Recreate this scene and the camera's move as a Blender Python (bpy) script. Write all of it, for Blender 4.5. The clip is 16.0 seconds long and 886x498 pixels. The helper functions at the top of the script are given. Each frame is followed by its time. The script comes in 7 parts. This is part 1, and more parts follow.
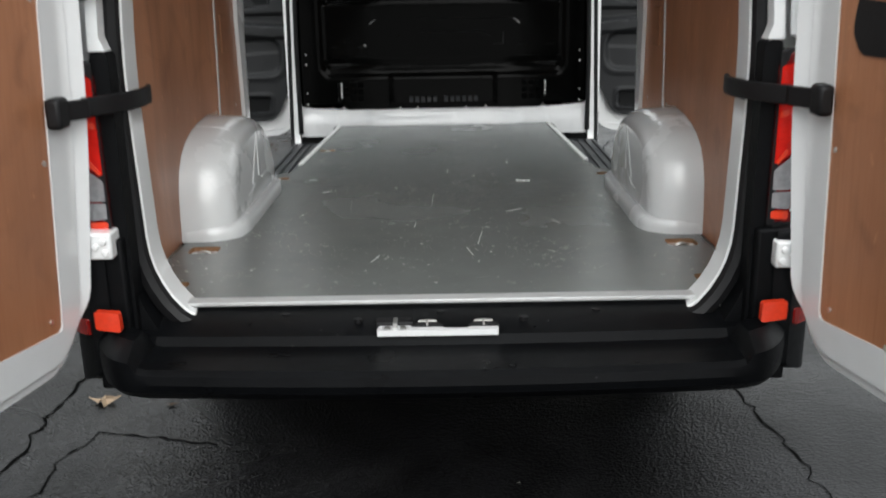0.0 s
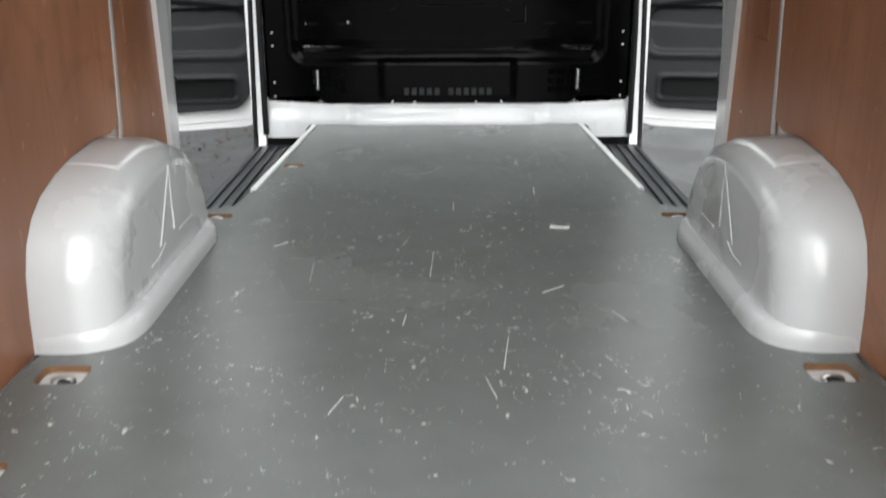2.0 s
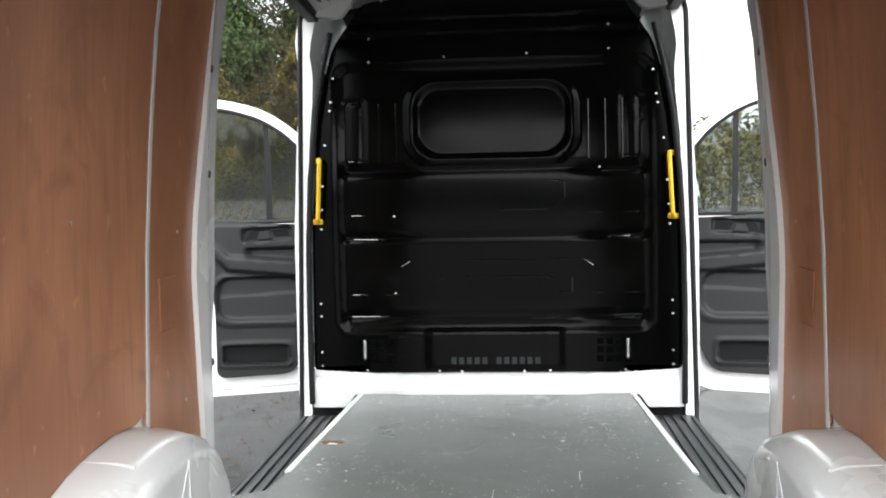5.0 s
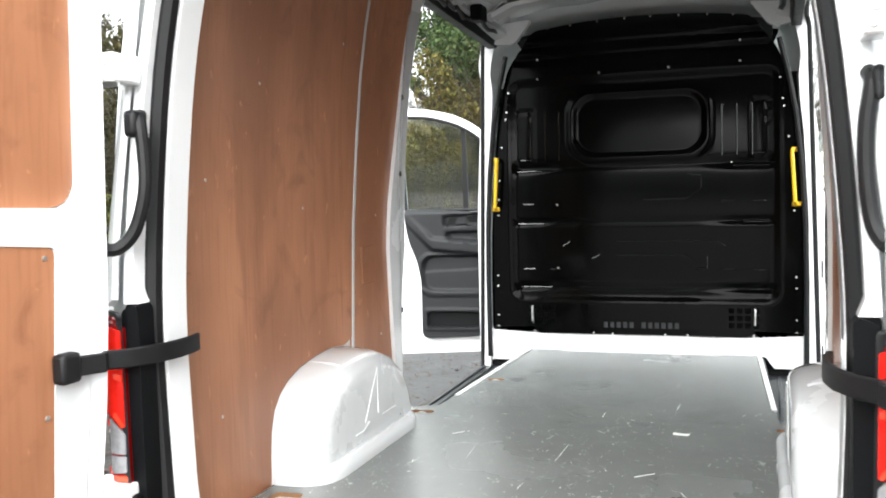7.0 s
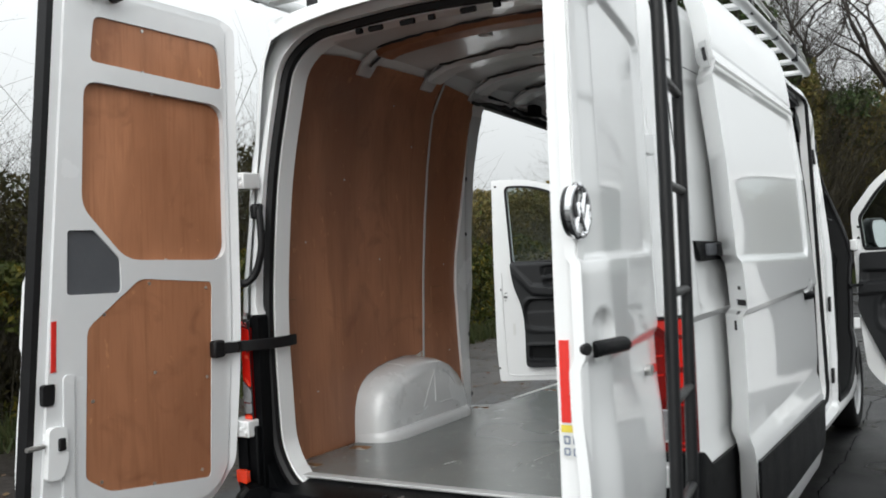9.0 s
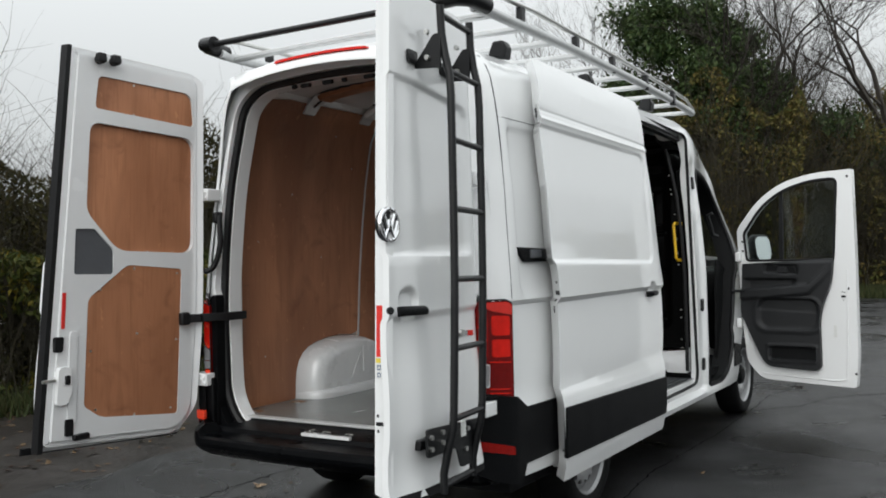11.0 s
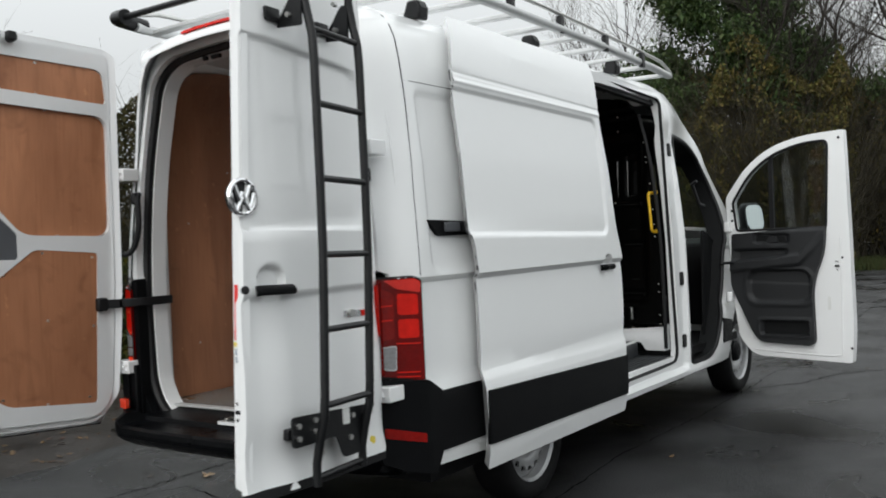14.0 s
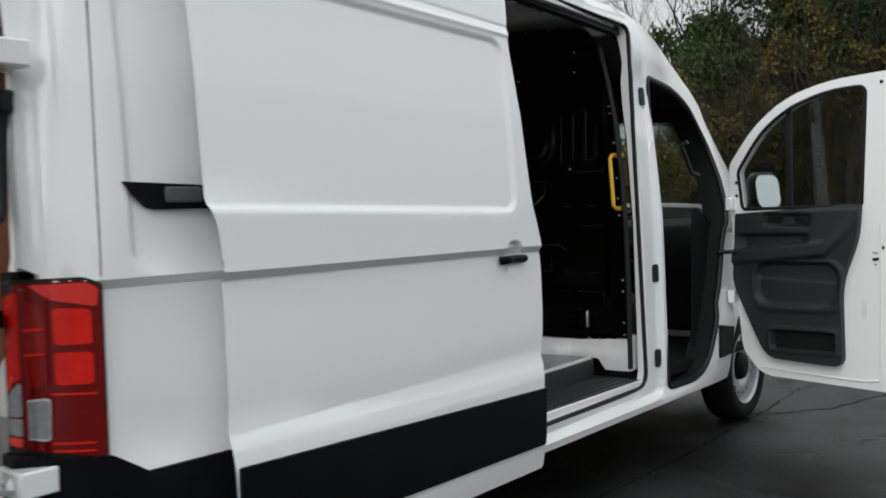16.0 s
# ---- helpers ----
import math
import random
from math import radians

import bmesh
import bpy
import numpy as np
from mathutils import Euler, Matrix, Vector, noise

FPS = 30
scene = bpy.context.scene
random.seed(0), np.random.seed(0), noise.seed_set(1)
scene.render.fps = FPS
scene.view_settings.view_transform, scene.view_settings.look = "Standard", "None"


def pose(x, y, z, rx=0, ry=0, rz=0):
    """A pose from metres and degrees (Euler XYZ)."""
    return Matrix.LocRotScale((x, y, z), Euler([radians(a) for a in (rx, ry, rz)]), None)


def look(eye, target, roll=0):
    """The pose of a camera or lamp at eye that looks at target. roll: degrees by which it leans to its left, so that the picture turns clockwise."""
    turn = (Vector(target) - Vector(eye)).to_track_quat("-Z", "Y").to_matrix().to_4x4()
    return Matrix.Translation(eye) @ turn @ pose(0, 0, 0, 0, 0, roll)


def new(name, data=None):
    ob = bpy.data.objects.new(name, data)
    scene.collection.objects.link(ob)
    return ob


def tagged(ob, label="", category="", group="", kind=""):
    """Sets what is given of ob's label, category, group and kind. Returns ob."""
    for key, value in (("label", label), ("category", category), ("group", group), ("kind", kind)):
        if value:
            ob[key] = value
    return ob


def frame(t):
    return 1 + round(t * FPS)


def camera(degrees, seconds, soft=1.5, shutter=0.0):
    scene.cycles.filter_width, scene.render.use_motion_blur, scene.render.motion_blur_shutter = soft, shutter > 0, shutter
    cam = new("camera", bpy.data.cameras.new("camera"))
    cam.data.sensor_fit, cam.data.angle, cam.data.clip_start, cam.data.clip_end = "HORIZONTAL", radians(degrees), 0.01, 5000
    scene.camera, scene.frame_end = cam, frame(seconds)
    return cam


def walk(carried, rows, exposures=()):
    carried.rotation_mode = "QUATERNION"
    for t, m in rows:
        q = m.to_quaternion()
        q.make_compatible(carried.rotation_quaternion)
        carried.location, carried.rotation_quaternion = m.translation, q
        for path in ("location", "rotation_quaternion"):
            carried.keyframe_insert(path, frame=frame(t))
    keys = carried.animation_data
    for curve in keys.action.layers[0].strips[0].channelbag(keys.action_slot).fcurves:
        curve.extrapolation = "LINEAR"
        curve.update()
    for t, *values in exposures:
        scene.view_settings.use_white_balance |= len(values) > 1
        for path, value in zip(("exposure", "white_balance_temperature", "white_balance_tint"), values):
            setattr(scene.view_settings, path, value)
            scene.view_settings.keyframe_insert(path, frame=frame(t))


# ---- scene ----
cam = camera(51.0, 16.0, soft=1.8, shutter=0.35)
PATH = [
    (0, (0.03, -2.413, 1.458), (0.013, -0.494, 0.896), -1.1),
    (0.5, (0.003, -2.027, 1.408), (0.002, -0.163, 0.683), -0.4),
    (1, (-0.006, -1.684, 1.409), (-0.006, 0.143, 0.595), -0.5),
    (1.5, (0.015, -1.392, 1.416), (-0.027, 0.452, 0.645), -0.4),
    (2, (0.01, -1.188, 1.458), (-0.005, 0.706, 0.816), -0.3),
    (2.5, (0.0, -1.068, 1.511), (0.008, 0.876, 1.04), -0.7),
    (3, (0.032, -1.002, 1.578), (0.009, 0.976, 1.278), -0.4),
    (3.2, (0.027, -1.0, 1.587), (0.015, 0.986, 1.358), -0.4),
    (5.3, (0.133, -1.129, 1.546), (-0.082, 0.855, 1.416), -1.1),
    (5.5, (0.152, -1.204, 1.538), (-0.103, 0.774, 1.4), -1.0),
    (6, (0.227, -1.436, 1.56), (-0.119, 0.525, 1.373), -0.9),
    (6.5, (0.409, -1.711, 1.565), (-0.134, 0.208, 1.415), -1.1),
    (7, (0.624, -2.002, 1.569), (-0.019, -0.114, 1.43), -1.6),
    (7.5, (0.847, -2.291, 1.581), (0.119, -0.432, 1.459), -1.7),
    (8, (1.23, -2.537, 1.552), (0.333, -0.753, 1.456), -1.8),
    (8.5, (1.56, -2.843, 1.531), (0.608, -1.084, 1.524), -2.4),
    (9, (1.866, -3.079, 1.54), (0.847, -1.358, 1.539), -2.8),
    (9.5, (2.221, -3.297, 1.513), (1.17, -1.596, 1.495), -0.8),
    (10, (2.5, -3.574, 1.499), (1.451, -1.871, 1.484), -1.6),
    (10.2, (2.606, -3.644, 1.497), (1.567, -1.934, 1.505), -1.4),
    (12.3, (3.46, -4.155, 1.473), (2.382, -2.47, 1.486), -1.4),
    (12.5, (3.48, -4.117, 1.462), (2.396, -2.437, 1.469), -1.5),
    (13, (3.533, -3.989, 1.444), (2.426, -2.323, 1.435), -1.6),
    (13.5, (3.483, -3.693, 1.436), (2.373, -2.029, 1.431), -1.6),
    (14, (3.429, -3.292, 1.432), (2.285, -1.652, 1.412), -2.8),
    (14.5, (3.4, -2.82, 1.425), (2.236, -1.194, 1.384), -1.4),
    (15, (3.326, -2.321, 1.415), (2.16, -0.697, 1.364), -1.5),
    (15.5, (3.258, -1.819, 1.406), (2.036, -0.236, 1.384), -1.7),
    (16, (3.168, -1.296, 1.401), (1.923, 0.267, 1.333), -2.0),
]
EXPOSURES = [(0, 0.35), (0.5, 0.65), (1.0, 0.95), (1.5, 1.05), (2.0, 0.85), (2.5, 0.65), (3.0, 1.05), (5.5, 1.5), (6.5, 1.65), (7.0, 1.8), (7.5, 1.9), (8.0, 1.5), (8.5, 0.6), (9.0, 0.1), (10.0, -0.2), (12.5, -0.2), (14, -0.2), (15, -0.3), (16, -0.35)]
walk(cam, [(t, look(eye, target, roll)) for t, eye, target, roll in PATH], EXPOSURES)

# ---- light ----
world = bpy.data.worlds.new("overcast")
scene.world = world
world.use_nodes = True
wn, wl = world.node_tree.nodes, world.node_tree.links
sky = wn.new("ShaderNodeTexSky")
sky.sky_type, sky.sun_disc, sky.sun_elevation, sky.sun_rotation = "NISHITA", False, radians(38), radians(200)
sky.air_density, sky.dust_density = 1.0, 4.0
grey = wn.new("ShaderNodeHueSaturation")
grey.inputs["Saturation"].default_value = 0.12
# an overcast vault: brightest overhead, a quarter of that at the horizon
where = wn.new("ShaderNodeTexCoord")
axes = wn.new("ShaderNodeSeparateXYZ")
vault = wn.new("ShaderNodeMapRange")
vault.inputs["From Min"].default_value, vault.inputs["From Max"].default_value = 0.0, 1.0
vault.inputs["To Min"].default_value, vault.inputs["To Max"].default_value = 6.5, 24.0
tint = wn.new("ShaderNodeMix")
tint.data_type, tint.blend_type = "RGBA", "MULTIPLY"
tint.inputs["Factor"].default_value = 1
tint.inputs["A"].default_value = (0.955, 1.0, 1.015, 1)
cloud = wn.new("ShaderNodeMix")
cloud.data_type = "RGBA"
cloud.inputs["Factor"].default_value = 0.85
wl.new(where.outputs["Generated"], axes.inputs[0])
wl.new(axes.outputs["Z"], vault.inputs["Value"])
wl.new(vault.outputs["Result"], tint.inputs["B"])
wl.new(sky.outputs["Color"], grey.inputs["Color"])
wl.new(grey.outputs["Color"], cloud.inputs["A"])
wl.new(tint.outputs["Result"], cloud.inputs["B"])
wl.new(cloud.outputs["Result"], wn["Background"].inputs["Color"])
wn["Background"].inputs["Strength"].default_value = 0.1
sun_data = bpy.data.lights.new("sun", "SUN")
sun_data.energy, sun_data.angle, sun_data.color = 1.5, radians(50), (1, 0.99, 0.97)
sun = new("sun", sun_data)
sun.matrix_world = look((3, -16, 9), (0, 0, 0))


# ---- materials ----
def material(name, base, rough=0.5, metal=0.0, spread=0.12, scale=8.0, stretch=(1, 1, 1), bump=0.0, bump_scale=60.0, coat=0.0, second=None, rough_spread=0.1, spec=0.5):
    """A surface with two scales of uneven colour, uneven gloss and a fine relief."""
    mat = bpy.data.materials.new(name)
    mat.use_nodes = True
    n, l = mat.node_tree.nodes, mat.node_tree.links
    b = n["Principled BSDF"]
    b.inputs["Metallic"].default_value = metal
    b.inputs["Coat Weight"].default_value = coat
    b.inputs["Coat Roughness"].default_value = 0.06
    b.inputs["Specular IOR Level"].default_value = spec
    co = n.new("ShaderNodeTexCoord")
    mp = n.new("ShaderNodeMapping")
    mp.inputs["Scale"].default_value = stretch
    l.new(co.outputs["Object"], mp.inputs["Vector"])
    big = n.new("ShaderNodeTexNoise")
    big.inputs["Scale"].default_value, big.inputs["Detail"].default_value = scale, 6
    fine = n.new("ShaderNodeTexNoise")
    fine.inputs["Scale"].default_value, fine.inputs["Detail"].default_value = scale * 7, 4
    l.new(mp.outputs["Vector"], big.inputs["Vector"])
    l.new(mp.outputs["Vector"], fine.inputs["Vector"])
    both = n.new("ShaderNodeMath")
    both.operation = "MULTIPLY_ADD"
    l.new(fine.outputs["Fac"], both.inputs[0])
    both.inputs[1].default_value = 0.4
    l.new(big.outputs["Fac"], both.inputs[2])
    ramp = n.new("ShaderNodeMapRange")
    ramp.inputs["From Min"].default_value, ramp.inputs["From Max"].default_value = 0.45, 0.95
    l.new(both.outputs[0], ramp.inputs["Value"])
    mix = n.new("ShaderNodeMix")
    mix.data_type = "RGBA"
    dark = second or tuple(c * (1 - 2 * spread) for c in base)
    mix.inputs["A"].default_value = (*dark, 1)
    mix.inputs["B"].default_value = (*base, 1)
    l.new(ramp.outputs["Result"], mix.inputs["Factor"])
    l.new(mix.outputs["Result"], b.inputs["Base Color"])
    rr = n.new("ShaderNodeMapRange")
    rr.inputs["To Min"].default_value, rr.inputs["To Max"].default_value = max(0.02, rough - rough_spread), rough + rough_spread
    l.new(big.outputs["Fac"], rr.inputs["Value"])
    l.new(rr.outputs["Result"], b.inputs["Roughness"])
    if bump:
        tex = n.new("ShaderNodeTexNoise")
        tex.inputs["Scale"].default_value, tex.inputs["Detail"].default_value = bump_scale, 5
        l.new(mp.outputs["Vector"], tex.inputs["Vector"])
        bp = n.new("ShaderNodeBump")
        bp.inputs["Strength"].default_value, bp.inputs["Distance"].default_value = bump, 0.01
        l.new(tex.outputs["Fac"], bp.inputs["Height"])
        l.new(bp.outputs["Normal"], b.inputs["Normal"])
    return mat


PAINT = material("white_paint", (0.83, 0.84, 0.84), 0.30, 0, 0.006, 2.0, coat=1.0, rough_spread=0.01)
PAINT.node_tree.nodes["Principled BSDF"].inputs["Coat Roughness"].default_value = 0.025
PRIMER = material("inner_white_paint", (0.74, 0.75, 0.755), 0.24, 0, 0.03, 3.0, coat=0.6, bump=0.015, bump_scale=30)
PLY_EDGE = material("plywood_edge", (0.27, 0.14, 0.065), 0.7, 0, 0.2, 30)
BULKHEAD = material("black_enamel", (0.0012, 0.0013, 0.0012), 0.13, 0, 0.2, 4, rough_spread=0.05, spec=0.055)
RIDGE_GLOSS = material("glossy_black_enamel", (0.002, 0.002, 0.002), 0.06, 0, 0.1, 6, rough_spread=0.03, spec=0.8)
PLASTIC = material("black_grained_plastic", (0.0042, 0.0046, 0.0054), 0.44, 0, 0.2, 6, bump=0.22, bump_scale=700, spec=0.10)
RUBBER = material("black_rubber", (0.008, 0.008, 0.009), 0.5, 0, 0.2, 10, bump=0.1, bump_scale=300, spec=0.3)
POWDER = material("black_powder_coat", (0.008, 0.0085, 0.0095), 0.36, 0, 0.15, 10, bump=0.12, bump_scale=600, spec=0.35)
TREAD = material("ribbed_step_rubber", (0.026, 0.029, 0.032), 0.42, 0, 0.15, 7, bump=0.15, bump_scale=300)
ALU_DULL = material("dull_aluminium", (0.62, 0.63, 0.63), 0.5, 0.35, 0.08, 14, (1, 8, 1))
STEEL = material("zinc_steel", (0.62, 0.62, 0.6), 0.35, 0.9, 0.1, 20)
CHROME = material("chrome", (0.85, 0.85, 0.86), 0.07, 1.0, 0.03, 5, rough_spread=0.03)
YELLOW = material("yellow_plastic", (0.80, 0.48, 0.015), 0.4, 0, 0.06, 14)
RED = material("red_lens", (0.70, 0.014, 0.007), 0.15, 0, 0.12, 30, coat=0.0, rough_spread=0.05, spec=0.35)
RED_DEEP = material("deep_red_lens", (0.165, 0.002, 0.0015), 0.12, 0, 0.15, 30, coat=0.0, rough_spread=0.04, spec=0.4)
RED_MID = material("dim_red_lens", (0.26, 0.004, 0.002), 0.14, 0, 0.15, 30, rough_spread=0.04, spec=0.4)
RED_PALE = material("pale_red_lens", (0.70, 0.035, 0.025), 0.12, 0, 0.1, 30, rough_spread=0.04, spec=0.5)
CLEAR = material("clear_lens", (0.36, 0.36, 0.37), 0.12, 0.25, 0.15, 60, coat=1, rough_spread=0.05)
ORANGE = material("red_reflector", (0.80, 0.05, 0.015), 0.2, 0, 0.08, 90, coat=0.6)
TAPE = material("red_reflective_tape", (0.72, 0.03, 0.02), 0.35, 0, 0.06, 60)
TRIM = material("grey_door_trim", (0.019, 0.020, 0.0215), 0.55, 0, 0.08, 6, bump=0.12, bump_scale=500, spec=0.3)
# also the colour of the painted shade in the door trim recesses
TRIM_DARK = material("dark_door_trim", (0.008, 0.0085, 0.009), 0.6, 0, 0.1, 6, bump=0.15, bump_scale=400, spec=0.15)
GREY_PATCH = material("grey_panel", (0.085, 0.09, 0.1), 0.6, 0, 0.08, 9, bump=0.1, bump_scale=400)
LABEL_WHITE = material("label_white", (0.75, 0.76, 0.74), 0.45, 0, 0.04, 20)
LABEL_YELLOW = material("label_yellow", (0.75, 0.6, 0.08), 0.45, 0, 0.04, 20)
LABEL_GREY = material("label_print", (0.22, 0.26, 0.34), 0.5, 0, 0.1, 20)
TYRE = material("tyre_rubber", (0.0085, 0.0085, 0.009), 0.6, 0, 0.25, 18, bump=0.2, bump_scale=120, spec=0.12)
RIM = material("silver_wheel_paint", (0.42, 0.425, 0.43), 0.35, 0.5, 0.10, 12)
INSULATION = material("ceiling_sealer", (0.06, 0.06, 0.06), 0.7, 0, 0.3, 9)
MIRROR = material("mirror_glass", (0.9, 0.92, 0.93), 0.03, 1.0, 0.01, 2, rough_spread=0.01)
BARK = material("bark", (0.044, 0.036, 0.028), 0.9, 0, 0.3, 3, (1, 1, 0.3), 0.5, 12)
TWIG = material("twig_bark", (0.060, 0.051, 0.030), 0.9, 0, 0.3, 2)


def island_material(name, colors, rough=0.6, translucent=0.0):
    """Leaves: each island takes its own tone between the given colours."""
    mat = bpy.data.materials.new(name)
    mat.use_nodes = True
    n, l = mat.node_tree.nodes, mat.node_tree.links
    b = n["Principled BSDF"]
    b.inputs["Roughness"].default_value = rough
    b.inputs["Specular IOR Level"].default_value = 0.15
    geo = n.new("ShaderNodeNewGeometry")
    ramp = n.new("ShaderNodeValToRGB")
    els = ramp.color_ramp.elements
    els[0].color, els[1].color = (*colors[0], 1), (*colors[-1], 1)
    for i, c in enumerate(colors[1:-1], 1):
        e = els.new(i / (len(colors) - 1))
        e.color = (*c, 1)
    l.new(geo.outputs["Random Per Island"], ramp.inputs["Fac"])
    l.new(ramp.outputs["Color"], b.inputs["Base Color"])
    return mat


IVY = island_material("ivy_leaves", [(0.0144, 0.0288, 0.0088), (0.032, 0.0592, 0.0176), (0.0496, 0.08, 0.024), (0.072, 0.096, 0.0336)], 0.45)
BROWN_LEAF = island_material("brown_leaves", [(0.036, 0.036, 0.010), (0.125, 0.112, 0.032), (0.16, 0.115, 0.038), (0.075, 0.088, 0.022), (0.10, 0.075, 0.03)], 0.8)
HEDGE_LEAF = island_material("hedge_leaves", [(0.016, 0.015, 0.006), (0.040, 0.038, 0.011), (0.060, 0.047, 0.016), (0.028, 0.035, 0.010)], 0.7)
FAR_HEDGE = island_material("yellowing_hedge_leaves", [(0.05, 0.05, 0.016), (0.12, 0.10, 0.03), (0.17, 0.12, 0.04), (0.07, 0.085, 0.022)], 0.7)
YELLOW_LEAF = island_material("yellow_green_leaves", [(0.018, 0.03, 0.007), (0.06, 0.066, 0.012), (0.03, 0.044, 0.010), (0.17, 0.13, 0.018)], 0.6)
GRASS = island_material("grass_blades", [(0.016, 0.026, 0.008), (0.03, 0.038, 0.011), (0.045, 0.042, 0.018)], 0.7)
LITTER = island_material("leaf_litter", [(0.07, 0.032, 0.02), (0.05, 0.03, 0.02), (0.11, 0.07, 0.035), (0.03, 0.022, 0.018)], 0.7)


def floor_material():
    """Grey phenolic-faced board: fine mesh imprint, broad stains, small scuffs and pale nicks."""
    mat = material("phenolic_floor_board", (0.175, 0.186, 0.180), 0.25, 0, 0.12, 1.6, bump=0.0, rough_spread=0.10, spec=0.5)
    n, l = mat.node_tree.nodes, mat.node_tree.links
    b = n["Principled BSDF"]
    co = n.new("ShaderNodeTexCoord")
    base = b.inputs["Base Color"].links[0].from_socket
    # pale nicks and drag marks: sparse irregular spots of several sizes
    warp = n.new("ShaderNodeTexNoise")
    warp.inputs["Scale"].default_value, warp.inputs["Detail"].default_value = 30, 4
    l.new(co.outputs["Object"], warp.inputs["Vector"])
    bend = n.new("ShaderNodeMix")
    bend.data_type, bend.blend_type = "RGBA", "LINEAR_LIGHT"
    bend.inputs["Factor"].default_value = 0.035
    l.new(co.outputs["Object"], bend.inputs["A"])
    l.new(warp.outputs["Color"], bend.inputs["B"])
    crowd = n.new("ShaderNodeTexNoise")
    crowd.inputs["Scale"].default_value, crowd.inputs["Detail"].default_value = 2.6, 3
    l.new(co.outputs["Object"], crowd.inputs["Vector"])
    dense = n.new("ShaderNodeMapRange")
    dense.inputs["From Min"].default_value, dense.inputs["From Max"].default_value = 0.42, 0.62
    dense.inputs["To Min"].default_value = 0.55
    l.new(crowd.outputs["Fac"], dense.inputs["Value"])
    last = base
    for scale, stretch, most, turn in ((10, (1, 1, 0), 0.08, 0), (27, (1, 1, 0), 0.17, 0.4), (8, (1, 0.16, 0), 0.085, 0.3), (9, (0.2, 1, 0), 0.075, 0.2), (6, (1, 0.07, 0), 0.06, -0.25), (7, (1, 0.03, 0), 0.05, 0.05), (9, (1, 0.025, 0), 0.05, -0.12), (60, (1, 1, 0), 0.26, 0.7), (14, (1, 0.08, 0), 0.09, -0.9), (16, (1, 0.06, 0), 0.08, 1.1), (110, (1, 1, 0), 0.26, 0.2), (20, (1, 0.09, 0), 0.10, 0.6)):
        mp = n.new("ShaderNodeMapping")
        mp.inputs["Scale"].default_value, mp.inputs["Rotation"].default_value = stretch, (0, 0, turn)
        l.new(bend.outputs["Result"], mp.inputs["Vector"])
        cell = n.new("ShaderNodeTexVoronoi")
        cell.inputs["Scale"].default_value = scale
        l.new(mp.outputs["Vector"], cell.inputs["Vector"])
        size = n.new("ShaderNodeMath")
        size.operation = "POWER"
        l.new(cell.outputs["Color"], size.inputs[0])
        size.inputs[1].default_value = 2.6
        few = n.new("ShaderNodeMath")
        few.operation = "MULTIPLY"
        l.new(size.outputs[0], few.inputs[0])
        l.new(dense.outputs["Result"], few.inputs[1])
        lim = n.new("ShaderNodeMath")
        lim.operation = "MULTIPLY"
        l.new(few.outputs[0], lim.inputs[0])
        lim.inputs[1].default_value = most * 1.5
        gap = n.new("ShaderNodeMath")
        gap.operation = "SUBTRACT"
        l.new(lim.outputs[0], gap.inputs[0])
        l.new(cell.outputs["Distance"], gap.inputs[1])
        pick = n.new("ShaderNodeMapRange")
        pick.inputs["From Min"].default_value, pick.inputs["From Max"].default_value = 0.0, 0.02
        l.new(gap.outputs[0], pick.inputs["Value"])
        mix = n.new("ShaderNodeMix")
        mix.data_type = "RGBA"
        l.new(pick.outputs["Result"], mix.inputs["Factor"])
        l.new(last, mix.inputs["A"])
        mix.inputs["B"].default_value = (0.54, 0.54, 0.52, 1)
        last = mix.outputs["Result"]
    l.new(last, b.inputs["Base Color"])
    # imprint of a fine diagonal mesh
    rot = n.new("ShaderNodeMapping")
    rot.inputs["Rotation"].default_value = (0, 0, radians(45))
    rot.inputs["Scale"].default_value = (1, 1, 0)
    l.new(co.outputs["Object"], rot.inputs["Vector"])
    mesh_tex = n.new("ShaderNodeTexVoronoi")
    mesh_tex.inputs["Scale"].default_value, mesh_tex.inputs["Randomness"].default_value = 150, 0.0
    l.new(rot.outputs["Vector"], mesh_tex.inputs["Vector"])
    bp = n.new("ShaderNodeBump")
    bp.inputs["Strength"].default_value, bp.inputs["Distance"].default_value = 0.25, 0.002
    l.new(mesh_tex.outputs["Distance"], bp.inputs["Height"])
    l.new(bp.outputs["Normal"], b.inputs["Normal"])
    return mat


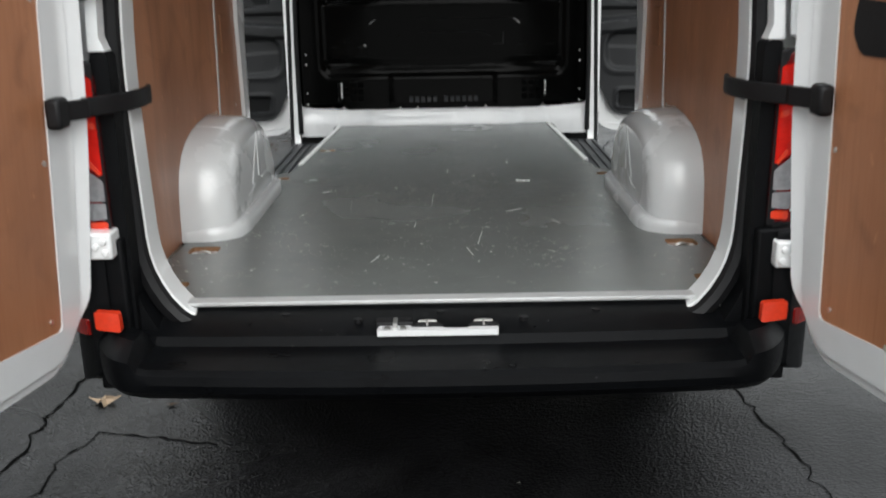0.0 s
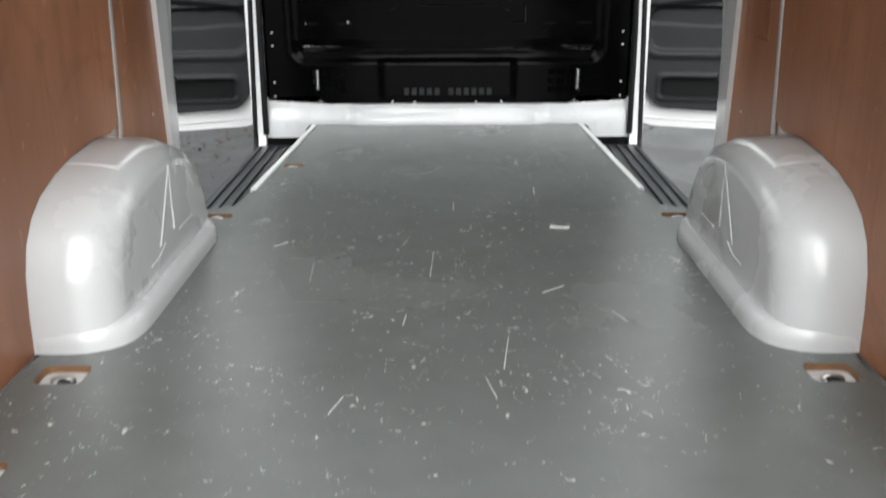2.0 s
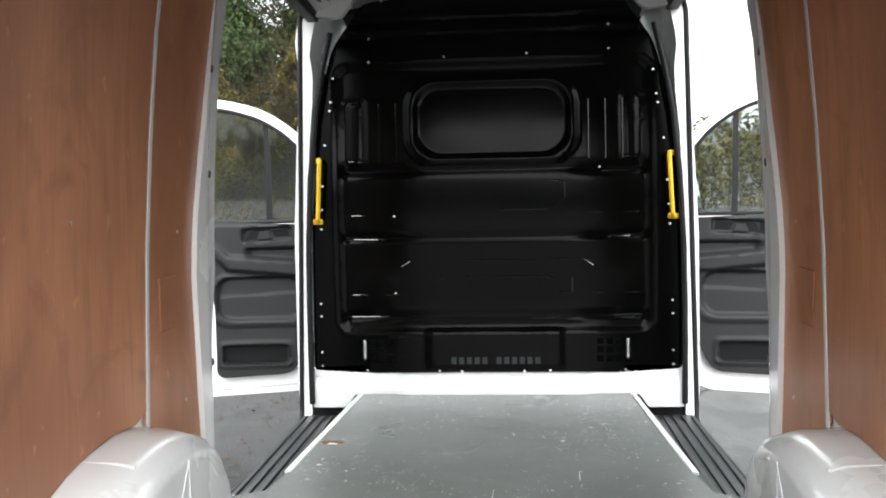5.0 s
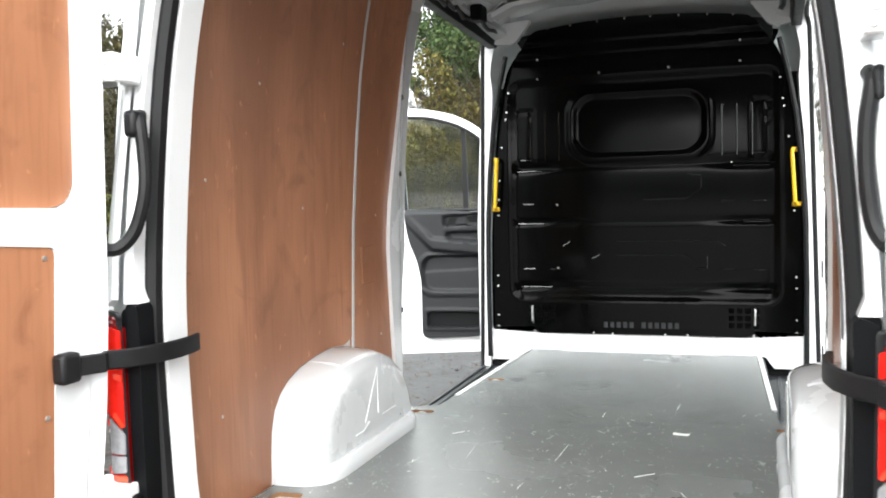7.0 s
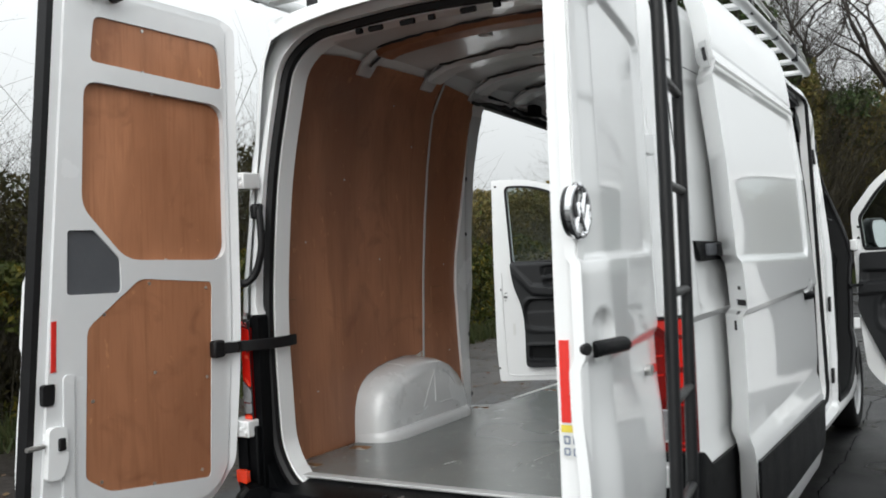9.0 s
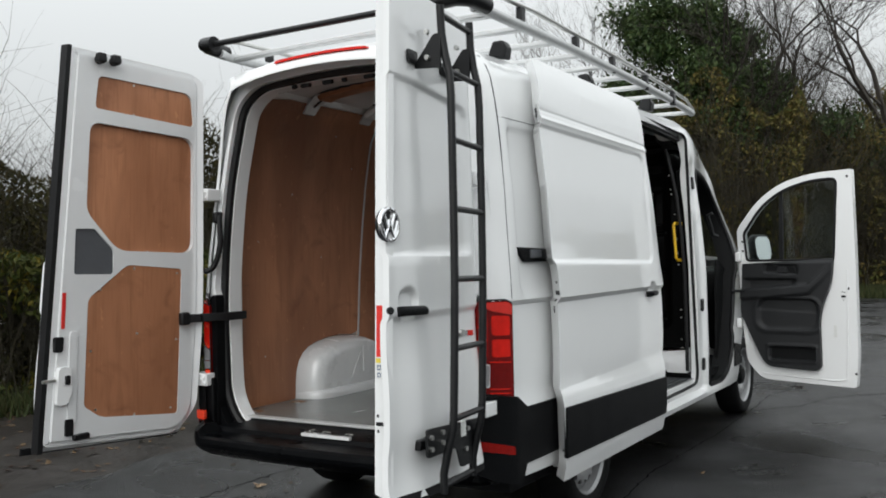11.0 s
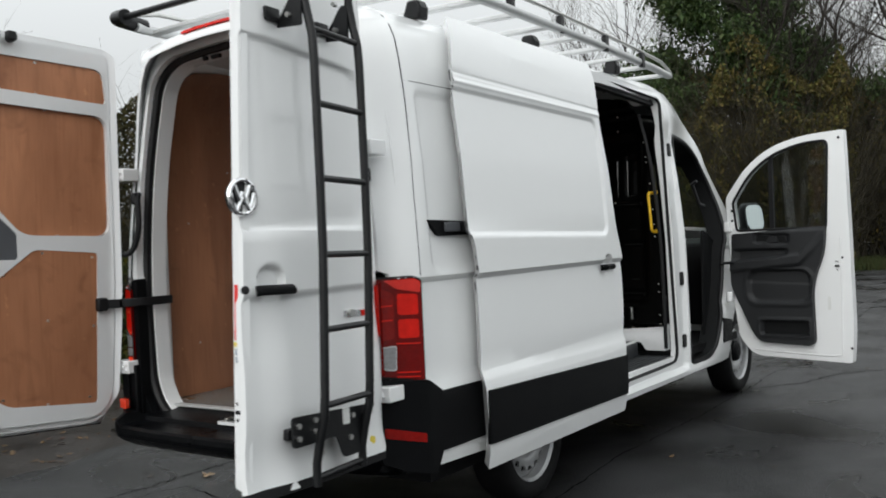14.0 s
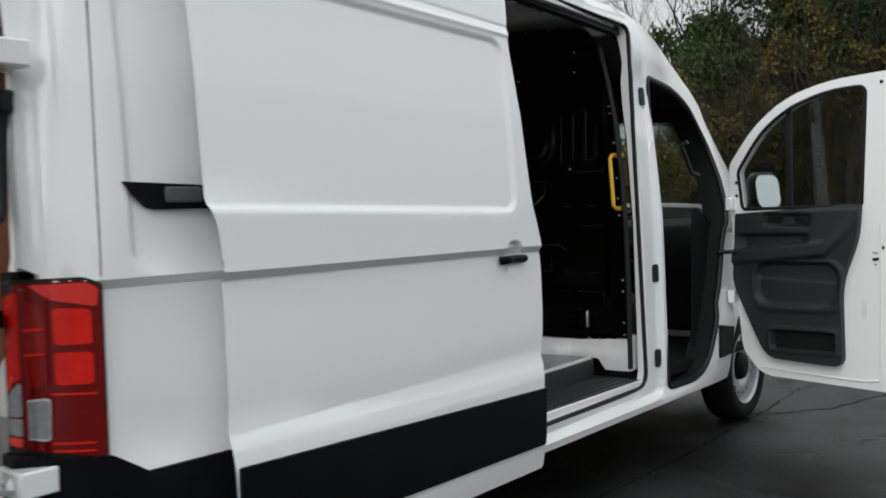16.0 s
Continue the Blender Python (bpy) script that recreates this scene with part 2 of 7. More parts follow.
def ply_material():
    """Varnished veneer: cloudy broad tone, upright figure, fine fibres and a few dark smudges."""
    mat = bpy.data.materials.new("varnished_plywood")
    mat.use_nodes = True
    n, l = mat.node_tree.nodes, mat.node_tree.links
    b = n["Principled BSDF"]
    b.inputs["Specular IOR Level"].default_value = 0.4
    co = n.new("ShaderNodeTexCoord")

    def grain(scale, stretch, detail, warp=0.0):
        mp = n.new("ShaderNodeMapping")
        mp.inputs["Scale"].default_value = stretch
        l.new(co.outputs["Object"], mp.inputs["Vector"])
        t = n.new("ShaderNodeTexNoise")
        t.inputs["Scale"].default_value, t.inputs["Detail"].default_value, t.inputs["Distortion"].default_value = scale, detail, warp
        l.new(mp.outputs["Vector"], t.inputs["Vector"])
        return t.outputs["Fac"]

    def band(fac, lo, hi):
        r = n.new("ShaderNodeMapRange")
        r.inputs["From Min"].default_value, r.inputs["From Max"].default_value = lo, hi
        l.new(fac, r.inputs["Value"])
        return r.outputs["Result"]

    def blend(fac, a, c, amount=1.0):
        m = n.new("ShaderNodeMix")
        m.data_type = "RGBA"
        k = n.new("ShaderNodeMath")
        k.operation = "MULTIPLY"
        l.new(fac, k.inputs[0])
        k.inputs[1].default_value = amount
        l.new(k.outputs[0], m.inputs["Factor"])
        if isinstance(a, tuple):
            m.inputs["A"].default_value = (*a, 1)
        else:
            l.new(a, m.inputs["A"])
        m.inputs["B"].default_value = (*c, 1)
        return m.outputs["Result"]
    tone = blend(band(grain(1.3, (1.6, 1.6, 0.7), 5, 0.4), 0.35, 0.68), (0.285, 0.118, 0.058), (0.485, 0.218, 0.113))
    tone = blend(band(grain(7, (2.2, 2.2, 0.22), 4, 0.8), 0.52, 0.72), tone, (0.232, 0.092, 0.042), 0.5)
    tone = blend(band(grain(60, (1.4, 1.4, 0.05), 3), 0.5, 0.75), tone, (0.272, 0.10, 0.045), 0.4)
    tone = blend(band(grain(4.5, (1, 1, 1), 6, 1.2), 0.58, 0.74), tone, (0.18, 0.068, 0.034), 0.5)
    tone = blend(band(grain(26, (1, 1, 0.6), 3, 0.3), 0.68, 0.74), tone, (0.64, 0.31, 0.15), 0.4)
    l.new(tone, b.inputs["Base Color"])
    rr = n.new("ShaderNodeMapRange")
    rr.inputs["To Min"].default_value, rr.inputs["To Max"].default_value = 0.26, 0.52
    l.new(grain(3.5, (1, 1, 0.6), 4), rr.inputs["Value"])
    l.new(rr.outputs["Result"], b.inputs["Roughness"])
    bp = n.new("ShaderNodeBump")
    bp.inputs["Strength"].default_value, bp.inputs["Distance"].default_value = 0.06, 0.01
    l.new(grain(70, (1.5, 1.5, 0.08), 4), bp.inputs["Height"])
    l.new(bp.outputs["Normal"], b.inputs["Normal"])
    return mat


def box_material():
    """Off-white inner paint with dark scratches and chips."""
    mat = material("scratched_white_paint", (0.69, 0.71, 0.718), 0.26, 0, 0.03, 3.0, coat=0.8, bump=0.02, bump_scale=24)
    n, l = mat.node_tree.nodes, mat.node_tree.links
    b = n["Principled BSDF"]
    base = b.inputs["Base Color"].links[0].from_socket
    co = n.new("ShaderNodeTexCoord")
    last = base
    for scale, stretch, lo, tone in ((9, (1, 1, 1), 0.70, (0.20, 0.19, 0.18)), (30, (1, 0.3, 1), 0.73, (0.10, 0.09, 0.08)), (2.2, (1, 1, 1), 0.56, (0.50, 0.50, 0.48))):
        mp = n.new("ShaderNodeMapping")
        mp.inputs["Scale"].default_value = stretch
        l.new(co.outputs["Object"], mp.inputs["Vector"])
        t = n.new("ShaderNodeTexNoise")
        t.inputs["Scale"].default_value, t.inputs["Detail"].default_value, t.inputs["Distortion"].default_value = scale, 7, 0.8
        l.new(mp.outputs["Vector"], t.inputs["Vector"])
        r = n.new("ShaderNodeMapRange")
        r.inputs["From Min"].default_value, r.inputs["From Max"].default_value = lo, lo + 0.05
        l.new(t.outputs["Fac"], r.inputs["Value"])
        m = n.new("ShaderNodeMix")
        m.data_type = "RGBA"
        l.new(r.outputs["Result"], m.inputs["Factor"])
        l.new(last, m.inputs["A"])
        m.inputs["B"].default_value = (*tone, 1)
        last = m.outputs["Result"]
    l.new(last, b.inputs["Base Color"])
    return mat


PLY = ply_material()
BOX_PAINT = box_material()
BOARD = floor_material()


def asphalt_material():
    """Old damp tarmac: stone grain, paler worn patches, damp dark ones with more gloss."""
    mat = material("damp_asphalt", (0.0135, 0.0135, 0.014), 0.33, 0, 0.2, 0.7, bump=0.0, second=(0.004, 0.004, 0.005), rough_spread=0.42, spec=0.2)
    n, l = mat.node_tree.nodes, mat.node_tree.links
    b = n["Principled BSDF"]
    co = n.new("ShaderNodeTexCoord")
    stone = n.new("ShaderNodeTexVoronoi")
    stone.inputs["Scale"].default_value = 110
    l.new(co.outputs["Object"], stone.inputs["Vector"])
    fine = n.new("ShaderNodeTexNoise")
    fine.inputs["Scale"].default_value, fine.inputs["Detail"].default_value = 48, 6
    l.new(co.outputs["Object"], fine.inputs["Vector"])
    total = n.new("ShaderNodeMath")
    l.new(stone.outputs["Distance"], total.inputs[0])
    l.new(fine.outputs["Fac"], total.inputs[1])
    bp = n.new("ShaderNodeBump")
    bp.inputs["Strength"].default_value, bp.inputs["Distance"].default_value = 0.55, 0.006
    l.new(total.outputs[0], bp.inputs["Height"])
    l.new(bp.outputs["Normal"], b.inputs["Normal"])
    # wet sheen in wide uneven patches
    wet = n.new("ShaderNodeTexNoise")
    wet.inputs["Scale"].default_value, wet.inputs["Detail"].default_value, wet.inputs["Distortion"].default_value = 0.9, 7, 0.6
    l.new(co.outputs["Object"], wet.inputs["Vector"])
    damp = n.new("ShaderNodeMapRange")
    damp.inputs["From Min"].default_value, damp.inputs["From Max"].default_value = 0.40, 0.62
    damp.inputs["To Min"].default_value, damp.inputs["To Max"].default_value = 0.50, 0.24
    l.new(wet.outputs["Fac"], damp.inputs["Value"])
    l.new(damp.outputs["Result"], b.inputs["Roughness"])
    base = b.inputs["Base Color"].links[0].from_socket
    tone = n.new("ShaderNodeMix")
    tone.data_type, tone.blend_type = "RGBA", "MULTIPLY"
    tone.inputs["Factor"].default_value = 1
    shade = n.new("ShaderNodeMapRange")
    shade.inputs["To Min"].default_value, shade.inputs["To Max"].default_value = 0.4, 1.8
    l.new(stone.outputs["Color"], shade.inputs["Value"])
    # scattered pale stones and old dark blotches
    l.new(base, tone.inputs["A"])
    l.new(shade.outputs["Result"], tone.inputs["B"])
    blot = n.new("ShaderNodeTexNoise")
    blot.inputs["Scale"].default_value, blot.inputs["Detail"].default_value, blot.inputs["Distortion"].default_value = 1.7, 8, 1.0
    l.new(co.outputs["Object"], blot.inputs["Vector"])
    dark = n.new("ShaderNodeMapRange")
    dark.inputs["From Min"].default_value, dark.inputs["From Max"].default_value = 0.38, 0.66
    dark.inputs["To Min"].default_value, dark.inputs["To Max"].default_value = 0.45, 1.6
    l.new(blot.outputs["Fac"], dark.inputs["Value"])
    spotted = n.new("ShaderNodeMix")
    spotted.data_type, spotted.blend_type = "RGBA", "MULTIPLY"
    spotted.inputs["Factor"].default_value = 1
    l.new(tone.outputs["Result"], spotted.inputs["A"])
    l.new(dark.outputs["Result"], spotted.inputs["B"])
    chip = n.new("ShaderNodeTexVoronoi")
    chip.inputs["Scale"].default_value = 13
    l.new(co.outputs["Object"], chip.inputs["Vector"])
    pick = n.new("ShaderNodeMapRange")
    pick.inputs["From Min"].default_value, pick.inputs["From Max"].default_value = 0.10, 0.06
    l.new(chip.outputs["Distance"], pick.inputs["Value"])
    few = n.new("ShaderNodeMath")
    few.operation = "GREATER_THAN"
    l.new(chip.outputs["Color"], few.inputs[0])
    few.inputs[1].default_value = 0.80
    both = n.new("ShaderNodeMath")
    both.operation = "MULTIPLY"
    l.new(pick.outputs["Result"], both.inputs[0])
    l.new(few.outputs[0], both.inputs[1])
    speck = n.new("ShaderNodeMix")
    speck.data_type = "RGBA"
    l.new(both.outputs[0], speck.inputs["Factor"])
    l.new(spotted.outputs["Result"], speck.inputs["A"])
    speck.inputs["B"].default_value = (0.06, 0.058, 0.054, 1)
    l.new(speck.outputs["Result"], b.inputs["Base Color"])
    return mat


def wet(mat, low, high, power):
    """A film of rain water: little gloss seen from above, a strong sheen at a shallow angle."""
    n, l = mat.node_tree.nodes, mat.node_tree.links
    b = n["Principled BSDF"]
    facing = n.new("ShaderNodeLayerWeight")
    facing.inputs["Blend"].default_value = 0.5
    bent = n.new("ShaderNodeMath")
    bent.operation = "POWER"
    l.new(facing.outputs["Facing"], bent.inputs[0])
    bent.inputs[1].default_value = power
    level = n.new("ShaderNodeMapRange")
    level.inputs["To Min"].default_value, level.inputs["To Max"].default_value = low, high
    l.new(bent.outputs[0], level.inputs["Value"])
    l.new(level.outputs["Result"], b.inputs["Specular IOR Level"])
    return mat


ASPHALT = wet(asphalt_material(), 0.05, 0.85, 2.4)
GRAVEL = material("leafy_gravel", (0.028, 0.023, 0.020), 0.40, 0, 0.45, 1.6, bump=0.9, bump_scale=22, second=(0.010, 0.008, 0.007), rough_spread=0.3, spec=0.15)
wet(GRAVEL, 0.05, 0.52, 2.8)
CRACK = material("crack_filling", (0.003, 0.003, 0.003), 0.9, 0, 0.2, 20, spec=0.02)
# distance haze is mixed into this pale grey-green
HILL = material("haze_tinted_hillside", (0.12, 0.13, 0.12), 0.9, 0, 0.2, 0.05, second=(0.08, 0.09, 0.085))


def glass_material(tint):
    mat = bpy.data.materials.new("window_glass")
    mat.use_nodes = True
    n, l = mat.node_tree.nodes, mat.node_tree.links
    n.remove(n["Principled BSDF"])
    clear = n.new("ShaderNodeBsdfTransparent")
    clear.inputs["Color"].default_value = (*tint, 1)
    gloss = n.new("ShaderNodeBsdfGlossy")
    gloss.inputs["Roughness"].default_value = 0.02
    fres = n.new("ShaderNodeFresnel")
    fres.inputs["IOR"].default_value = 1.45
    mix = n.new("ShaderNodeMixShader")
    l.new(fres.outputs[0], mix.inputs[0])
    l.new(clear.outputs[0], mix.inputs[1])
    l.new(gloss.outputs[0], mix.inputs[2])
    l.new(mix.outputs[0], n["Material Output"].inputs["Surface"])
    return mat


GLASS = glass_material((0.78, 0.82, 0.81))
WINDSCREEN = glass_material((0.80, 0.86, 0.83))


def scuffed(name, tone, mark):
    """Grained black plastic with short pale scratches and dust specks."""
    mat = material(name, tone, 0.30, 0, 0.2, 6, bump=0.16, bump_scale=700, spec=0.085)
    n, l = mat.node_tree.nodes, mat.node_tree.links
    b = n["Principled BSDF"]
    last = b.inputs["Base Color"].links[0].from_socket
    co = n.new("ShaderNodeTexCoord")
    for scale, stretch, turn, most in ((16, (1, 0.12, 0.5), 0.3, 0.05), (22, (0.15, 1, 0.5), -0.2, 0.05), (45, (1, 1, 1), 0, 0.16)):
        mp = n.new("ShaderNodeMapping")
        mp.inputs["Scale"].default_value, mp.inputs["Rotation"].default_value = stretch, (0, 0, turn)
        l.new(co.outputs["Object"], mp.inputs["Vector"])
        cell = n.new("ShaderNodeTexVoronoi")
        cell.inputs["Scale"].default_value = scale
        l.new(mp.outputs["Vector"], cell.inputs["Vector"])
        size = n.new("ShaderNodeMath")
        size.operation = "POWER"
        l.new(cell.outputs["Color"], size.inputs[0])
        size.inputs[1].default_value = 5
        gap = n.new("ShaderNodeMath")
        gap.operation = "MULTIPLY_ADD"
        l.new(size.outputs[0], gap.inputs[0])
        gap.inputs[1].default_value = most
        minus = n.new("ShaderNodeMath")
        minus.operation = "MULTIPLY"
        l.new(cell.outputs["Distance"], minus.inputs[0])
        minus.inputs[1].default_value = -1
        l.new(minus.outputs[0], gap.inputs[2])
        pick = n.new("ShaderNodeMapRange")
        pick.inputs["From Min"].default_value, pick.inputs["From Max"].default_value = 0.0, 0.02
        l.new(gap.outputs[0], pick.inputs["Value"])
        mix = n.new("ShaderNodeMix")
        mix.data_type = "RGBA"
        l.new(pick.outputs["Result"], mix.inputs["Factor"])
        l.new(last, mix.inputs["A"])
        mix.inputs["B"].default_value = (*mark, 1)
        last = mix.outputs["Result"]
    l.new(last, b.inputs["Base Color"])
    return mat


STEP_PLASTIC = scuffed("scuffed_step_plastic", (0.0042, 0.0046, 0.0054), (0.10, 0.10, 0.10))


# ---- mesh helpers ----
def thing(name, label, category, group=""):
    return tagged(new(name), label, category, group)


def finish(bm, sharp=35):
    bmesh.ops.recalc_face_normals(bm, faces=bm.faces)
    for f in bm.faces:
        f.smooth = True
    for e in bm.edges:
        e.smooth = len(e.link_faces) == 2 and e.calc_face_angle(0) < radians(sharp)


def part(name, bm, mat, parent=None, label="", bevel=0.0, sharp=35, segments=2):
    """One mesh object from a bmesh, under a thing or a part."""
    finish(bm, sharp)
    me = bpy.data.meshes.new(name)
    bm.to_mesh(me)
    bm.free()
    me.materials.append(mat)
    ob = new(name, me)
    if parent:
        ob.parent = parent
    if label:
        ob["label"] = label
    if bevel:
        mod = ob.modifiers.new("bevel", "BEVEL")
        mod.width, mod.segments, mod.limit_method, mod.angle_limit = bevel, segments, "ANGLE", radians(40)
        mod.harden_normals = False
    return ob


def box(bm, x0, x1, y0, y1, z0, z1, m=None):
    got = bmesh.ops.create_cube(bm, size=1)["verts"]
    mat = Matrix.Translation(((x0 + x1) / 2, (y0 + y1) / 2, (z0 + z1) / 2)) @ Matrix.Diagonal((abs(x1 - x0), abs(y1 - y0), abs(z1 - z0), 1))
    bmesh.ops.transform(bm, matrix=(m or Matrix()) @ mat, verts=got)
    return bm


def solid(*args, m=None):
    return box(bmesh.new(), *args, m=m)


def tube(bm, pts, r, seg=10, closed=False, r_end=None, flat=1.0):
    """A round bar along a line of points."""
    pts = [Vector(p) for p in pts]
    rings, up = [], None
    for i, p in enumerate(pts):
        a = pts[i - 1] if (i or closed) else p
        b = pts[(i + 1) % len(pts)] if (i < len(pts) - 1 or closed) else p
        d = (b - a).normalized()
        if up is None:
            up = d.orthogonal().normalized()
        up = (up - d * up.dot(d)).normalized()
        side = d.cross(up)
        k = r if r_end is None else r + (r_end - r) * i / (len(pts) - 1)
        rings.append([bm.verts.new(p + (up * math.cos(q) + side * math.sin(q) * flat) * k) for q in (2 * math.pi * j / seg for j in range(seg))])
    n = len(rings)
    for i in range(n if closed else n - 1):
        for j in range(seg):
            bm.faces.new((rings[i][j], rings[i][(j + 1) % seg], rings[(i + 1) % n][(j + 1) % seg], rings[(i + 1) % n][j]))
    if not closed:
        bm.faces.new(rings[0])
        bm.faces.new(rings[-1])
    return bm


def rod(p, q, r, seg=12, bm=None):
    return tube(bm or bmesh.new(), [p, q], r, seg)


def rounded(pts, r, n=5):
    """A polygon of (u, v) with its corners rounded; a corner may carry its own radius as a third number."""
    out = []
    k = len(pts)
    for i, p in enumerate(pts):
        rad = p[2] if len(p) > 2 else r
        c = Vector(p[:2])
        a, b = Vector(pts[i - 1][:2]) - c, Vector(pts[(i + 1) % k][:2]) - c
        d = min(rad, a.length * 0.48, b.length * 0.48)
        if d < 1e-4:
            out.append((c.x, c.y))
            continue
        s, e = c + a.normalized() * d, c + b.normalized() * d
        for j in range(n + 1):
            t = j / n
            q = s * (1 - t) ** 2 + c * 2 * t * (1 - t) + e * t ** 2
            out.append((q.x, q.y))
    return out


def rect(u0, u1, v0, v1, r=0.0, n=5):
    pts = [(u0, v0), (u1, v0), (u1, v1), (u0, v1)]
    return rounded(pts, r, n) if r else pts


def steps(a, b, d):
    n = max(1, round((b - a) / d))
    return [a + (b - a) * i / n for i in range(1, n)]


def sheet(outer, holes, place, back, us=(), vs=()):
    """A plate: an outline with holes in (u, v), cut along us and vs, laid out by place(u, v) and given thickness by back(u, v)."""
    bm = bmesh.new()
    for loop in (outer, *holes):
        v = [bm.verts.new((u, w, 0)) for u, w in loop]
        for i in range(len(v)):
            bm.edges.new((v[i - 1], v[i]))
    bmesh.ops.triangle_fill(bm, edges=bm.edges[:], use_beauty=True, use_dissolve=False, normal=(0, 0, 1))
    for axis, cuts in ((0, us), (1, vs)):
        for c in cuts:
            co, no = [0, 0, 0], [0, 0, 0]
            co[axis], no[axis] = c, 1
            bmesh.ops.bisect_plane(bm, geom=bm.verts[:] + bm.edges[:] + bm.faces[:], dist=1e-5, plane_co=co, plane_no=no)
    flat = [(v.co.x, v.co.y) for v in bm.verts]
    bm.verts.index_update()
    front = [Vector(place(u, w)) for u, w in flat]
    rear = [front[i] + Vector(back(u, w)) for i, (u, w) in enumerate(flat)]
    faces = [[v.index for v in f.verts] for f in bm.faces]
    rim = [[v.index for v in e.verts] for e in bm.edges if len(e.link_faces) == 1]
    bm.free()
    bm = bmesh.new()
    f_v, r_v = [bm.verts.new(p) for p in front], [bm.verts.new(p) for p in rear]
    for f in faces:
        bm.faces.new([f_v[i] for i in f])
        bm.faces.new([r_v[i] for i in reversed(f)])
    for a, b in rim:
        bm.faces.new((f_v[a], f_v[b], r_v[b], r_v[a]))
    return bm


def loft(sections, closed_ring=True, caps=True):
    """Skins a row of sections that have the same number of points."""
    bm = bmesh.new()
    rings = [[bm.verts.new(p) for p in s] for s in sections]
    n = len(rings[0])
    for a, b in zip(rings, rings[1:]):
        for j in range(n if closed_ring else n - 1):
            bm.faces.new((a[j], a[(j + 1) % n], b[(j + 1) % n], b[j]))
    if caps:
        bm.faces.new(rings[0])
        bm.faces.new(rings[-1])
    return bm


def lathe(profile, seg=40):
    """Turns (radius, x) round the x axis."""
    return loft([[(x, r * math.cos(a), r * math.sin(a)) for r, x in profile] for a in (2 * math.pi * i / seg for i in range(seg))] + [[(x, r, 0) for r, x in profile]], closed_ring=False, caps=False)


def grown(loop, d):
    """A loop moved outwards by d."""
    out = []
    n = len(loop)
    for i, p in enumerate(loop):
        a, b = Vector(loop[i - 1]), Vector(loop[(i + 1) % n])
        t = (b - a).normalized()
        out.append((p[0] + t.y * d, p[1] - t.x * d))
    return out


def smooth(t):
    t = min(1, max(0, t))
    return t * t * (3 - 2 * t)


def inside(u, v, u0, u1, v0, v1, r, soft):
    """1 well inside a rounded rectangle, 0 outside, with a soft slope."""
    cx, cy = (u0 + u1) / 2, (v0 + v1) / 2
    dx, dy = abs(u - cx) - (u1 - u0) / 2 + r, abs(v - cy) - (v1 - v0) / 2 + r
    d = math.hypot(max(dx, 0), max(dy, 0)) + min(max(dx, dy), 0) - r
    return smooth(0.5 - d / soft)


# ---- ground and road ----
def ground_sheet():
    bm = bmesh.new()
    s = 600
    bm.faces.new([bm.verts.new(p) for p in ((-s, -s, -0.02), (s, -s, -0.02), (s, s, -0.02), (-s, s, -0.02))])
    return tagged(part("ground", bm, GRAVEL), "damp brown gravel ground strewn with leaves", "ground", kind="structure")


ground_sheet()


def road_sheet():
    """Worn tarmac with a ragged left edge."""
    rnd = random.Random(4)
    left = []
    y = -30.0
    while y < 60:
        left.append((-2.55 - 0.0 * y + rnd.uniform(-0.14, 0.14), y))
        y += 0.35
    outer = left + [(14, 60), (14, -30)]
    bm = sheet(outer, [], lambda u, v: (u, v, 0.0), lambda u, v: (0, 0, -0.05))
    return tagged(part("road", bm, ASPHALT), "dark damp worn tarmac with cracks", "road", kind="structure")


ROAD = road_sheet()


def crack(name, pts, width, seed):
    """An open crack in the tarmac: a thin ragged dark line that forks a little."""
    rnd = random.Random(seed)
    bm = bmesh.new()
    line = []
    for (x0, y0), (x1, y1) in zip(pts, pts[1:]):
        n = max(2, int(math.hypot(x1 - x0, y1 - y0) / 0.04))
        for i in range(n):
            t = i / n
            line.append((x0 + (x1 - x0) * t + rnd.gauss(0, 0.008), y0 + (y1 - y0) * t + rnd.gauss(0, 0.008)))
    rows = []
    for i, (x, y) in enumerate(line):
        a, b = line[max(0, i - 1)], line[min(len(line) - 1, i + 1)]
        d = Vector((b[0] - a[0], b[1] - a[1], 0))
        d = d.normalized() if d.length > 0 else Vector((0, 1, 0))
        w = width * rnd.uniform(0.3, 1.2) / 2
        rows.append((bm.verts.new((x - d.y * w, y + d.x * w, 0.003)), bm.verts.new((x + d.y * w, y - d.x * w, 0.003))))
    for a, b in zip(rows, rows[1:]):
        bm.faces.new((a[0], a[1], b[1], b[0]))
    part(name, bm, CRACK, ROAD)


crack("crack", [(-1.62, -1.2), (-1.43, -0.43), (-1.40, -0.14), (-1.37, 0.16), (-1.39, 0.75), (-1.38, 1.14), (-1.25, 2.0), (-1.3, 3.2), (-1.1, 5.0)], 0.013, 1)
crack("crack", [(-1.40, -0.30), (-1.21, 0.05), (-1.24, 0.22), (-1.16, 0.41), (-1.04, 0.41), (-0.7, 0.3)], 0.009, 6)
crack("crack", [(1.15, -0.6), (1.09, 0.38), (1.02, 0.98), (0.91, 2.15), (0.95, 3.5), (0.93, 4.84), (0.88, 5.9), (1.0, 6.3), (0.75, 9.0), (0.49, 12.85), (0.17, 21.3)], 0.010, 2)
crack("crack", [(0.93, 4.84), (1.3, 5.3), (1.45, 5.9), (1.9, 6.4)], 0.014, 3)


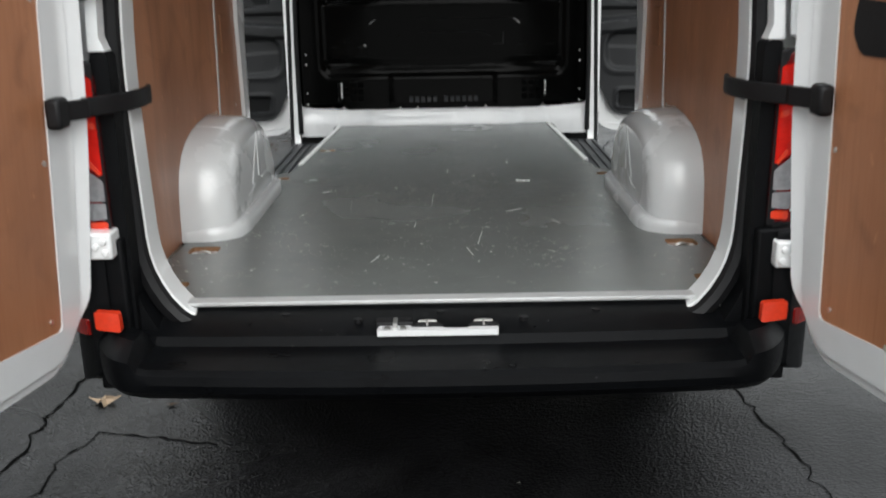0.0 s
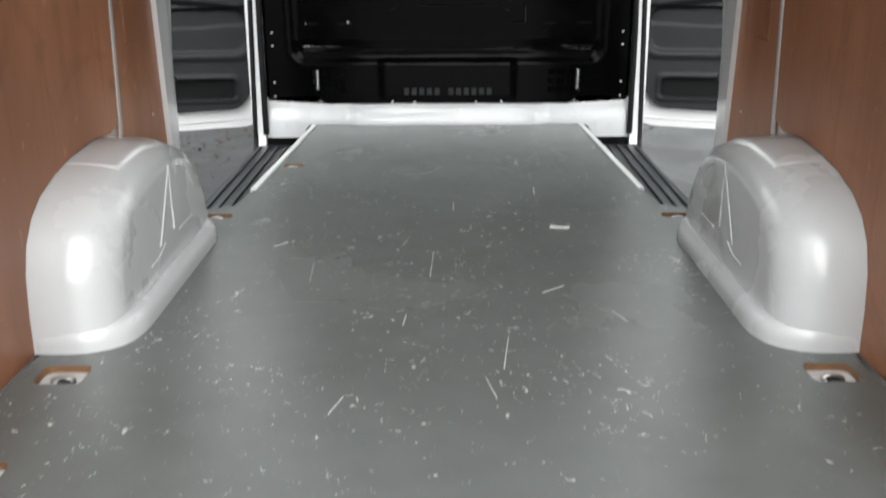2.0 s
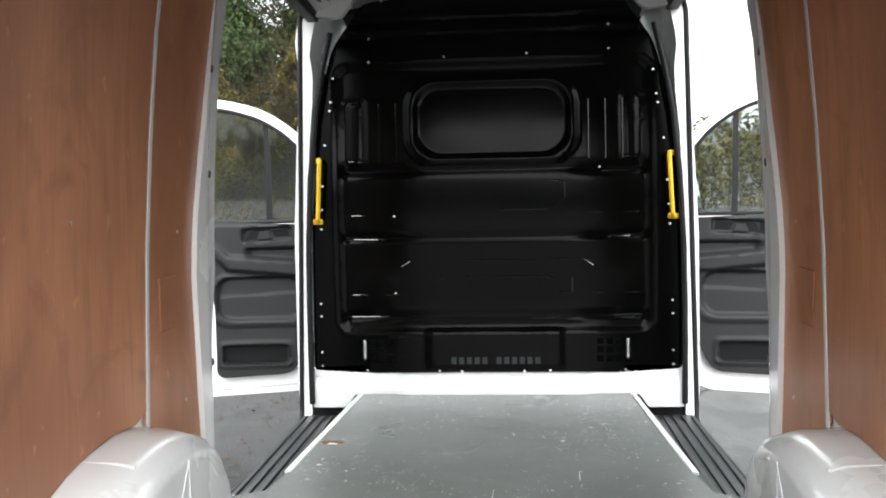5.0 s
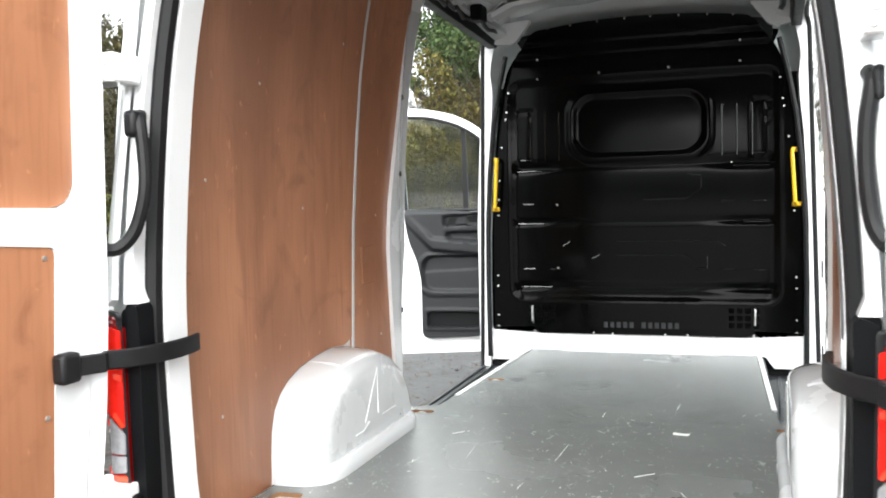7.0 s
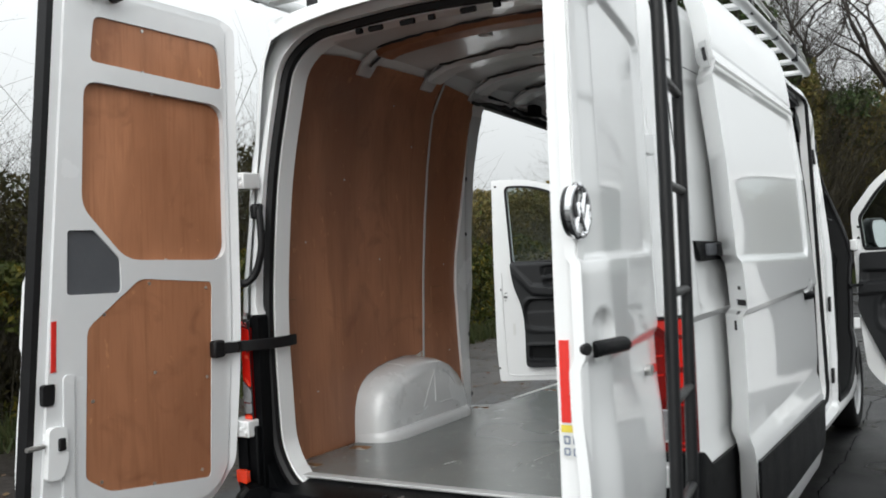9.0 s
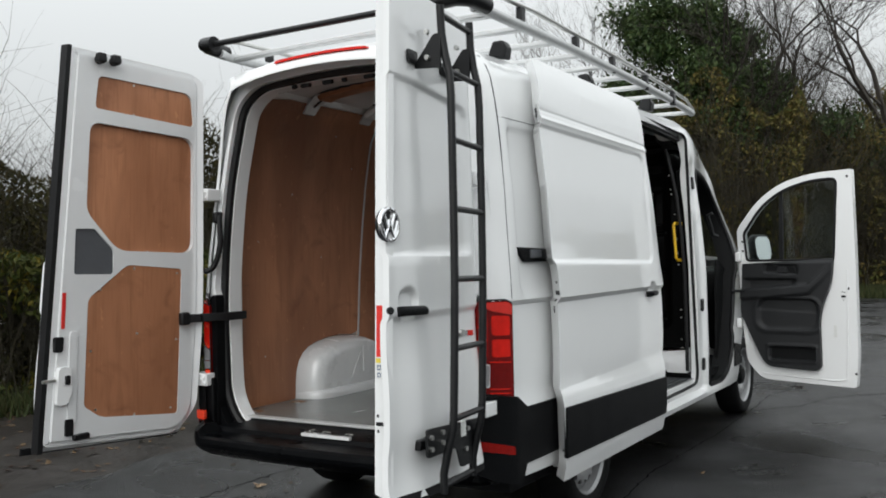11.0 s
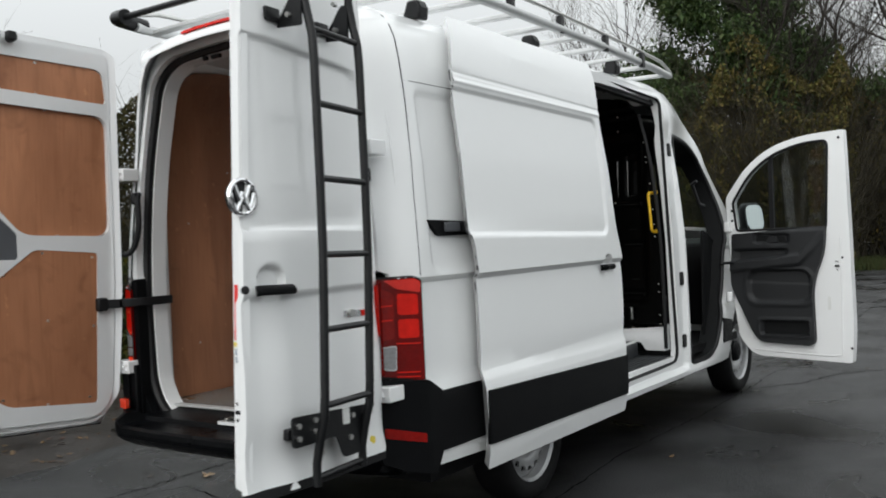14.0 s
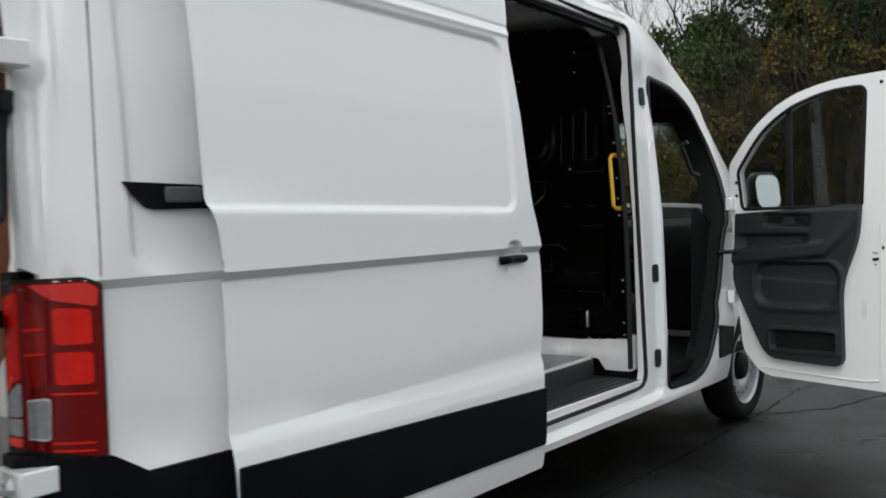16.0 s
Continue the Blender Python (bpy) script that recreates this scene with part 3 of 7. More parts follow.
def fallen_leaves(name, box_, n, seed, size=(0.02, 0.045)):
    rnd = random.Random(seed)
    bm = bmesh.new()
    x0, x1, y0, y1 = box_
    for _ in range(n):
        x, y, a, s = rnd.uniform(x0, x1), rnd.uniform(y0, y1), rnd.uniform(0, 6.28), rnd.uniform(*size)
        m = Matrix.Translation((x, y, 0.006 if x > -2.5 else -0.012)) @ Euler((rnd.uniform(-0.3, 0.3), rnd.uniform(-0.3, 0.3), a)).to_matrix().to_4x4()
        v = [bm.verts.new(m @ Vector(p)) for p in ((-s, 0, 0.004), (-s * 0.3, -s * 0.55, 0), (s, 0, 0.006), (-s * 0.3, s * 0.55, 0))]
        bm.faces.new(v)
    return tagged(part(name, bm, LITTER), "scattered brown and yellow fallen leaves on the ground", "fallen leaves", kind="stuff")


fallen_leaves("leaf_litter", (-9, -2.5, -3, 26), 5000, 1)
fallen_leaves("leaf_litter", (-2.5, 4, -3, 14), 130, 2, (0.015, 0.03))
fallen_leaves("leaf_litter", (-2.6, -1.5, 3.4, 7.5), 420, 8, (0.010, 0.026))
for i, (lx, ly, lr) in enumerate([(-1.227, 0.647, 0.4), (1.05, 6.44, 1.2)]):
    lb = bmesh.new()
    reach = [(0.058 if k % 2 == 0 else 0.030) * random.Random(10 * i + k).uniform(0.65, 1.15) for k in range(14)]
    tips = [(math.cos(a) * r, 0.8 * math.sin(a) * r) for r, a in zip(reach, [2 * math.pi * j / 14 + lr for j in range(14)])]
    mid = lb.verts.new((lx, ly, 0.018))
    ring = [lb.verts.new((lx + p[0], ly + p[1], 0.006 + 0.02 * (k % 3 == 0))) for k, p in enumerate(tips)]
    for a, b in zip(ring, ring[1:] + ring[:1]):
        lb.faces.new((mid, a, b))
    tagged(part("fallen_leaf", lb, material("pale_dead_leaf", (0.45, 0.33, 0.22) if i == 0 else (0.03, 0.02, 0.015), 0.7, 0, 0.2, 40)), "curled dead leaf lying on the tarmac", "leaf")

# ---- the van ----
VAN = thing("van", "white high-roof panel van with all its doors open", "van")
SIDE_Z = (0.28, 0.34, 0.42, 0.50, 0.72, 0.77, 0.815, 0.90, 1.00, 1.244, 1.27, 1.45, 1.80, 2.10, 2.25, 2.36, 2.44, 2.50, 2.53)
SIDE_X = (0.945, 0.965, 0.985, 0.992, 0.996, 0.988, 0.972, 0.977, 0.976, 0.970, 0.990, 0.982, 0.962, 0.930, 0.908, 0.885, 0.848, 0.785, 0.72)
INNER_Z = (0.28, 0.6, 1.4, 1.7, 2.0, 2.25, 2.38, 2.46, 2.53)
INNER_X = (0.90, 0.895, 0.892, 0.88, 0.86, 0.83, 0.80, 0.74, 0.66)


def wide(z):
    return float(np.interp(z, SIDE_Z, SIDE_X))


def inner_wide(z):
    return float(np.interp(z, INNER_Z, INNER_X))


def tail_in(y, z):
    """How far the body draws in towards its rear corners and its nose."""
    t = max(0.0, (0.04 - y) / 0.18)
    f = max(0.0, (y - 3.95) / 1.5)
    g = 0.155 * smooth((y - 3.2) / 1.0) * smooth((z - 1.3) / 0.7)
    k = max(0.0, 0.075 - y)
    up = smooth((z - 1.22) / 0.85)
    return (1 - up) * 0.13 * t * t + up * k * k / (k + 0.03) + 0.30 * f * f + g


def body_x(y, z):
    x = wide(z)
    if y < 1.4:
        x -= 0.014 * inside(y, z, 0.125, 3.0, 1.30, 2.115, 0.05, 0.03)
    # the door apertures lie a door's thickness inside the skin
    slide = inside(y, z, 1.5, 3.36, 0.40, 2.355, 0.05, 0.03) * (0.45 + 0.55 * smooth((y - 2.0) / 0.8)) * (1 - smooth((y - 2.7) / 0.4) * smooth((z - 2.02) / 0.28))
    cab = smooth((y - 3.2) / 0.15) * smooth((4.1 - y) / 0.6) * smooth((2.30 - z) / 0.25) * smooth((z - 0.36) / 0.08)
    inset = max(slide, cab)
    calm = float(np.interp(z, (0.28, 0.45, 0.6, 1.35, 1.8, 2.1, 2.3, 2.44, 2.53), (0.945, 0.985, 0.99, 0.986, 0.962, 0.930, 0.897, 0.848, 0.72)))
    return x + (calm - x) * inset - tail_in(y, z) - max(0.052 * slide, 0.026 * cab)


def wheel_arc(cy, r=0.43, n=14):
    return [(cy + r * math.cos(a), 0.35 + r * math.sin(a)) for a in (math.pi * i / n for i in range(n + 1)) if 0.35 + r * math.sin(a) >= 0.30]


REAR_AXLE, FRONT_AXLE = 1.06, 4.70
FRONT_EDGE = [(3.10, 2.53), (3.32, 2.475), (3.62, 2.385), (3.85, 2.315), (4.03, 2.25), (4.24, 2.155), (4.42, 2.045), (4.56, 1.90), (4.66, 1.74), (4.76, 1.56), (4.86, 1.40)]
OUTLINE = [(-0.10, 0.50), (-0.10, 1.29), (-0.128, 1.31), (-0.120, 1.5), (-0.098, 1.95), (-0.09, 2.3), (-0.08, 2.45), (-0.06, 2.53)] + FRONT_EDGE + [(5.25, 1.18), (5.5, 0.98), (5.58, 0.6), (5.5, 0.32)] + wheel_arc(FRONT_AXLE) + wheel_arc(REAR_AXLE) + [(0.60, 0.40), (0.0, 0.42)]
SLIDE_HOLE = rounded([(1.80, 0.46, 0.06), (3.225, 0.46, 0.09), (3.215, 2.385, 0.05), (2.0, 2.45, 0.05), (1.935, 2.05), (1.905, 1.6), (1.905, 1.3), (1.81, 0.98)], 0.12)
CAB_HOLE = rounded([(3.42, 0.42, 0.06), (3.88, 0.42, 0.18), (4.09, 0.82, 0.3), (4.25, 1.25, 0.2), (4.385, 1.64, 0.10), (4.37, 1.84, 0.10), (4.22, 2.02, 0.12), (3.92, 2.115, 0.2), (3.39, 2.125, 0.06)], 0.1, 6)
for s, side_name in ((1, "right"), (-1, "left")):
    bm = sheet(OUTLINE, [SLIDE_HOLE, CAB_HOLE], lambda u, v, s=s: (s * body_x(u, v), u, v),
               lambda u, v, s=s: (-s * (0.02 if u < 0.03 else max(0.01 if u < 2.6 else 0.06, body_x(u, v) - (inner_wide(v) - tail_in(u, v)))), 0.0, 0.0),
               steps(-0.2, 0.2, 0.03) + [0.105, 0.115, 0.125, 0.135, 0.145] + steps(0.2, 1.45, 0.14) + [1.48, 1.5, 1.52] + steps(2.9, 4.7, 0.03) + steps(4.5, 5.58, 0.15),
               [z for z in SIDE_Z[1:-1]] + steps(1.27, 1.44, 0.06) + [0.95, 1.05, 1.1, 1.15, 1.2, 1.225, 1.257] + [1.465, 1.48, 1.495] + steps(1.5, 2.06, 0.1) + [2.085, 2.115, 2.13, 2.15, 2.17, 2.185, 2.2, 2.215, 2.455, 2.47, 2.485, 0.37, 0.385, 0.40])
    part("body_side", bm, PAINT, VAN, "white pressed steel body side")
    # raised rubber seals round both openings
    seal = bmesh.new()
    tube(seal, [(s * (body_x(u, v) - 0.012), u, v) for u, v in SLIDE_HOLE], 0.012, 8, True)
    part("door_seal", seal, RUBBER, VAN)
    part("upper_track", sheet([(1.95, 2.395), (3.20, 2.335), (3.205, 2.385), (1.95, 2.455)], [], lambda u, v, s=s: (s * (inner_wide(v) - tail_in(u, v) + 0.030), u, v), lambda u, v, s=s: (-s * 0.05, 0, 0), steps(1.95, 3.2, 0.15)), RUBBER, VAN, "black upper track of the sliding door", bevel=0.004)
    seal = bmesh.new()
    tube(seal, [(s * (body_x(u, v) - 0.006), u, v) for u, v in CAB_HOLE], 0.018, 8, True)
    part("door_seal", seal, RUBBER, VAN)
    # dark trim that lines the cab doorway behind its seal
    inner_loop, outer_loop = grown(CAB_HOLE, -0.008), grown(CAB_HOLE, 0.006)
    lining = [[(s * (body_x(u, v) - d), u, v) for u, v in loop] for loop, d in ((inner_loop, 0.018), (inner_loop, 0.15), (outer_loop, 0.15), (outer_loop, 0.018))]
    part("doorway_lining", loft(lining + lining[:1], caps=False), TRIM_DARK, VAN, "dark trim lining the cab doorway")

# roof skin, windscreen and bonnet follow the body outline from side to side
def cross(y, z, edge, lift, n=14):
    return [(edge * math.sin(a) / math.sin(1.2), y, z + lift * (math.cos(a) - math.cos(1.2)) / (1 - math.cos(1.2))) for a in (-1.2 + 2.4 * i / n for i in range(n + 1))]


def skin(rows, down):
    top = [cross(*r) for r in rows]
    bm = bmesh.new()
    g = [[bm.verts.new(p) for p in r] for r in top]
    h = [[bm.verts.new((p[0], p[1], p[2] - down)) for p in r] for r in top]
    for k, flip in ((g, False), (h, True)):
        for a, b in zip(k, k[1:]):
            for j in range(len(a) - 1):
                q = (a[j], a[j + 1], b[j + 1], b[j])
                bm.faces.new(tuple(reversed(q)) if flip else q)
    for j in range(len(g[0]) - 1):
        bm.faces.new((g[0][j + 1], g[0][j], h[0][j], h[0][j + 1]))
        bm.faces.new((g[-1][j], g[-1][j + 1], h[-1][j + 1], h[-1][j]))
    for a, b, c, d in zip(g, g[1:], h, h[1:]):
        bm.faces.new((a[0], b[0], d[0], c[0]))
        bm.faces.new((b[-1], a[-1], c[-1], d[-1]))
    return bm


part("roof", skin([(-0.185, 2.44, 0.60, 0.075), (-0.13, 2.50, 0.66, 0.055), (-0.02, 2.53, 0.71, 0.05), (1.0, 2.53, 0.72, 0.055), (3.10, 2.53, body_x(3.1, 2.53), 0.055), (3.32, 2.475, body_x(3.32, 2.475), 0.06), (3.60, 2.391, body_x(3.60, 2.391), 0.065)], 0.025), PAINT, VAN, "white ribbed steel roof", sharp=60)
for rx in (-0.5, -0.3, -0.1, 0.1, 0.3, 0.5):
    rib = bmesh.new()
    tube(rib, [(rx, 0.15, 2.572 - 0.10 * rx * rx), (rx, 3.05, 2.572 - 0.10 * rx * rx)], 0.016, 8)
    part("roof_rib", rib, PAINT, VAN)
part("windscreen", skin([(y, z - 0.004, body_x(y, z) - 0.015, lift) for y, z, lift in [(y, z, 0.07) for y, z in FRONT_EDGE[2:]]], 0.008), WINDSCREEN, VAN, "tinted curved windscreen", sharp=60).visible_shadow = False
part("bonnet", skin([(4.87, 1.385, 0.80, 0.07), (5.25, 1.17, 0.74, 0.08), (5.5, 0.97, 0.68, 0.07), (5.58, 0.6, 0.64, 0.05), (5.5, 0.32, 0.64, 0.04)], 0.03), PAINT, VAN, "short sloping white bonnet and nose", sharp=60)
part("underbody", solid(-0.86, 0.86, 0.2, 5.3, 0.30, 0.44), PLASTIC, VAN, "dark steel underbody")
part("wheel_housing", solid(-0.89, -0.62, 0.64, 1.48, 0.30, 0.60), PLASTIC, VAN)
part("wheel_housing", solid(0.60, 0.68, 0.64, 1.48, 0.30, 0.60), PLASTIC, VAN)

# ---- rear frame ----
OPENING = [(0.67, 0.565, 0.10), (0.772, 0.72, 0.25), (0.788, 1.25, 0.3), (0.764, 1.6, 0.3), (0.730, 1.93, 0.3), (0.632, 2.34, 0.16), (0.50, 2.425, 0.14), (0.0, 2.455, 0.3)]


def mirrored(pts):
    """A closed outline from its right half, given from bottom to top."""
    return list(pts) + [(-p[0], *p[1:]) for p in reversed(pts) if p[0] > 1e-6]


OPEN_LOOP = rounded(mirrored(OPENING), 0.1, 4)
REAR_OUT = rounded(mirrored([(0.83, 0.44, 0.02), (0.852, 1.2, 0.2), (0.80, 1.9, 0.3), (0.70, 2.27, 0.2), (0.60, 2.42, 0.15), (0.46, 2.49, 0.15), (0.0, 2.53, 0.3)]), 0.05, 4)


def split_loop(loop, upper):
    """The part of a loop above or below the cladding's top edge, running from right to left or back."""
    return [p for p in loop if (p[1] > 1.3) == upper]


hole_up = split_loop(grown(OPEN_LOOP, 0.032), True)
out_up = split_loop(REAR_OUT, True)
part("rear_frame", sheet([(0.80, 1.30)] + [(0.842, 1.30)] + out_up + [(-0.842, 1.30), (-0.80, 1.30)] + hole_up[::-1], [], lambda u, v: (u, -0.124 + 0.042 * smooth((v - 1.25) / 0.8), v), lambda u, v: (0, 0.08, 0)), PAINT, VAN, "white rear door frame", bevel=0.012)
for s in (1, -1):
    low = [(0.803, 1.298, 0.01), (0.806, 0.80, 0.1), (0.795, 0.665, 0.1), (0.735, 0.555, 0.06), (0.665, 0.515, 0.03), (0.58, 0.51, 0.01), (0.58, 0.44, 0.01), (0.835, 0.44, 0.01), (0.842, 1.298, 0.01)]
    part("corner_cladding", sheet(rounded(low, 0.01), [], lambda u, v, s=s: (s * u, -0.118, v), lambda u, v: (0, 0.075, 0)), PLASTIC, VAN, "black plastic door surround", bevel=0.008)
part("rear_flange", sheet(grown(OPEN_LOOP, 0.16), [OPEN_LOOP], lambda u, v: (u, -0.04 + 0.03 * smooth((v - 1.2) / 1.4), v), lambda u, v: (0, 0.095, 0)), PAINT, VAN, "white inner flange of the rear opening", bevel=0.004)
seal = bmesh.new()
tube(seal, [(u, -0.055 + 0.03 * smooth((v - 1.2) / 1.4), v) for u, v in grown(OPEN_LOOP, 0.026)], 0.025, 8, True)
part("rear_door_seal", seal, RUBBER, VAN, "black rubber door seal")
for s in (1, -1):
    part("inner_post", sheet(rounded([(0.06, 0.60), (0.14, 0.60), (0.14, 2.30), (0.06, 2.36)], 0.01), [], lambda u, v, s=s: (s * (inner_wide(v) - 0.01), u, v), lambda u, v, s=s: (s * -0.05, -0.03, 0), vs=steps(0.6, 2.36, 0.12)), PRIMER, VAN)
    clad = sheet(rounded([(0.79, 0.46), (0.838, 0.46), (0.838, 1.285), (0.80, 1.30), (0.79, 1.29)], 0.012), [], lambda u, v, s=s: (s * u, -0.140, v), lambda u, v: (0, 0.06, 0), vs=steps(0.46, 1.3, 0.2))
    part("pillar_cladding", clad, PLASTIC, VAN, "black plastic corner cladding", bevel=0.008)
header_x = [0.56 - 0.07 * i for i in range(17)]
header_line = [(x, 2.488 - 0.13 * x * x) for x in header_x] + [(x, 2.446 - 0.16 * x * x) for x in reversed(header_x)]
header = sheet(header_line, [], lambda u, v: (u, -0.02, v + 0.02), lambda u, v: (0, 0.10, -0.01))
part("rear_header", header, PRIMER, VAN, "white roof header above the rear opening", bevel=0.008)
for hx, hw in ((-0.28, 0.012), (-0.2, 0.03), (-0.05, 0.03), (0.06, 0.012), (0.22, 0.03), (0.34, 0.012)):
    part("plug", rod((hx - hw, -0.028, 2.425), (hx + hw, -0.028, 2.425), 0.012, 8), RUBBER, VAN)
# third brake light
part("high_brake_light", sheet(rounded([(-0.31, 2.546), (0.31, 2.546), (0.295, 2.559), (-0.295, 2.559)], 0.005), [], lambda u, v: (u, -0.16, v - 0.02 * (u / 0.4) ** 2), lambda u, v: (0, 0.08, 0), us=steps(-0.36, 0.36, 0.06)), RED, VAN, "red strip brake light")

# ---- bumper ----
def bumper_x(y):
    t = max(0.0, (0.04 - y) / 0.24)
    return 1.007 - 0.13 * t * t - max(0, -0.2 - y) * 1.0


SEC = [(0.04, 0.594), (-0.015, 0.592), (-0.12, 0.578), (-0.165, 0.568), (-0.185, 0.548), (-0.215, 0.543), (-0.255, 0.544), (-0.30, 0.546), (-0.345, 0.548), (-0.362, 0.538), (-0.366, 0.515), (-0.358, 0.492), (-0.325, 0.465), (-0.25, 0.428), (-0.12, 0.40), (0.04, 0.39)]
sections = []
for i in range(97):
    x = -0.892 + 1.784 * i / 96
    k = abs(x) / 0.892
    pull = 0.045 * k ** 2 + 0.155 * max(0.0, (k - 0.84) / 0.16) ** 2.2
    lift = 0.062 * smooth((k - 0.825) / 0.035)
    sections.append([(x, min(0.05, y + pull * min(1, max(0, -y) / 0.3)), z + (lift * smooth((-0.16 - y) / 0.05) * smooth((z - 0.50) / 0.03) * (0.55 if y < -0.3 else 1.0))) for y, z in SEC])
part("rear_bumper", loft(sections), STEP_PLASTIC, VAN, "black grained plastic rear bumper with a loading step", sharp=28)
for s in (1, -1):
    wrap = rounded([(-0.185, 0.475), (-0.1, 0.43), (0.06, 0.39), (0.12, 0.50), (0.13, 0.752), (0.025, 0.817), (-0.185, 0.835)], 0.015)
    part("bumper_corner", sheet(wrap, [], lambda u, v, s=s: (s * bumper_x(u), u, v), lambda u, v, s=s: (-s * 0.05, 0.004, 0), steps(-0.18, 0.12, 0.02)), PLASTIC, VAN, "black plastic bumper corner")
    part("rear_reflector", sheet(rounded([(-0.175, 0.585), (-0.01, 0.545), (-0.01, 0.585), (-0.175, 0.63)], 0.008), [], lambda u, v, s=s: (s * (bumper_x(u) + 0.006), u, v), lambda u, v, s=s: (-s * 0.02, 0, 0), steps(-0.175, -0.02, 0.03)), RED_MID, VAN, "deep red side reflector")
    part("corner_infill", solid(*sorted((s * 0.80, s * 0.896)), -0.168, -0.11, 0.43, 0.838), PLASTIC, VAN, bevel=0.008)
    part("rear_reflector", sheet(rounded([(0.800, 0.616), (0.868, 0.620), (0.868, 0.668), (0.802, 0.668)], 0.008), [], lambda u, v, s=s: (s * u, -0.238 + 0.3 * max(0, u - 0.83), v), lambda u, v: (0, 0.02, 0)), ORANGE, VAN, "orange-red rear reflector")
    part("side_moulding", sheet(rounded([(0.12, 0.48), (0.62, 0.48), (0.62, 0.745), (0.12, 0.75)], 0.01), [], lambda u, v, s=s: (s * (body_x(u, v) + 0.012), u, v), lambda u, v, s=s: (-s * 0.03, 0, 0), vs=[0.5, 0.6, 0.7]), PLASTIC, VAN, "black plastic side moulding")
    part("wing_moulding", sheet(rounded([(4.06, 0.50), (4.28, 0.50), (4.33, 0.66), (4.06, 0.70)], 0.01), [], lambda u, v, s=s: (s * (body_x(u, v) + 0.010), u, v), lambda u, v, s=s: (-s * 0.03, 0, 0), [4.15, 4.22]), PLASTIC, VAN, "black plastic front wing moulding")
    # wrap-round tail light with its fields
    def lamp_piece(pts, mat, out, name, parent, s=s):
        return part(name, sheet(rounded(pts, 0.012), [], lambda u, v: (s * (0.984 - tail_in(u, v) + out), u, v), lambda u, v: (-s * 0.014, 0.0, 0), steps(-0.2, 0.04, 0.02)), mat, parent)
    lamp = lamp_piece([(-0.150, 0.85), (0.015, 0.815), (0.017, 1.255), (-0.02, 1.272), (-0.146, 1.27)], RED_DEEP, 0.012, "tail_light", VAN)
    lamp["label"] = "wrap-round red tail light with a clear reversing field"
    rim_bm = sheet(rounded([(-0.156, 0.838), (0.024, 0.803), (0.026, 1.262), (-0.02, 1.282), (-0.152, 1.280)], 0.012), [], lambda u, v: (s * (0.984 - tail_in(u, v) + 0.006), u, v), lambda u, v: (-s * 0.014, 0.0, 0), steps(-0.2, 0.04, 0.02))
    part("lamp_gasket", rim_bm, RUBBER, lamp)
    for z0, z1, za, zb in ((1.11, 1.20, 1.112, 1.206), (1.008, 1.09, 1.010, 1.094)):
        lamp_piece([(-0.085, za), (-0.010, z0), (-0.010, z1), (-0.085, zb)], RED, 0.017, "lens", lamp)
    lamp_piece([(-0.125, 1.266), (-0.088, 1.226), (0.004, 1.204), (0.008, 1.252), (-0.02, 1.268)], RED_PALE, 0.0165, "lens", lamp)
    lamp_piece([(-0.143, 1.0), (-0.100, 1.01), (-0.098, 1.205), (-0.138, 1.235)], RED_MID, 0.017, "lens", lamp)
    for z in (1.148, 1.085):
        lamp_piece([(-0.136, z), (-0.104, z + 0.004), (-0.104, z + 0.010), (-0.136, z + 0.008)], RED, 0.020, "light_bar", lamp)
    for z, w in ((0.988, -0.004), (0.862, -0.012), (0.842, -0.012)):
        lamp_piece([(-0.094, z - 0.003), (w, z - 0.008), (w, z - 0.003), (-0.094, z + 0.003)], RED, 0.016, "light_bar", lamp)
    lamp_piece([(-0.1455, 0.877), (-0.0975, 0.867), (-0.0945, 0.980), (-0.1455, 0.972)], ALU_DULL, 0.0165, "lens_frame", lamp)
    lamp_piece([(-0.143, 0.882), (-0.10, 0.872), (-0.097, 0.975), (-0.143, 0.968)], CLEAR, 0.018, "clear_lens", lamp)

    def rear_field(name, pts, mat, out):
        part(name, sheet(rounded(pts, 0.006), [], lambda u, v: (s * u, -0.152 - out + 0.35 * max(0, u - 0.862), v), lambda u, v: (0, 0.045, 0), [0.862, 0.872]), mat, lamp)
    rear_field("lamp_edge", [(0.826, 0.855), (0.882, 0.85), (0.882, 1.26), (0.828, 1.245)], RED_DEEP, 0.0)
    rear_field("lens", [(0.831, 1.0), (0.879, 1.03), (0.879, 1.25), (0.832, 1.238)], RED, 0.004)
    rear_field("dark_cell", [(0.833, 1.145), (0.853, 1.15), (0.853, 1.195), (0.833, 1.19)], RED_DEEP, 0.007)
    rear_field("bright_cell", [(0.833, 1.115), (0.856, 1.12), (0.856, 1.135), (0.833, 1.13)], ORANGE, 0.007)
    rear_field("bright_cell", [(0.832, 1.005), (0.838, 1.0), (0.862, 1.03), (0.858, 1.04)], ORANGE, 0.008)
    rear_field("clear_lens", [(0.831, 0.935), (0.879, 0.935), (0.879, 1.022), (0.831, 0.985)], CLEAR, 0.005)
    rear_field("clear_lens", [(0.831, 0.89), (0.879, 0.885), (0.879, 0.93), (0.831, 0.93)], CLEAR, 0.005)
    rear_field("bright_cell", [(0.831, 0.862), (0.876, 0.858), (0.876, 0.88), (0.831, 0.882)], ORANGE, 0.004)

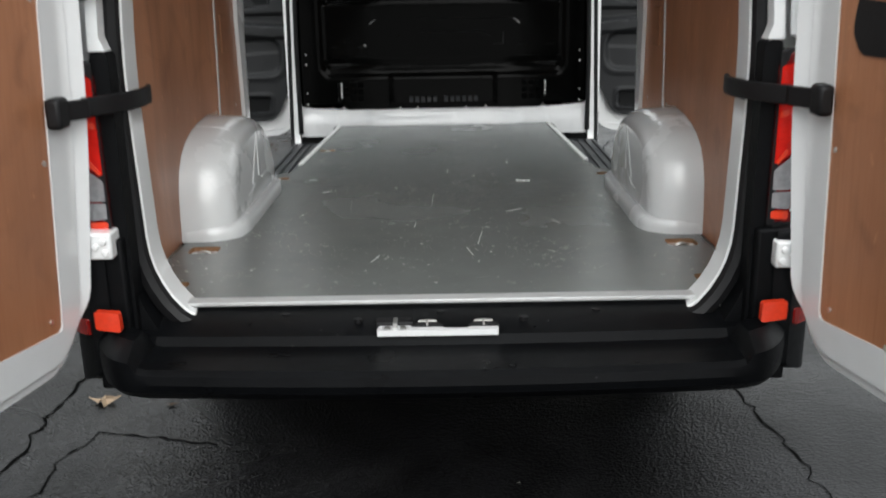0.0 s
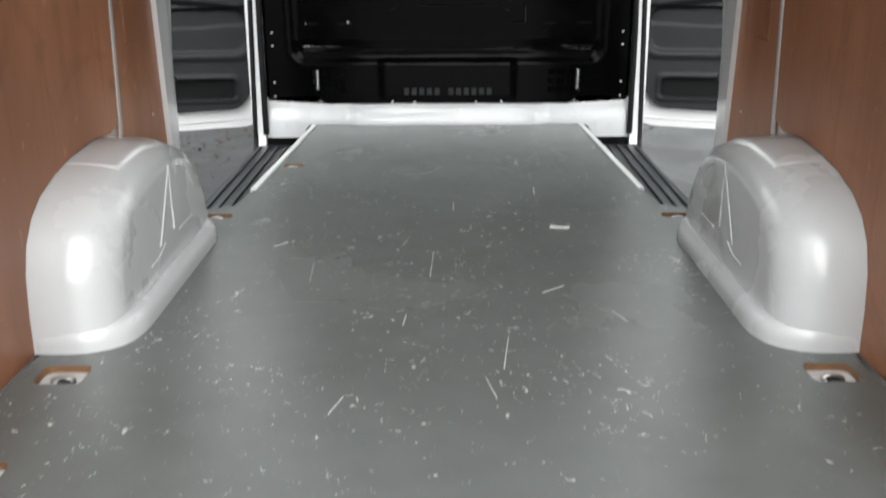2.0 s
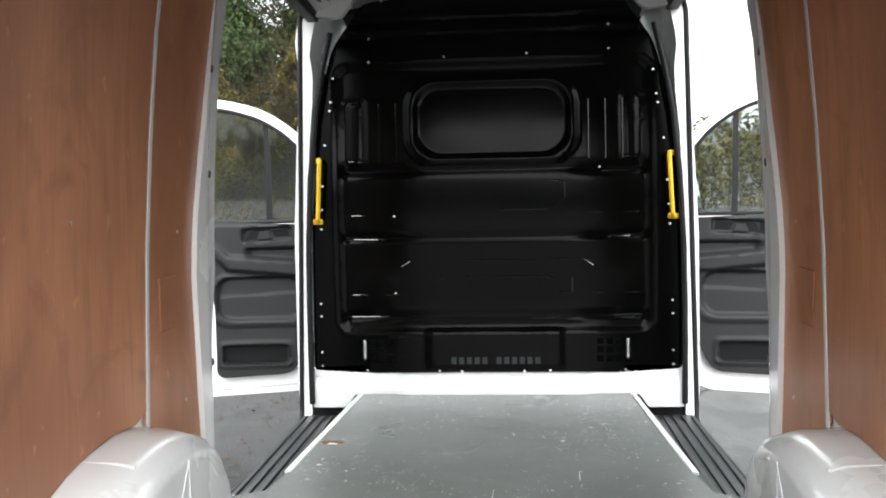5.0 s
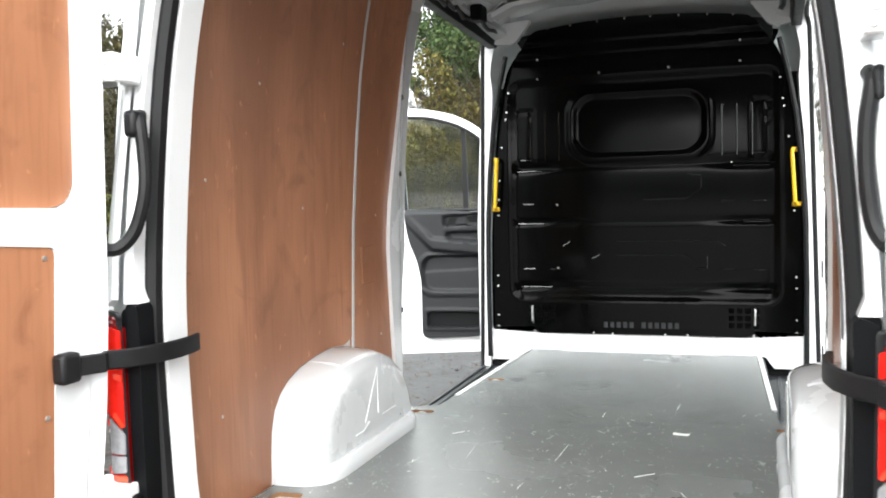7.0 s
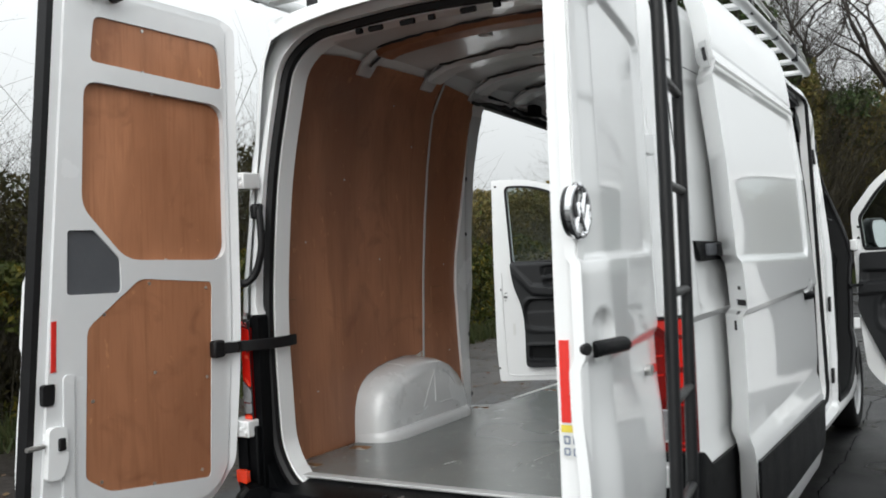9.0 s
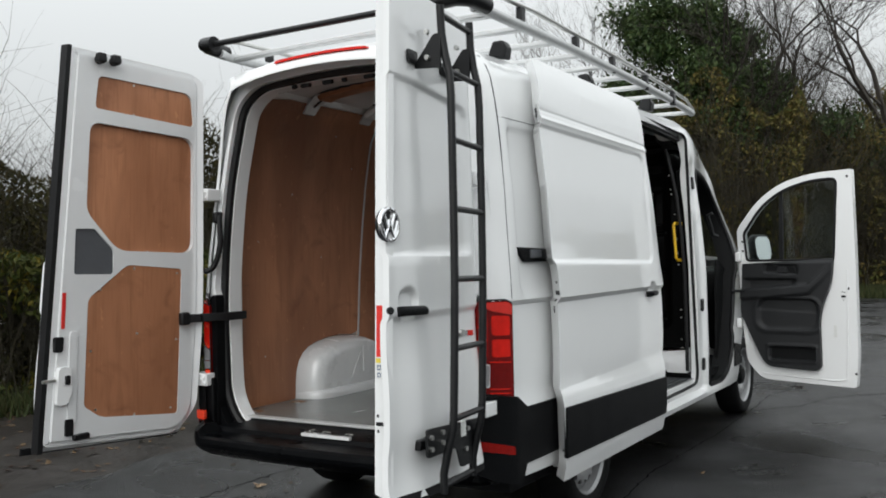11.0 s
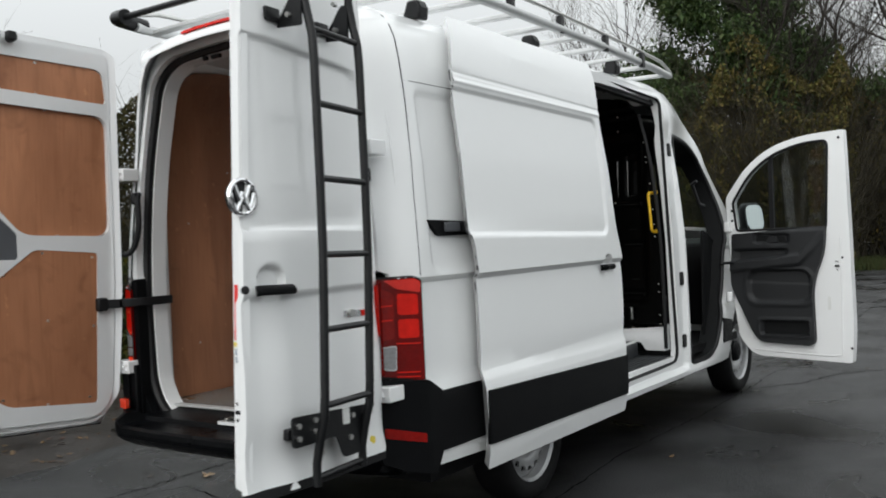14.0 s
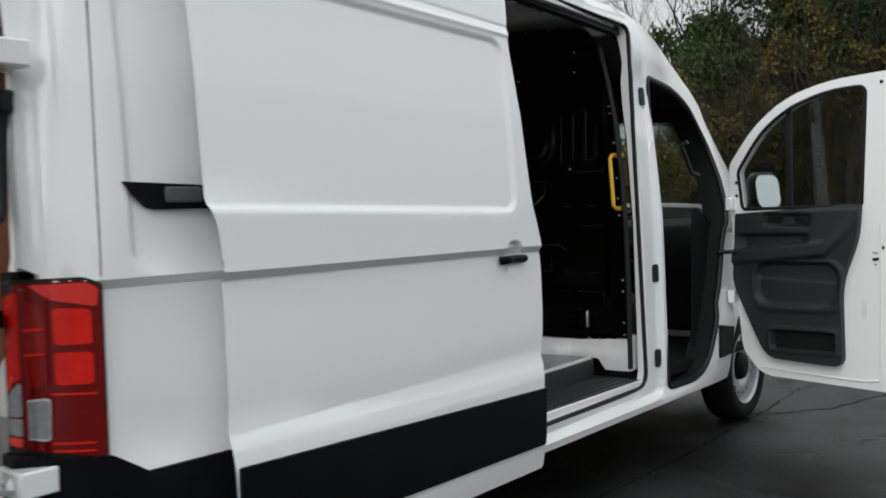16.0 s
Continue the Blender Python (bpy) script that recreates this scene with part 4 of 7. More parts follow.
# lock striker on the threshold
lock_line = [(-0.165, -0.174), (0.150, -0.174), (0.150, -0.150), (0.078, -0.150), (0.066, -0.158), (0.012, -0.158), (0.002, -0.150), (-0.072, -0.150), (-0.078, -0.132), (-0.155, -0.130), (-0.163, -0.15)]
part("threshold_lock", sheet(rounded(lock_line, 0.004), [rect(-0.154, -0.125, -0.166, -0.138, 0.011, 4), rect(-0.112, -0.083, -0.166, -0.138, 0.011, 4)], lambda u, v: (u, v, 0.585), lambda u, v: (0, 0, -0.016)), PRIMER, VAN, "scuffed white lock striker plate on the threshold", bevel=0.0015)
part("lock_recess", solid(-0.170, -0.072, -0.138, -0.098, 0.570, 0.594), RUBBER, VAN, bevel=0.004)
part("lock_pin", solid(-0.124, -0.113, -0.160, -0.115, 0.580, 0.600), STEEL, VAN, bevel=0.002)
for bx in (-0.1395, -0.0975):
    part("bolt", rod((bx, -0.152, 0.575), (bx, -0.152, 0.587), 0.009, 6), STEEL, VAN)
for bx in (-0.035, 0.112):
    part("striker_recess", sheet(rounded([(bx - 0.046, -0.150), (bx + 0.046, -0.150), (bx + 0.02, -0.115), (bx - 0.02, -0.115)], 0.012), [], lambda u, v: (u, v, 0.589), lambda u, v: (0, 0, -0.02)), RUBBER, VAN)
    part("striker", rod((bx, -0.155, 0.593), (bx, -0.130, 0.593), 0.0028, 8), STEEL, VAN)
    arch = [(bx + 0.026 * math.cos(a), -0.124 + 0.016 * math.sin(a)) for a in (math.pi * i / 8 for i in range(9))]
    part("striker_plate", sheet(arch, [], lambda u, v: (u, v, 0.592), lambda u, v: (0, 0, -0.01)), STEEL, VAN, bevel=0.002)
for bx in (-0.42, -0.22, 0.0, 0.22, 0.42):
    by = -0.045 if bx in (-0.42, 0.0, 0.42) else -0.095
    part("clip", rod((bx, by, 0.58), (bx, by, 0.590), 0.012, 10), RUBBER, VAN)

# ---- load floor ----
def floor_outline():
    half = [(0.0, 0.002), (0.70, 0.002), (0.74, 0.03), (0.872, 0.16), (0.872, 0.625), (0.76, 0.632), (0.685, 0.735), (0.68, 1.44), (0.80, 1.50), (0.80, 1.73), (0.70, 1.79), (0.682, 1.975), (0.630, 3.175), (0.46, 3.175), (0.41, 3.15), (0.0, 3.15)]
    return half + [(-x, y) for x, y in reversed(half) if x > 0.0]


def cutout(cx, cy, w, h):
    return rect(cx - w / 2, cx + w / 2, cy - h / 2, cy + h / 2, 0.02, 3)


CUTS = [(-0.79, 0.155, 0.10, 0.085), (0.79, 0.155, 0.10, 0.085), (-0.785, 0.53, 0.10, 0.085), (0.79, 0.535, 0.10, 0.085), (-0.735, 1.66, 0.10, 0.05), (0.735, 1.66, 0.10, 0.05), (-0.60, 2.345, 0.085, 0.05)]
part("load_floor", sheet(floor_outline(), [cutout(*c) for c in CUTS], lambda u, v: (u, v, 0.606), lambda u, v: (0, 0, -0.012)), BOARD, VAN, "scuffed grey phenolic plywood load floor")
part("floor_pan", sheet([(-0.88, 0.01), (0.88, 0.01), (0.88, 1.78), (0.66, 1.8), (0.62, 3.16), (-0.62, 3.16), (-0.66, 1.8), (-0.88, 1.78)], [], lambda u, v: (u, v, 0.590), lambda u, v: (0, 0, -0.14)), PRIMER, VAN, "white pressed steel floor pan")
for cx, cy, w, h in CUTS:
    outer = cutout(cx, cy, w + 0.003, h + 0.003)
    part("cutout_edge", sheet(outer, [cutout(cx, cy, w - 0.003, h - 0.003)], lambda u, v: (u, v, 0.6045), lambda u, v: (0, 0, -0.0145)), PLY_EDGE, VAN, "bare plywood edge of a lashing eye cut-out")
    part("eye_socket", rod((cx + 0.008, cy - 0.006, 0.588), (cx + 0.008, cy - 0.006, 0.5925), 0.019, 14), RUBBER, VAN)
    eye = bmesh.new()
    tube(eye, [(cx + 0.022 * math.cos(a), cy - 0.008, 0.592 + 0.012 * math.sin(a)) for a in (math.pi * i / 8 for i in range(9))], 0.004, 8)
    part("lashing_eye", eye, STEEL, VAN, "steel lashing eye")
# a torn scrap of tape and the longer scratches on the boards
scrap = rounded([(0.315, 1.520), (0.372, 1.512), (0.378, 1.538), (0.352, 1.534), (0.318, 1.548)], 0.004)
part("tape_scrap", sheet(scrap, [], lambda u, v: (u, v, 0.6085), lambda u, v: (0, 0, -0.004)), LABEL_WHITE, VAN, "pale torn scrap of tape on the floor")
rnd = random.Random(31)
for sx, sy, run, turn in ((-0.043, 1.09, 0.21, 0.03), (-0.354, 1.06, 0.15, -0.06), (-0.10, 0.78, 0.06, 0.1), (0.12, 0.55, 0.16, 0.12), (0.10, 0.42, 0.09, -0.2), (0.30, 1.90, 0.10, 0.05), (-0.22, 0.36, 0.07, 0.3), (0.42, 0.80, 0.06, -0.4), (0.02, 1.72, 0.08, 0.02), (0.24, 0.98, 0.05, 1.2), (-0.50, 1.35, 0.04, 0.9)):
    wide_end = rnd.uniform(0.0012, 0.0024)
    mark = [(sx, sy), (sx + wide_end, sy), (sx + turn * run + wide_end * 0.6, sy + run), (sx + turn * run, sy + run)]
    part("scratch", sheet(mark, [], lambda u, v: (u, v, 0.6078), lambda u, v: (0, 0, -0.003)), LABEL_WHITE, VAN)
part("edge_strip", solid(-0.705, 0.712, -0.012, 0.036, 0.600, 0.6115), ALU_DULL, VAN, "worn aluminium edge strip on the floor", bevel=0.003)
for s in (1, -1):
    part("side_strip", sheet([(0.672, 1.975), (0.694, 1.975), (0.638, 3.15), (0.616, 3.15)], [], lambda u, v, s=s: (s * u, v, 0.6115), lambda u, v: (0, 0, -0.03)), LABEL_WHITE, VAN, "white metal edge strip beside the step", bevel=0.002)
    # ribbed step inside the sliding door
    part("step_well", sheet([(0.64, 1.72), (0.90, 1.72), (0.90, 3.2), (0.60, 3.2)], [], lambda u, v, s=s: (s * u, v, 0.50), lambda u, v: (0, 0, -0.06)), TREAD, VAN, "black ribbed step in the side doorway")
    for k in range(5):
        x0 = 0.715 + 0.042 * k
        part("step_rib", solid(*sorted((s * x0, s * (x0 + 0.018))), 1.78, 3.15, 0.50, 0.509), TREAD, VAN, bevel=0.003)
    part("step_riser", sheet([(1.72, 0.48), (3.15, 0.48), (3.15, 0.60), (1.72, 0.60)], [], lambda u, v, s=s: (s * (0.715 - 0.046 * (u - 1.72)), u, v), lambda u, v, s=s: (-s * 0.02, 0, 0)), TREAD, VAN)
    part("sill", solid(*sorted((s * 0.885, s * 0.905)), 1.7, 3.2, 0.40, 0.50), PAINT, VAN, bevel=0.01)

# ---- wheel boxes inside ----
def arch_line(k):
    """Outline of the wheel box in (y, z); k shrinks it towards its rounded inner edge."""
    pts = []
    y0, y1, z0, z1 = 0.624 + 0.10 * k, 1.52 - 0.06 * k, 0.606, 0.972 - 0.075 * k
    shape = [(0.0, 0.0), (0.004, 0.25), (0.015, 0.46), (0.04, 0.63), (0.085, 0.76), (0.15, 0.855), (0.25, 0.93), (0.37, 0.975), (0.52, 1.0), (0.66, 0.97), (0.78, 0.87), (0.88, 0.70), (0.955, 0.45), (0.99, 0.22), (1.0, 0.0)]
    fine = []
    for a, b in zip(shape, shape[1:]):
        fine += [a, ((a[0] + b[0]) / 2, (a[1] + b[1]) / 2)]
    fine.append(shape[-1])
    return [(y0 + (y1 - y0) * a, z0 + (z1 - z0) * b) for a, b in fine]


for s in (1, -1):
    secs = []
    for x, k in ((0.893, 0), (0.83, 0.03), (0.79, 0.09), (0.76, 0.19), (0.735, 0.34), (0.72, 0.55), (0.712, 0.80), (0.710, 1.0)):
        secs.append([(s * x, y, z) for y, z in arch_line(k)])
    box_ob = part("wheel_box", loft(secs), BOX_PAINT, VAN, "glossy off-white pressed steel wheel box, lightly scratched", sharp=70)
    foot = [(0.90, 0.622), (0.775, 0.624), (0.70, 0.665), (0.678, 0.745), (0.676, 1.42), (0.70, 1.49), (0.90, 1.51)]
    foot_line = rounded(foot, 0.04)[::-1]
    rings = [(0.0, 0.0), (0.020, 0.0), (0.034, 0.003), (0.044, 0.008), (0.051, 0.015), (0.055, 0.024), (0.053, 0.031), (0.048, 0.034)]
    part("foot_flange", loft([[(s * u, v, 0.6065 + up) for u, v in grown(foot_line, -inward)] for up, inward in rings]), BOX_PAINT, box_ob, sharp=60)
    for rib_pts in ([(1.0, 0.725), (1.12, 0.90), (1.12, 0.735)], [(0.92, 0.70), (0.98, 0.70), (1.04, 0.72)], [(1.17, 0.72), (1.29, 0.72)], [(1.19, 0.89), (1.27, 0.86), (1.33, 0.80)]):
        rib = bmesh.new()
        tube(rib, [(s * 0.7115, y, z) for y, z in rib_pts], 0.0042, 6)
        part("pressed_rib", rib, BOX_PAINT, box_ob)
    for y in (0.92, 1.12):
        rib = bmesh.new()
        tube(rib, [(s * x, y, arch_line(k)[13][1] + dz) for x, k, dz in ((0.885, 0, -0.002), (0.80, 0.02, -0.003), (0.76, 0.12, -0.004))], 0.006, 6)
        part("pressed_rib", rib, BOX_PAINT, box_ob)

# ---- plywood lining ----
def ply_x(z):
    return inner_wide(z) - 0.012


SEAM = lambda z: 1.288 + 0.078 * (z - 0.95)
for s in (1, -1):
    rear_ply = [(0.085, 0.604), (0.632, 0.604)] + [(y, z + 0.004) for y, z in arch_line(0)[1:19]] + [(SEAM(1.0), 0.985), (SEAM(2.46), 2.46), (0.45, 2.465), (0.28, 2.45), (0.17, 2.37), (0.11, 2.2)]
    part("plywood_panel", sheet(rear_ply, [], lambda u, v, s=s: (s * ply_x(v), u, v), lambda u, v, s=s: (s * 0.009, 0, 0), vs=steps(0.61, 2.38, 0.1) + [2.38, 2.42]), PLY, VAN, "varnished reddish plywood wall lining", sharp=50)
    front_ply = [(SEAM(0.8) + 0.012, 0.95), (1.44, 0.85), (1.49, 0.73), (1.52, 0.606), (1.74, 0.606), (1.69, 0.95), (1.668, 1.3), (1.69, 1.5), (1.75, 1.75), (1.80, 2.0), (1.84, 2.34), (1.82, 2.42), (SEAM(2.45) + 0.012, 2.455)]
    part("plywood_panel", sheet(front_ply, [], lambda u, v, s=s: (s * ply_x(v), u, v), lambda u, v, s=s: (s * 0.009, 0, 0), vs=steps(0.61, 2.38, 0.1) + [2.38, 2.42]), PLY, VAN, "varnished reddish plywood wall lining", sharp=50)
    part("joint_strip", sheet([(SEAM(0.93) - 0.004, 0.93), (SEAM(0.93) + 0.013, 0.93), (SEAM(2.455) + 0.013, 2.455), (SEAM(2.455) - 0.004, 2.455)], [], lambda u, v, s=s: (s * (ply_x(v) - 0.003), u, v), lambda u, v, s=s: (s * 0.005, 0, 0), vs=steps(0.93, 2.39, 0.1)), ALU_DULL, VAN, "grey joint strip in the plywood lining")
    for u0, u1, v0, v1 in ((1.40, 1.525, 1.18, 1.325), (0.10, 0.215, 1.185, 1.34)):
        part("cover_joint", sheet(rect(u0 - 0.003, u1 + 0.003, v0 - 0.003, v1 + 0.003, 0.006, 2), [], lambda u, v, s=s: (s * (ply_x(v) - 0.0015), u, v), lambda u, v, s=s: (s * 0.003, 0, 0)), PLY_EDGE, VAN)
        part("access_cover", sheet(rect(u0, u1, v0, v1, 0.006, 2), [], lambda u, v, s=s: (s * (ply_x(v) - 0.004), u, v), lambda u, v, s=s: (s * 0.004, 0, 0)), PLY, VAN, "small plywood access cover", bevel=0.001)
    for sy, sz in ((0.3, 1.6), (0.9, 1.5), (0.6, 1.9), (1.2, 2.1), (1.55, 1.45), (1.58, 0.95), (0.35, 0.9), (1.0, 2.3)):
        part("screw", rod((s * (ply_x(sz) - 0.002), sy, sz), (s * ply_x(sz), sy, sz), 0.005, 8), STEEL, VAN)
    # painted jamb between the lining and the side doorway
    jamb = [(1.72, 0.56), (1.795, 0.48), (1.80, 0.95), (1.85, 1.12), (1.895, 1.3), (1.90, 1.6), (1.925, 2.0), (1.975, 2.33), (1.83, 2.33), (1.795, 2.0), (1.745, 1.75), (1.685, 1.5), (1.663, 1.3), (1.685, 0.95)]
    part("door_jamb", sheet(jamb, [], lambda u, v, s=s: (s * (inner_wide(v) - 0.028 + 0.02 * smooth((u - 1.77) / 0.08)), u, v), lambda u, v, s=s: (s * 0.04, 0, 0), [1.70, 1.75, 1.78, 1.81, 1.835, 1.87], steps(0.5, 2.33, 0.1)), PRIMER, VAN, "white painted side door jamb", sharp=40)
    for jz in (0.66, 1.02, 1.62, 1.95):
        part("jamb_plug", rod((s * (inner_wide(jz) - 0.026), 1.80, jz), (s * (inner_wide(jz) - 0.0), 1.80, jz), 0.012, 10), RUBBER, VAN)

# ---- bulkhead ----
BULK_OUT = rounded(mirrored([(0.60, 0.70, 0.01), (0.852, 0.715, 0.02), (0.850, 1.2, 0.2), (0.818, 1.72, 0.3), (0.782, 2.05, 0.2), (0.735, 2.22, 0.06), (0.66, 2.325, 0.05), (0.59, 2.42, 0.04), (0.30, 2.455, 0.3), (0.0, 2.465, 0.2)]), 0.03, 4)
VENTS = [rect(-0.205 + 0.036 * k + (0.03 if k > 4 else 0), -0.181 + 0.036 * k + (0.03 if k > 4 else 0), 0.738, 0.772) for k in range(11)]
for gx in (-0.635, 0.47):
    VENTS += [rect(gx + 0.042 * i, gx + 0.03 + 0.042 * i, 0.75 + 0.04 * j, 0.778 + 0.04 * j) for i in range(4) for j in range(3)]


def groove(d, w):
    """A rounded groove or ridge profile by distance."""
    return math.exp(-(d / w) ** 2)


RIDGES = [((cx, 1.685), (cx, 1.955)) for cx in (-0.603, -0.525, -0.445, 0.440, 0.517, 0.595)] + [((-0.43, 1.198), (-0.39, 1.222)), ((-0.13, 1.223), (0.414, 1.223)), ((0.414, 1.223), (0.457, 1.193)), ((-0.265, 1.125), (-0.225, 1.147)), ((-0.13, 1.147), (0.243, 1.147)), ((0.243, 1.147), (0.286, 1.121)), ((0.36, 1.14), (0.36, 1.072)), ((0.36, 1.072), (0.30, 1.072)),
          ((0.02, 1.455), (0.26, 1.455)), ((0.26, 1.455), (0.33, 1.51)), ((0.33, 1.51), (0.33, 1.58)), ((0.33, 1.58), (0.26, 1.59)), ((-0.66, 1.438), (-0.595, 1.438)), ((0.435, 1.437), (0.50, 1.437)), ((0.60, 1.437), (0.665, 1.437)),
          ((-0.66, 1.067), (-0.595, 1.067)), ((-0.505, 1.067), (-0.44, 1.067)), ((0.445, 1.067), (0.50, 1.067)), ((0.60, 1.067), (0.665, 1.067)), ((-0.69, 1.327), (-0.54, 1.325)), ((0.55, 1.325), (0.69, 1.327)), ((-0.67, 0.962), (-0.50, 0.962)), ((0.53, 0.962), (0.67, 0.962)), ((-0.69, 1.625), (-0.55, 1.628)), ((0.50, 1.628), (0.68, 1.625)), ((-0.67, 1.69), (-0.61, 1.69)), ((0.60, 1.69), (0.66, 1.69))]


def bulk_y(x, z):
    y = 3.205 + 0.035 * smooth((z - 1.4) / 1.0)
    y += 0.012 * inside(x, z, -0.72, 0.72, 0.90, 2.13, 0.06, 0.05)
    ring = inside(x, z, -0.395, 0.39, 1.67, 2.07, 0.13, 0.024)
    core = inside(x, z, -0.355, 0.35, 1.71, 2.035, 0.11, 0.018)
    y += -0.008 * ring + 0.009 * core
    for cx in (-0.64, 0.635):
        y += 0.005 * (inside(x, z, cx - 0.045, cx + 0.045, 1.67, 1.975, 0.012, 0.016) - inside(x, z, cx - 0.032, cx + 0.032, 1.685, 1.96, 0.010, 0.014))
    for cz, h in ((1.645, 0.022), (1.335, 0.014), (0.965, 0.018), (2.26, 0.016), (2.33, 0.014)):
        if abs(x) < 0.72:
            y += (0.003 + 0.013 * smooth((abs(x) - 0.30) / 0.35)) * groove(z - cz, h) * smooth((0.71 - abs(x)) / 0.03)
    y -= 0.003 * inside(x, z, -0.31, 0.31, 0.72, 0.90, 0.02, 0.04)
    return y


bulkhead = part("bulkhead", sheet(BULK_OUT, VENTS, lambda u, v: (u, bulk_y(u, v), v), lambda u, v: (0, 0.012, 0), steps(-0.85, 0.85, 0.014), steps(0.70, 2.46, 0.013)), BULKHEAD, VAN, "glossy black pressed steel bulkhead", sharp=80)
for (ax, az), (bx, bz) in RIDGES:
    ridge = bmesh.new()
    tube(ridge, [(ax + (bx - ax) * t, bulk_y(ax + (bx - ax) * t, az + (bz - az) * t) + 0.001, az + (bz - az) * t) for t in (0, 0.25, 0.5, 0.75, 1)], 0.0045, 8)
    part("pressed_ridge", ridge, RIDGE_GLOSS, bulkhead)
bolts = [(s * float(np.interp(z, (0.7, 1.2, 1.72, 2.05), (0.815, 0.812, 0.785, 0.735))), z) for s in (1, -1) for z in (0.735, 0.80, 0.97, 1.03, 1.38, 1.47, 1.58, 1.77, 1.93, 1.97, 2.08)]
bolts += [(-0.565, 2.15), (-0.565, 2.26), (-0.215, 2.165), (0.165, 2.17), (0.535, 2.18), (0.535, 2.29), (-0.26, 0.708), (-0.155, 0.706), (0.135, 0.706), (0.255, 0.708), (-0.60, 0.712), (0.60, 0.712), (-0.46, 1.435), (-0.46, 1.075), (0.49, 1.645)]
bolts += [(x, 2.452 - 0.10 * x * x) for x in (-0.5, -0.37, -0.22, -0.07, 0.07, 0.22, 0.37, 0.5)]
for bx, bz in bolts:
    y = bulk_y(bx, bz)
    part("bolt", rod((bx, y - 0.005, bz), (bx, y + 0.004, bz), 0.0055, 8), STEEL, bulkhead)
# added grey plate stands for the light cab seen through the vent slots
part("vent_light_stand_in", solid(-0.26, 0.28, 3.235, 3.245, 0.725, 0.79), GREY_PATCH, bulkhead, "grey plate added behind the vent slots for the lit cab")
for s in (1, -1):
    grip = bmesh.new()
    tube(grip, [(s * 0.80, 3.20, 1.70), (s * 0.795, 3.155, 1.70), (s * 0.79, 3.14, 1.685), (s * 0.805, 3.14, 1.43), (s * 0.812, 3.155, 1.415), (s * 0.818, 3.20, 1.415)], 0.0105, 10)
    part("grab_handle", grip, YELLOW, bulkhead, "bright yellow grab handle")
    for hz in (1.70, 1.415):
        part("handle_foot", solid(*sorted((s * 0.792, s * 0.840)), 3.188, 3.203, hz - 0.013, hz + 0.013), YELLOW, bulkhead, bevel=0.006)
    part("latch_bar", solid(*sorted((s * 0.60, s * 0.612)), 3.165, 3.19, 0.77, 0.86), STEEL, bulkhead, bevel=0.004)
kick = rounded([(-0.86, 0.54), (-0.70, 0.54), (-0.66, 0.60), (0.66, 0.60), (0.70, 0.54), (0.86, 0.54), (0.86, 0.73), (0.60, 0.735), (0.57, 0.695), (0.26, 0.70), (-0.26, 0.70), (-0.57, 0.695), (-0.60, 0.735), (-0.86, 0.73)], 0.012)
part("bulkhead_foot", sheet(kick, [], lambda u, v: (u, 3.155 + 0.03 * smooth((abs(u) - 0.42) / 0.05) + 0.02 * smooth((v - 0.62) / 0.06), v), lambda u, v: (0, 0.07, 0), steps(-0.86, 0.86, 0.03), [0.62, 0.65, 0.68]), PRIMER, VAN, "white painted foot of the bulkhead", bevel=0.004)
for s in (1, -1):
    trim = bmesh.new()
    tube(trim, [(s * (float(np.interp(z, (0.7, 1.2, 1.72, 2.05, 2.25), (0.862, 0.862, 0.835, 0.788, 0.73)))), 3.17, z) for z in (0.56, 0.75, 1.0, 1.3, 1.6, 1.9, 2.1, 2.28)], 0.014, 8)
    part("edge_seal", trim, RUBBER, VAN)
    for bz in (0.60, 1.06, 2.015):
        part("door_guide", sheet(rect(3.305, 3.355, bz - 0.048, bz + 0.048, 0.018, 4), [], lambda u, v, s=s: (s * (body_x(3.33, v) + 0.014), u, v), lambda u, v, s=s: (-s * 0.05, 0, 0)), RUBBER, VAN, "black rubber door buffer")
    part("roof_gusset", sheet(rounded([(0.685, 2.345), (0.80, 2.345), (0.76, 2.46), (0.58, 2.48)], 0.03), [], lambda u, v, s=s: (s * u, 3.18 - 0.05 * smooth((u - 0.66) / 0.14), v), lambda u, v: (0, 0.05, 0), [0.65, 0.7, 0.75, 0.8]), PRIMER, VAN)

# ---- roof lining ----
def roof_z(x):
    return 2.548 - 0.10 * x * x


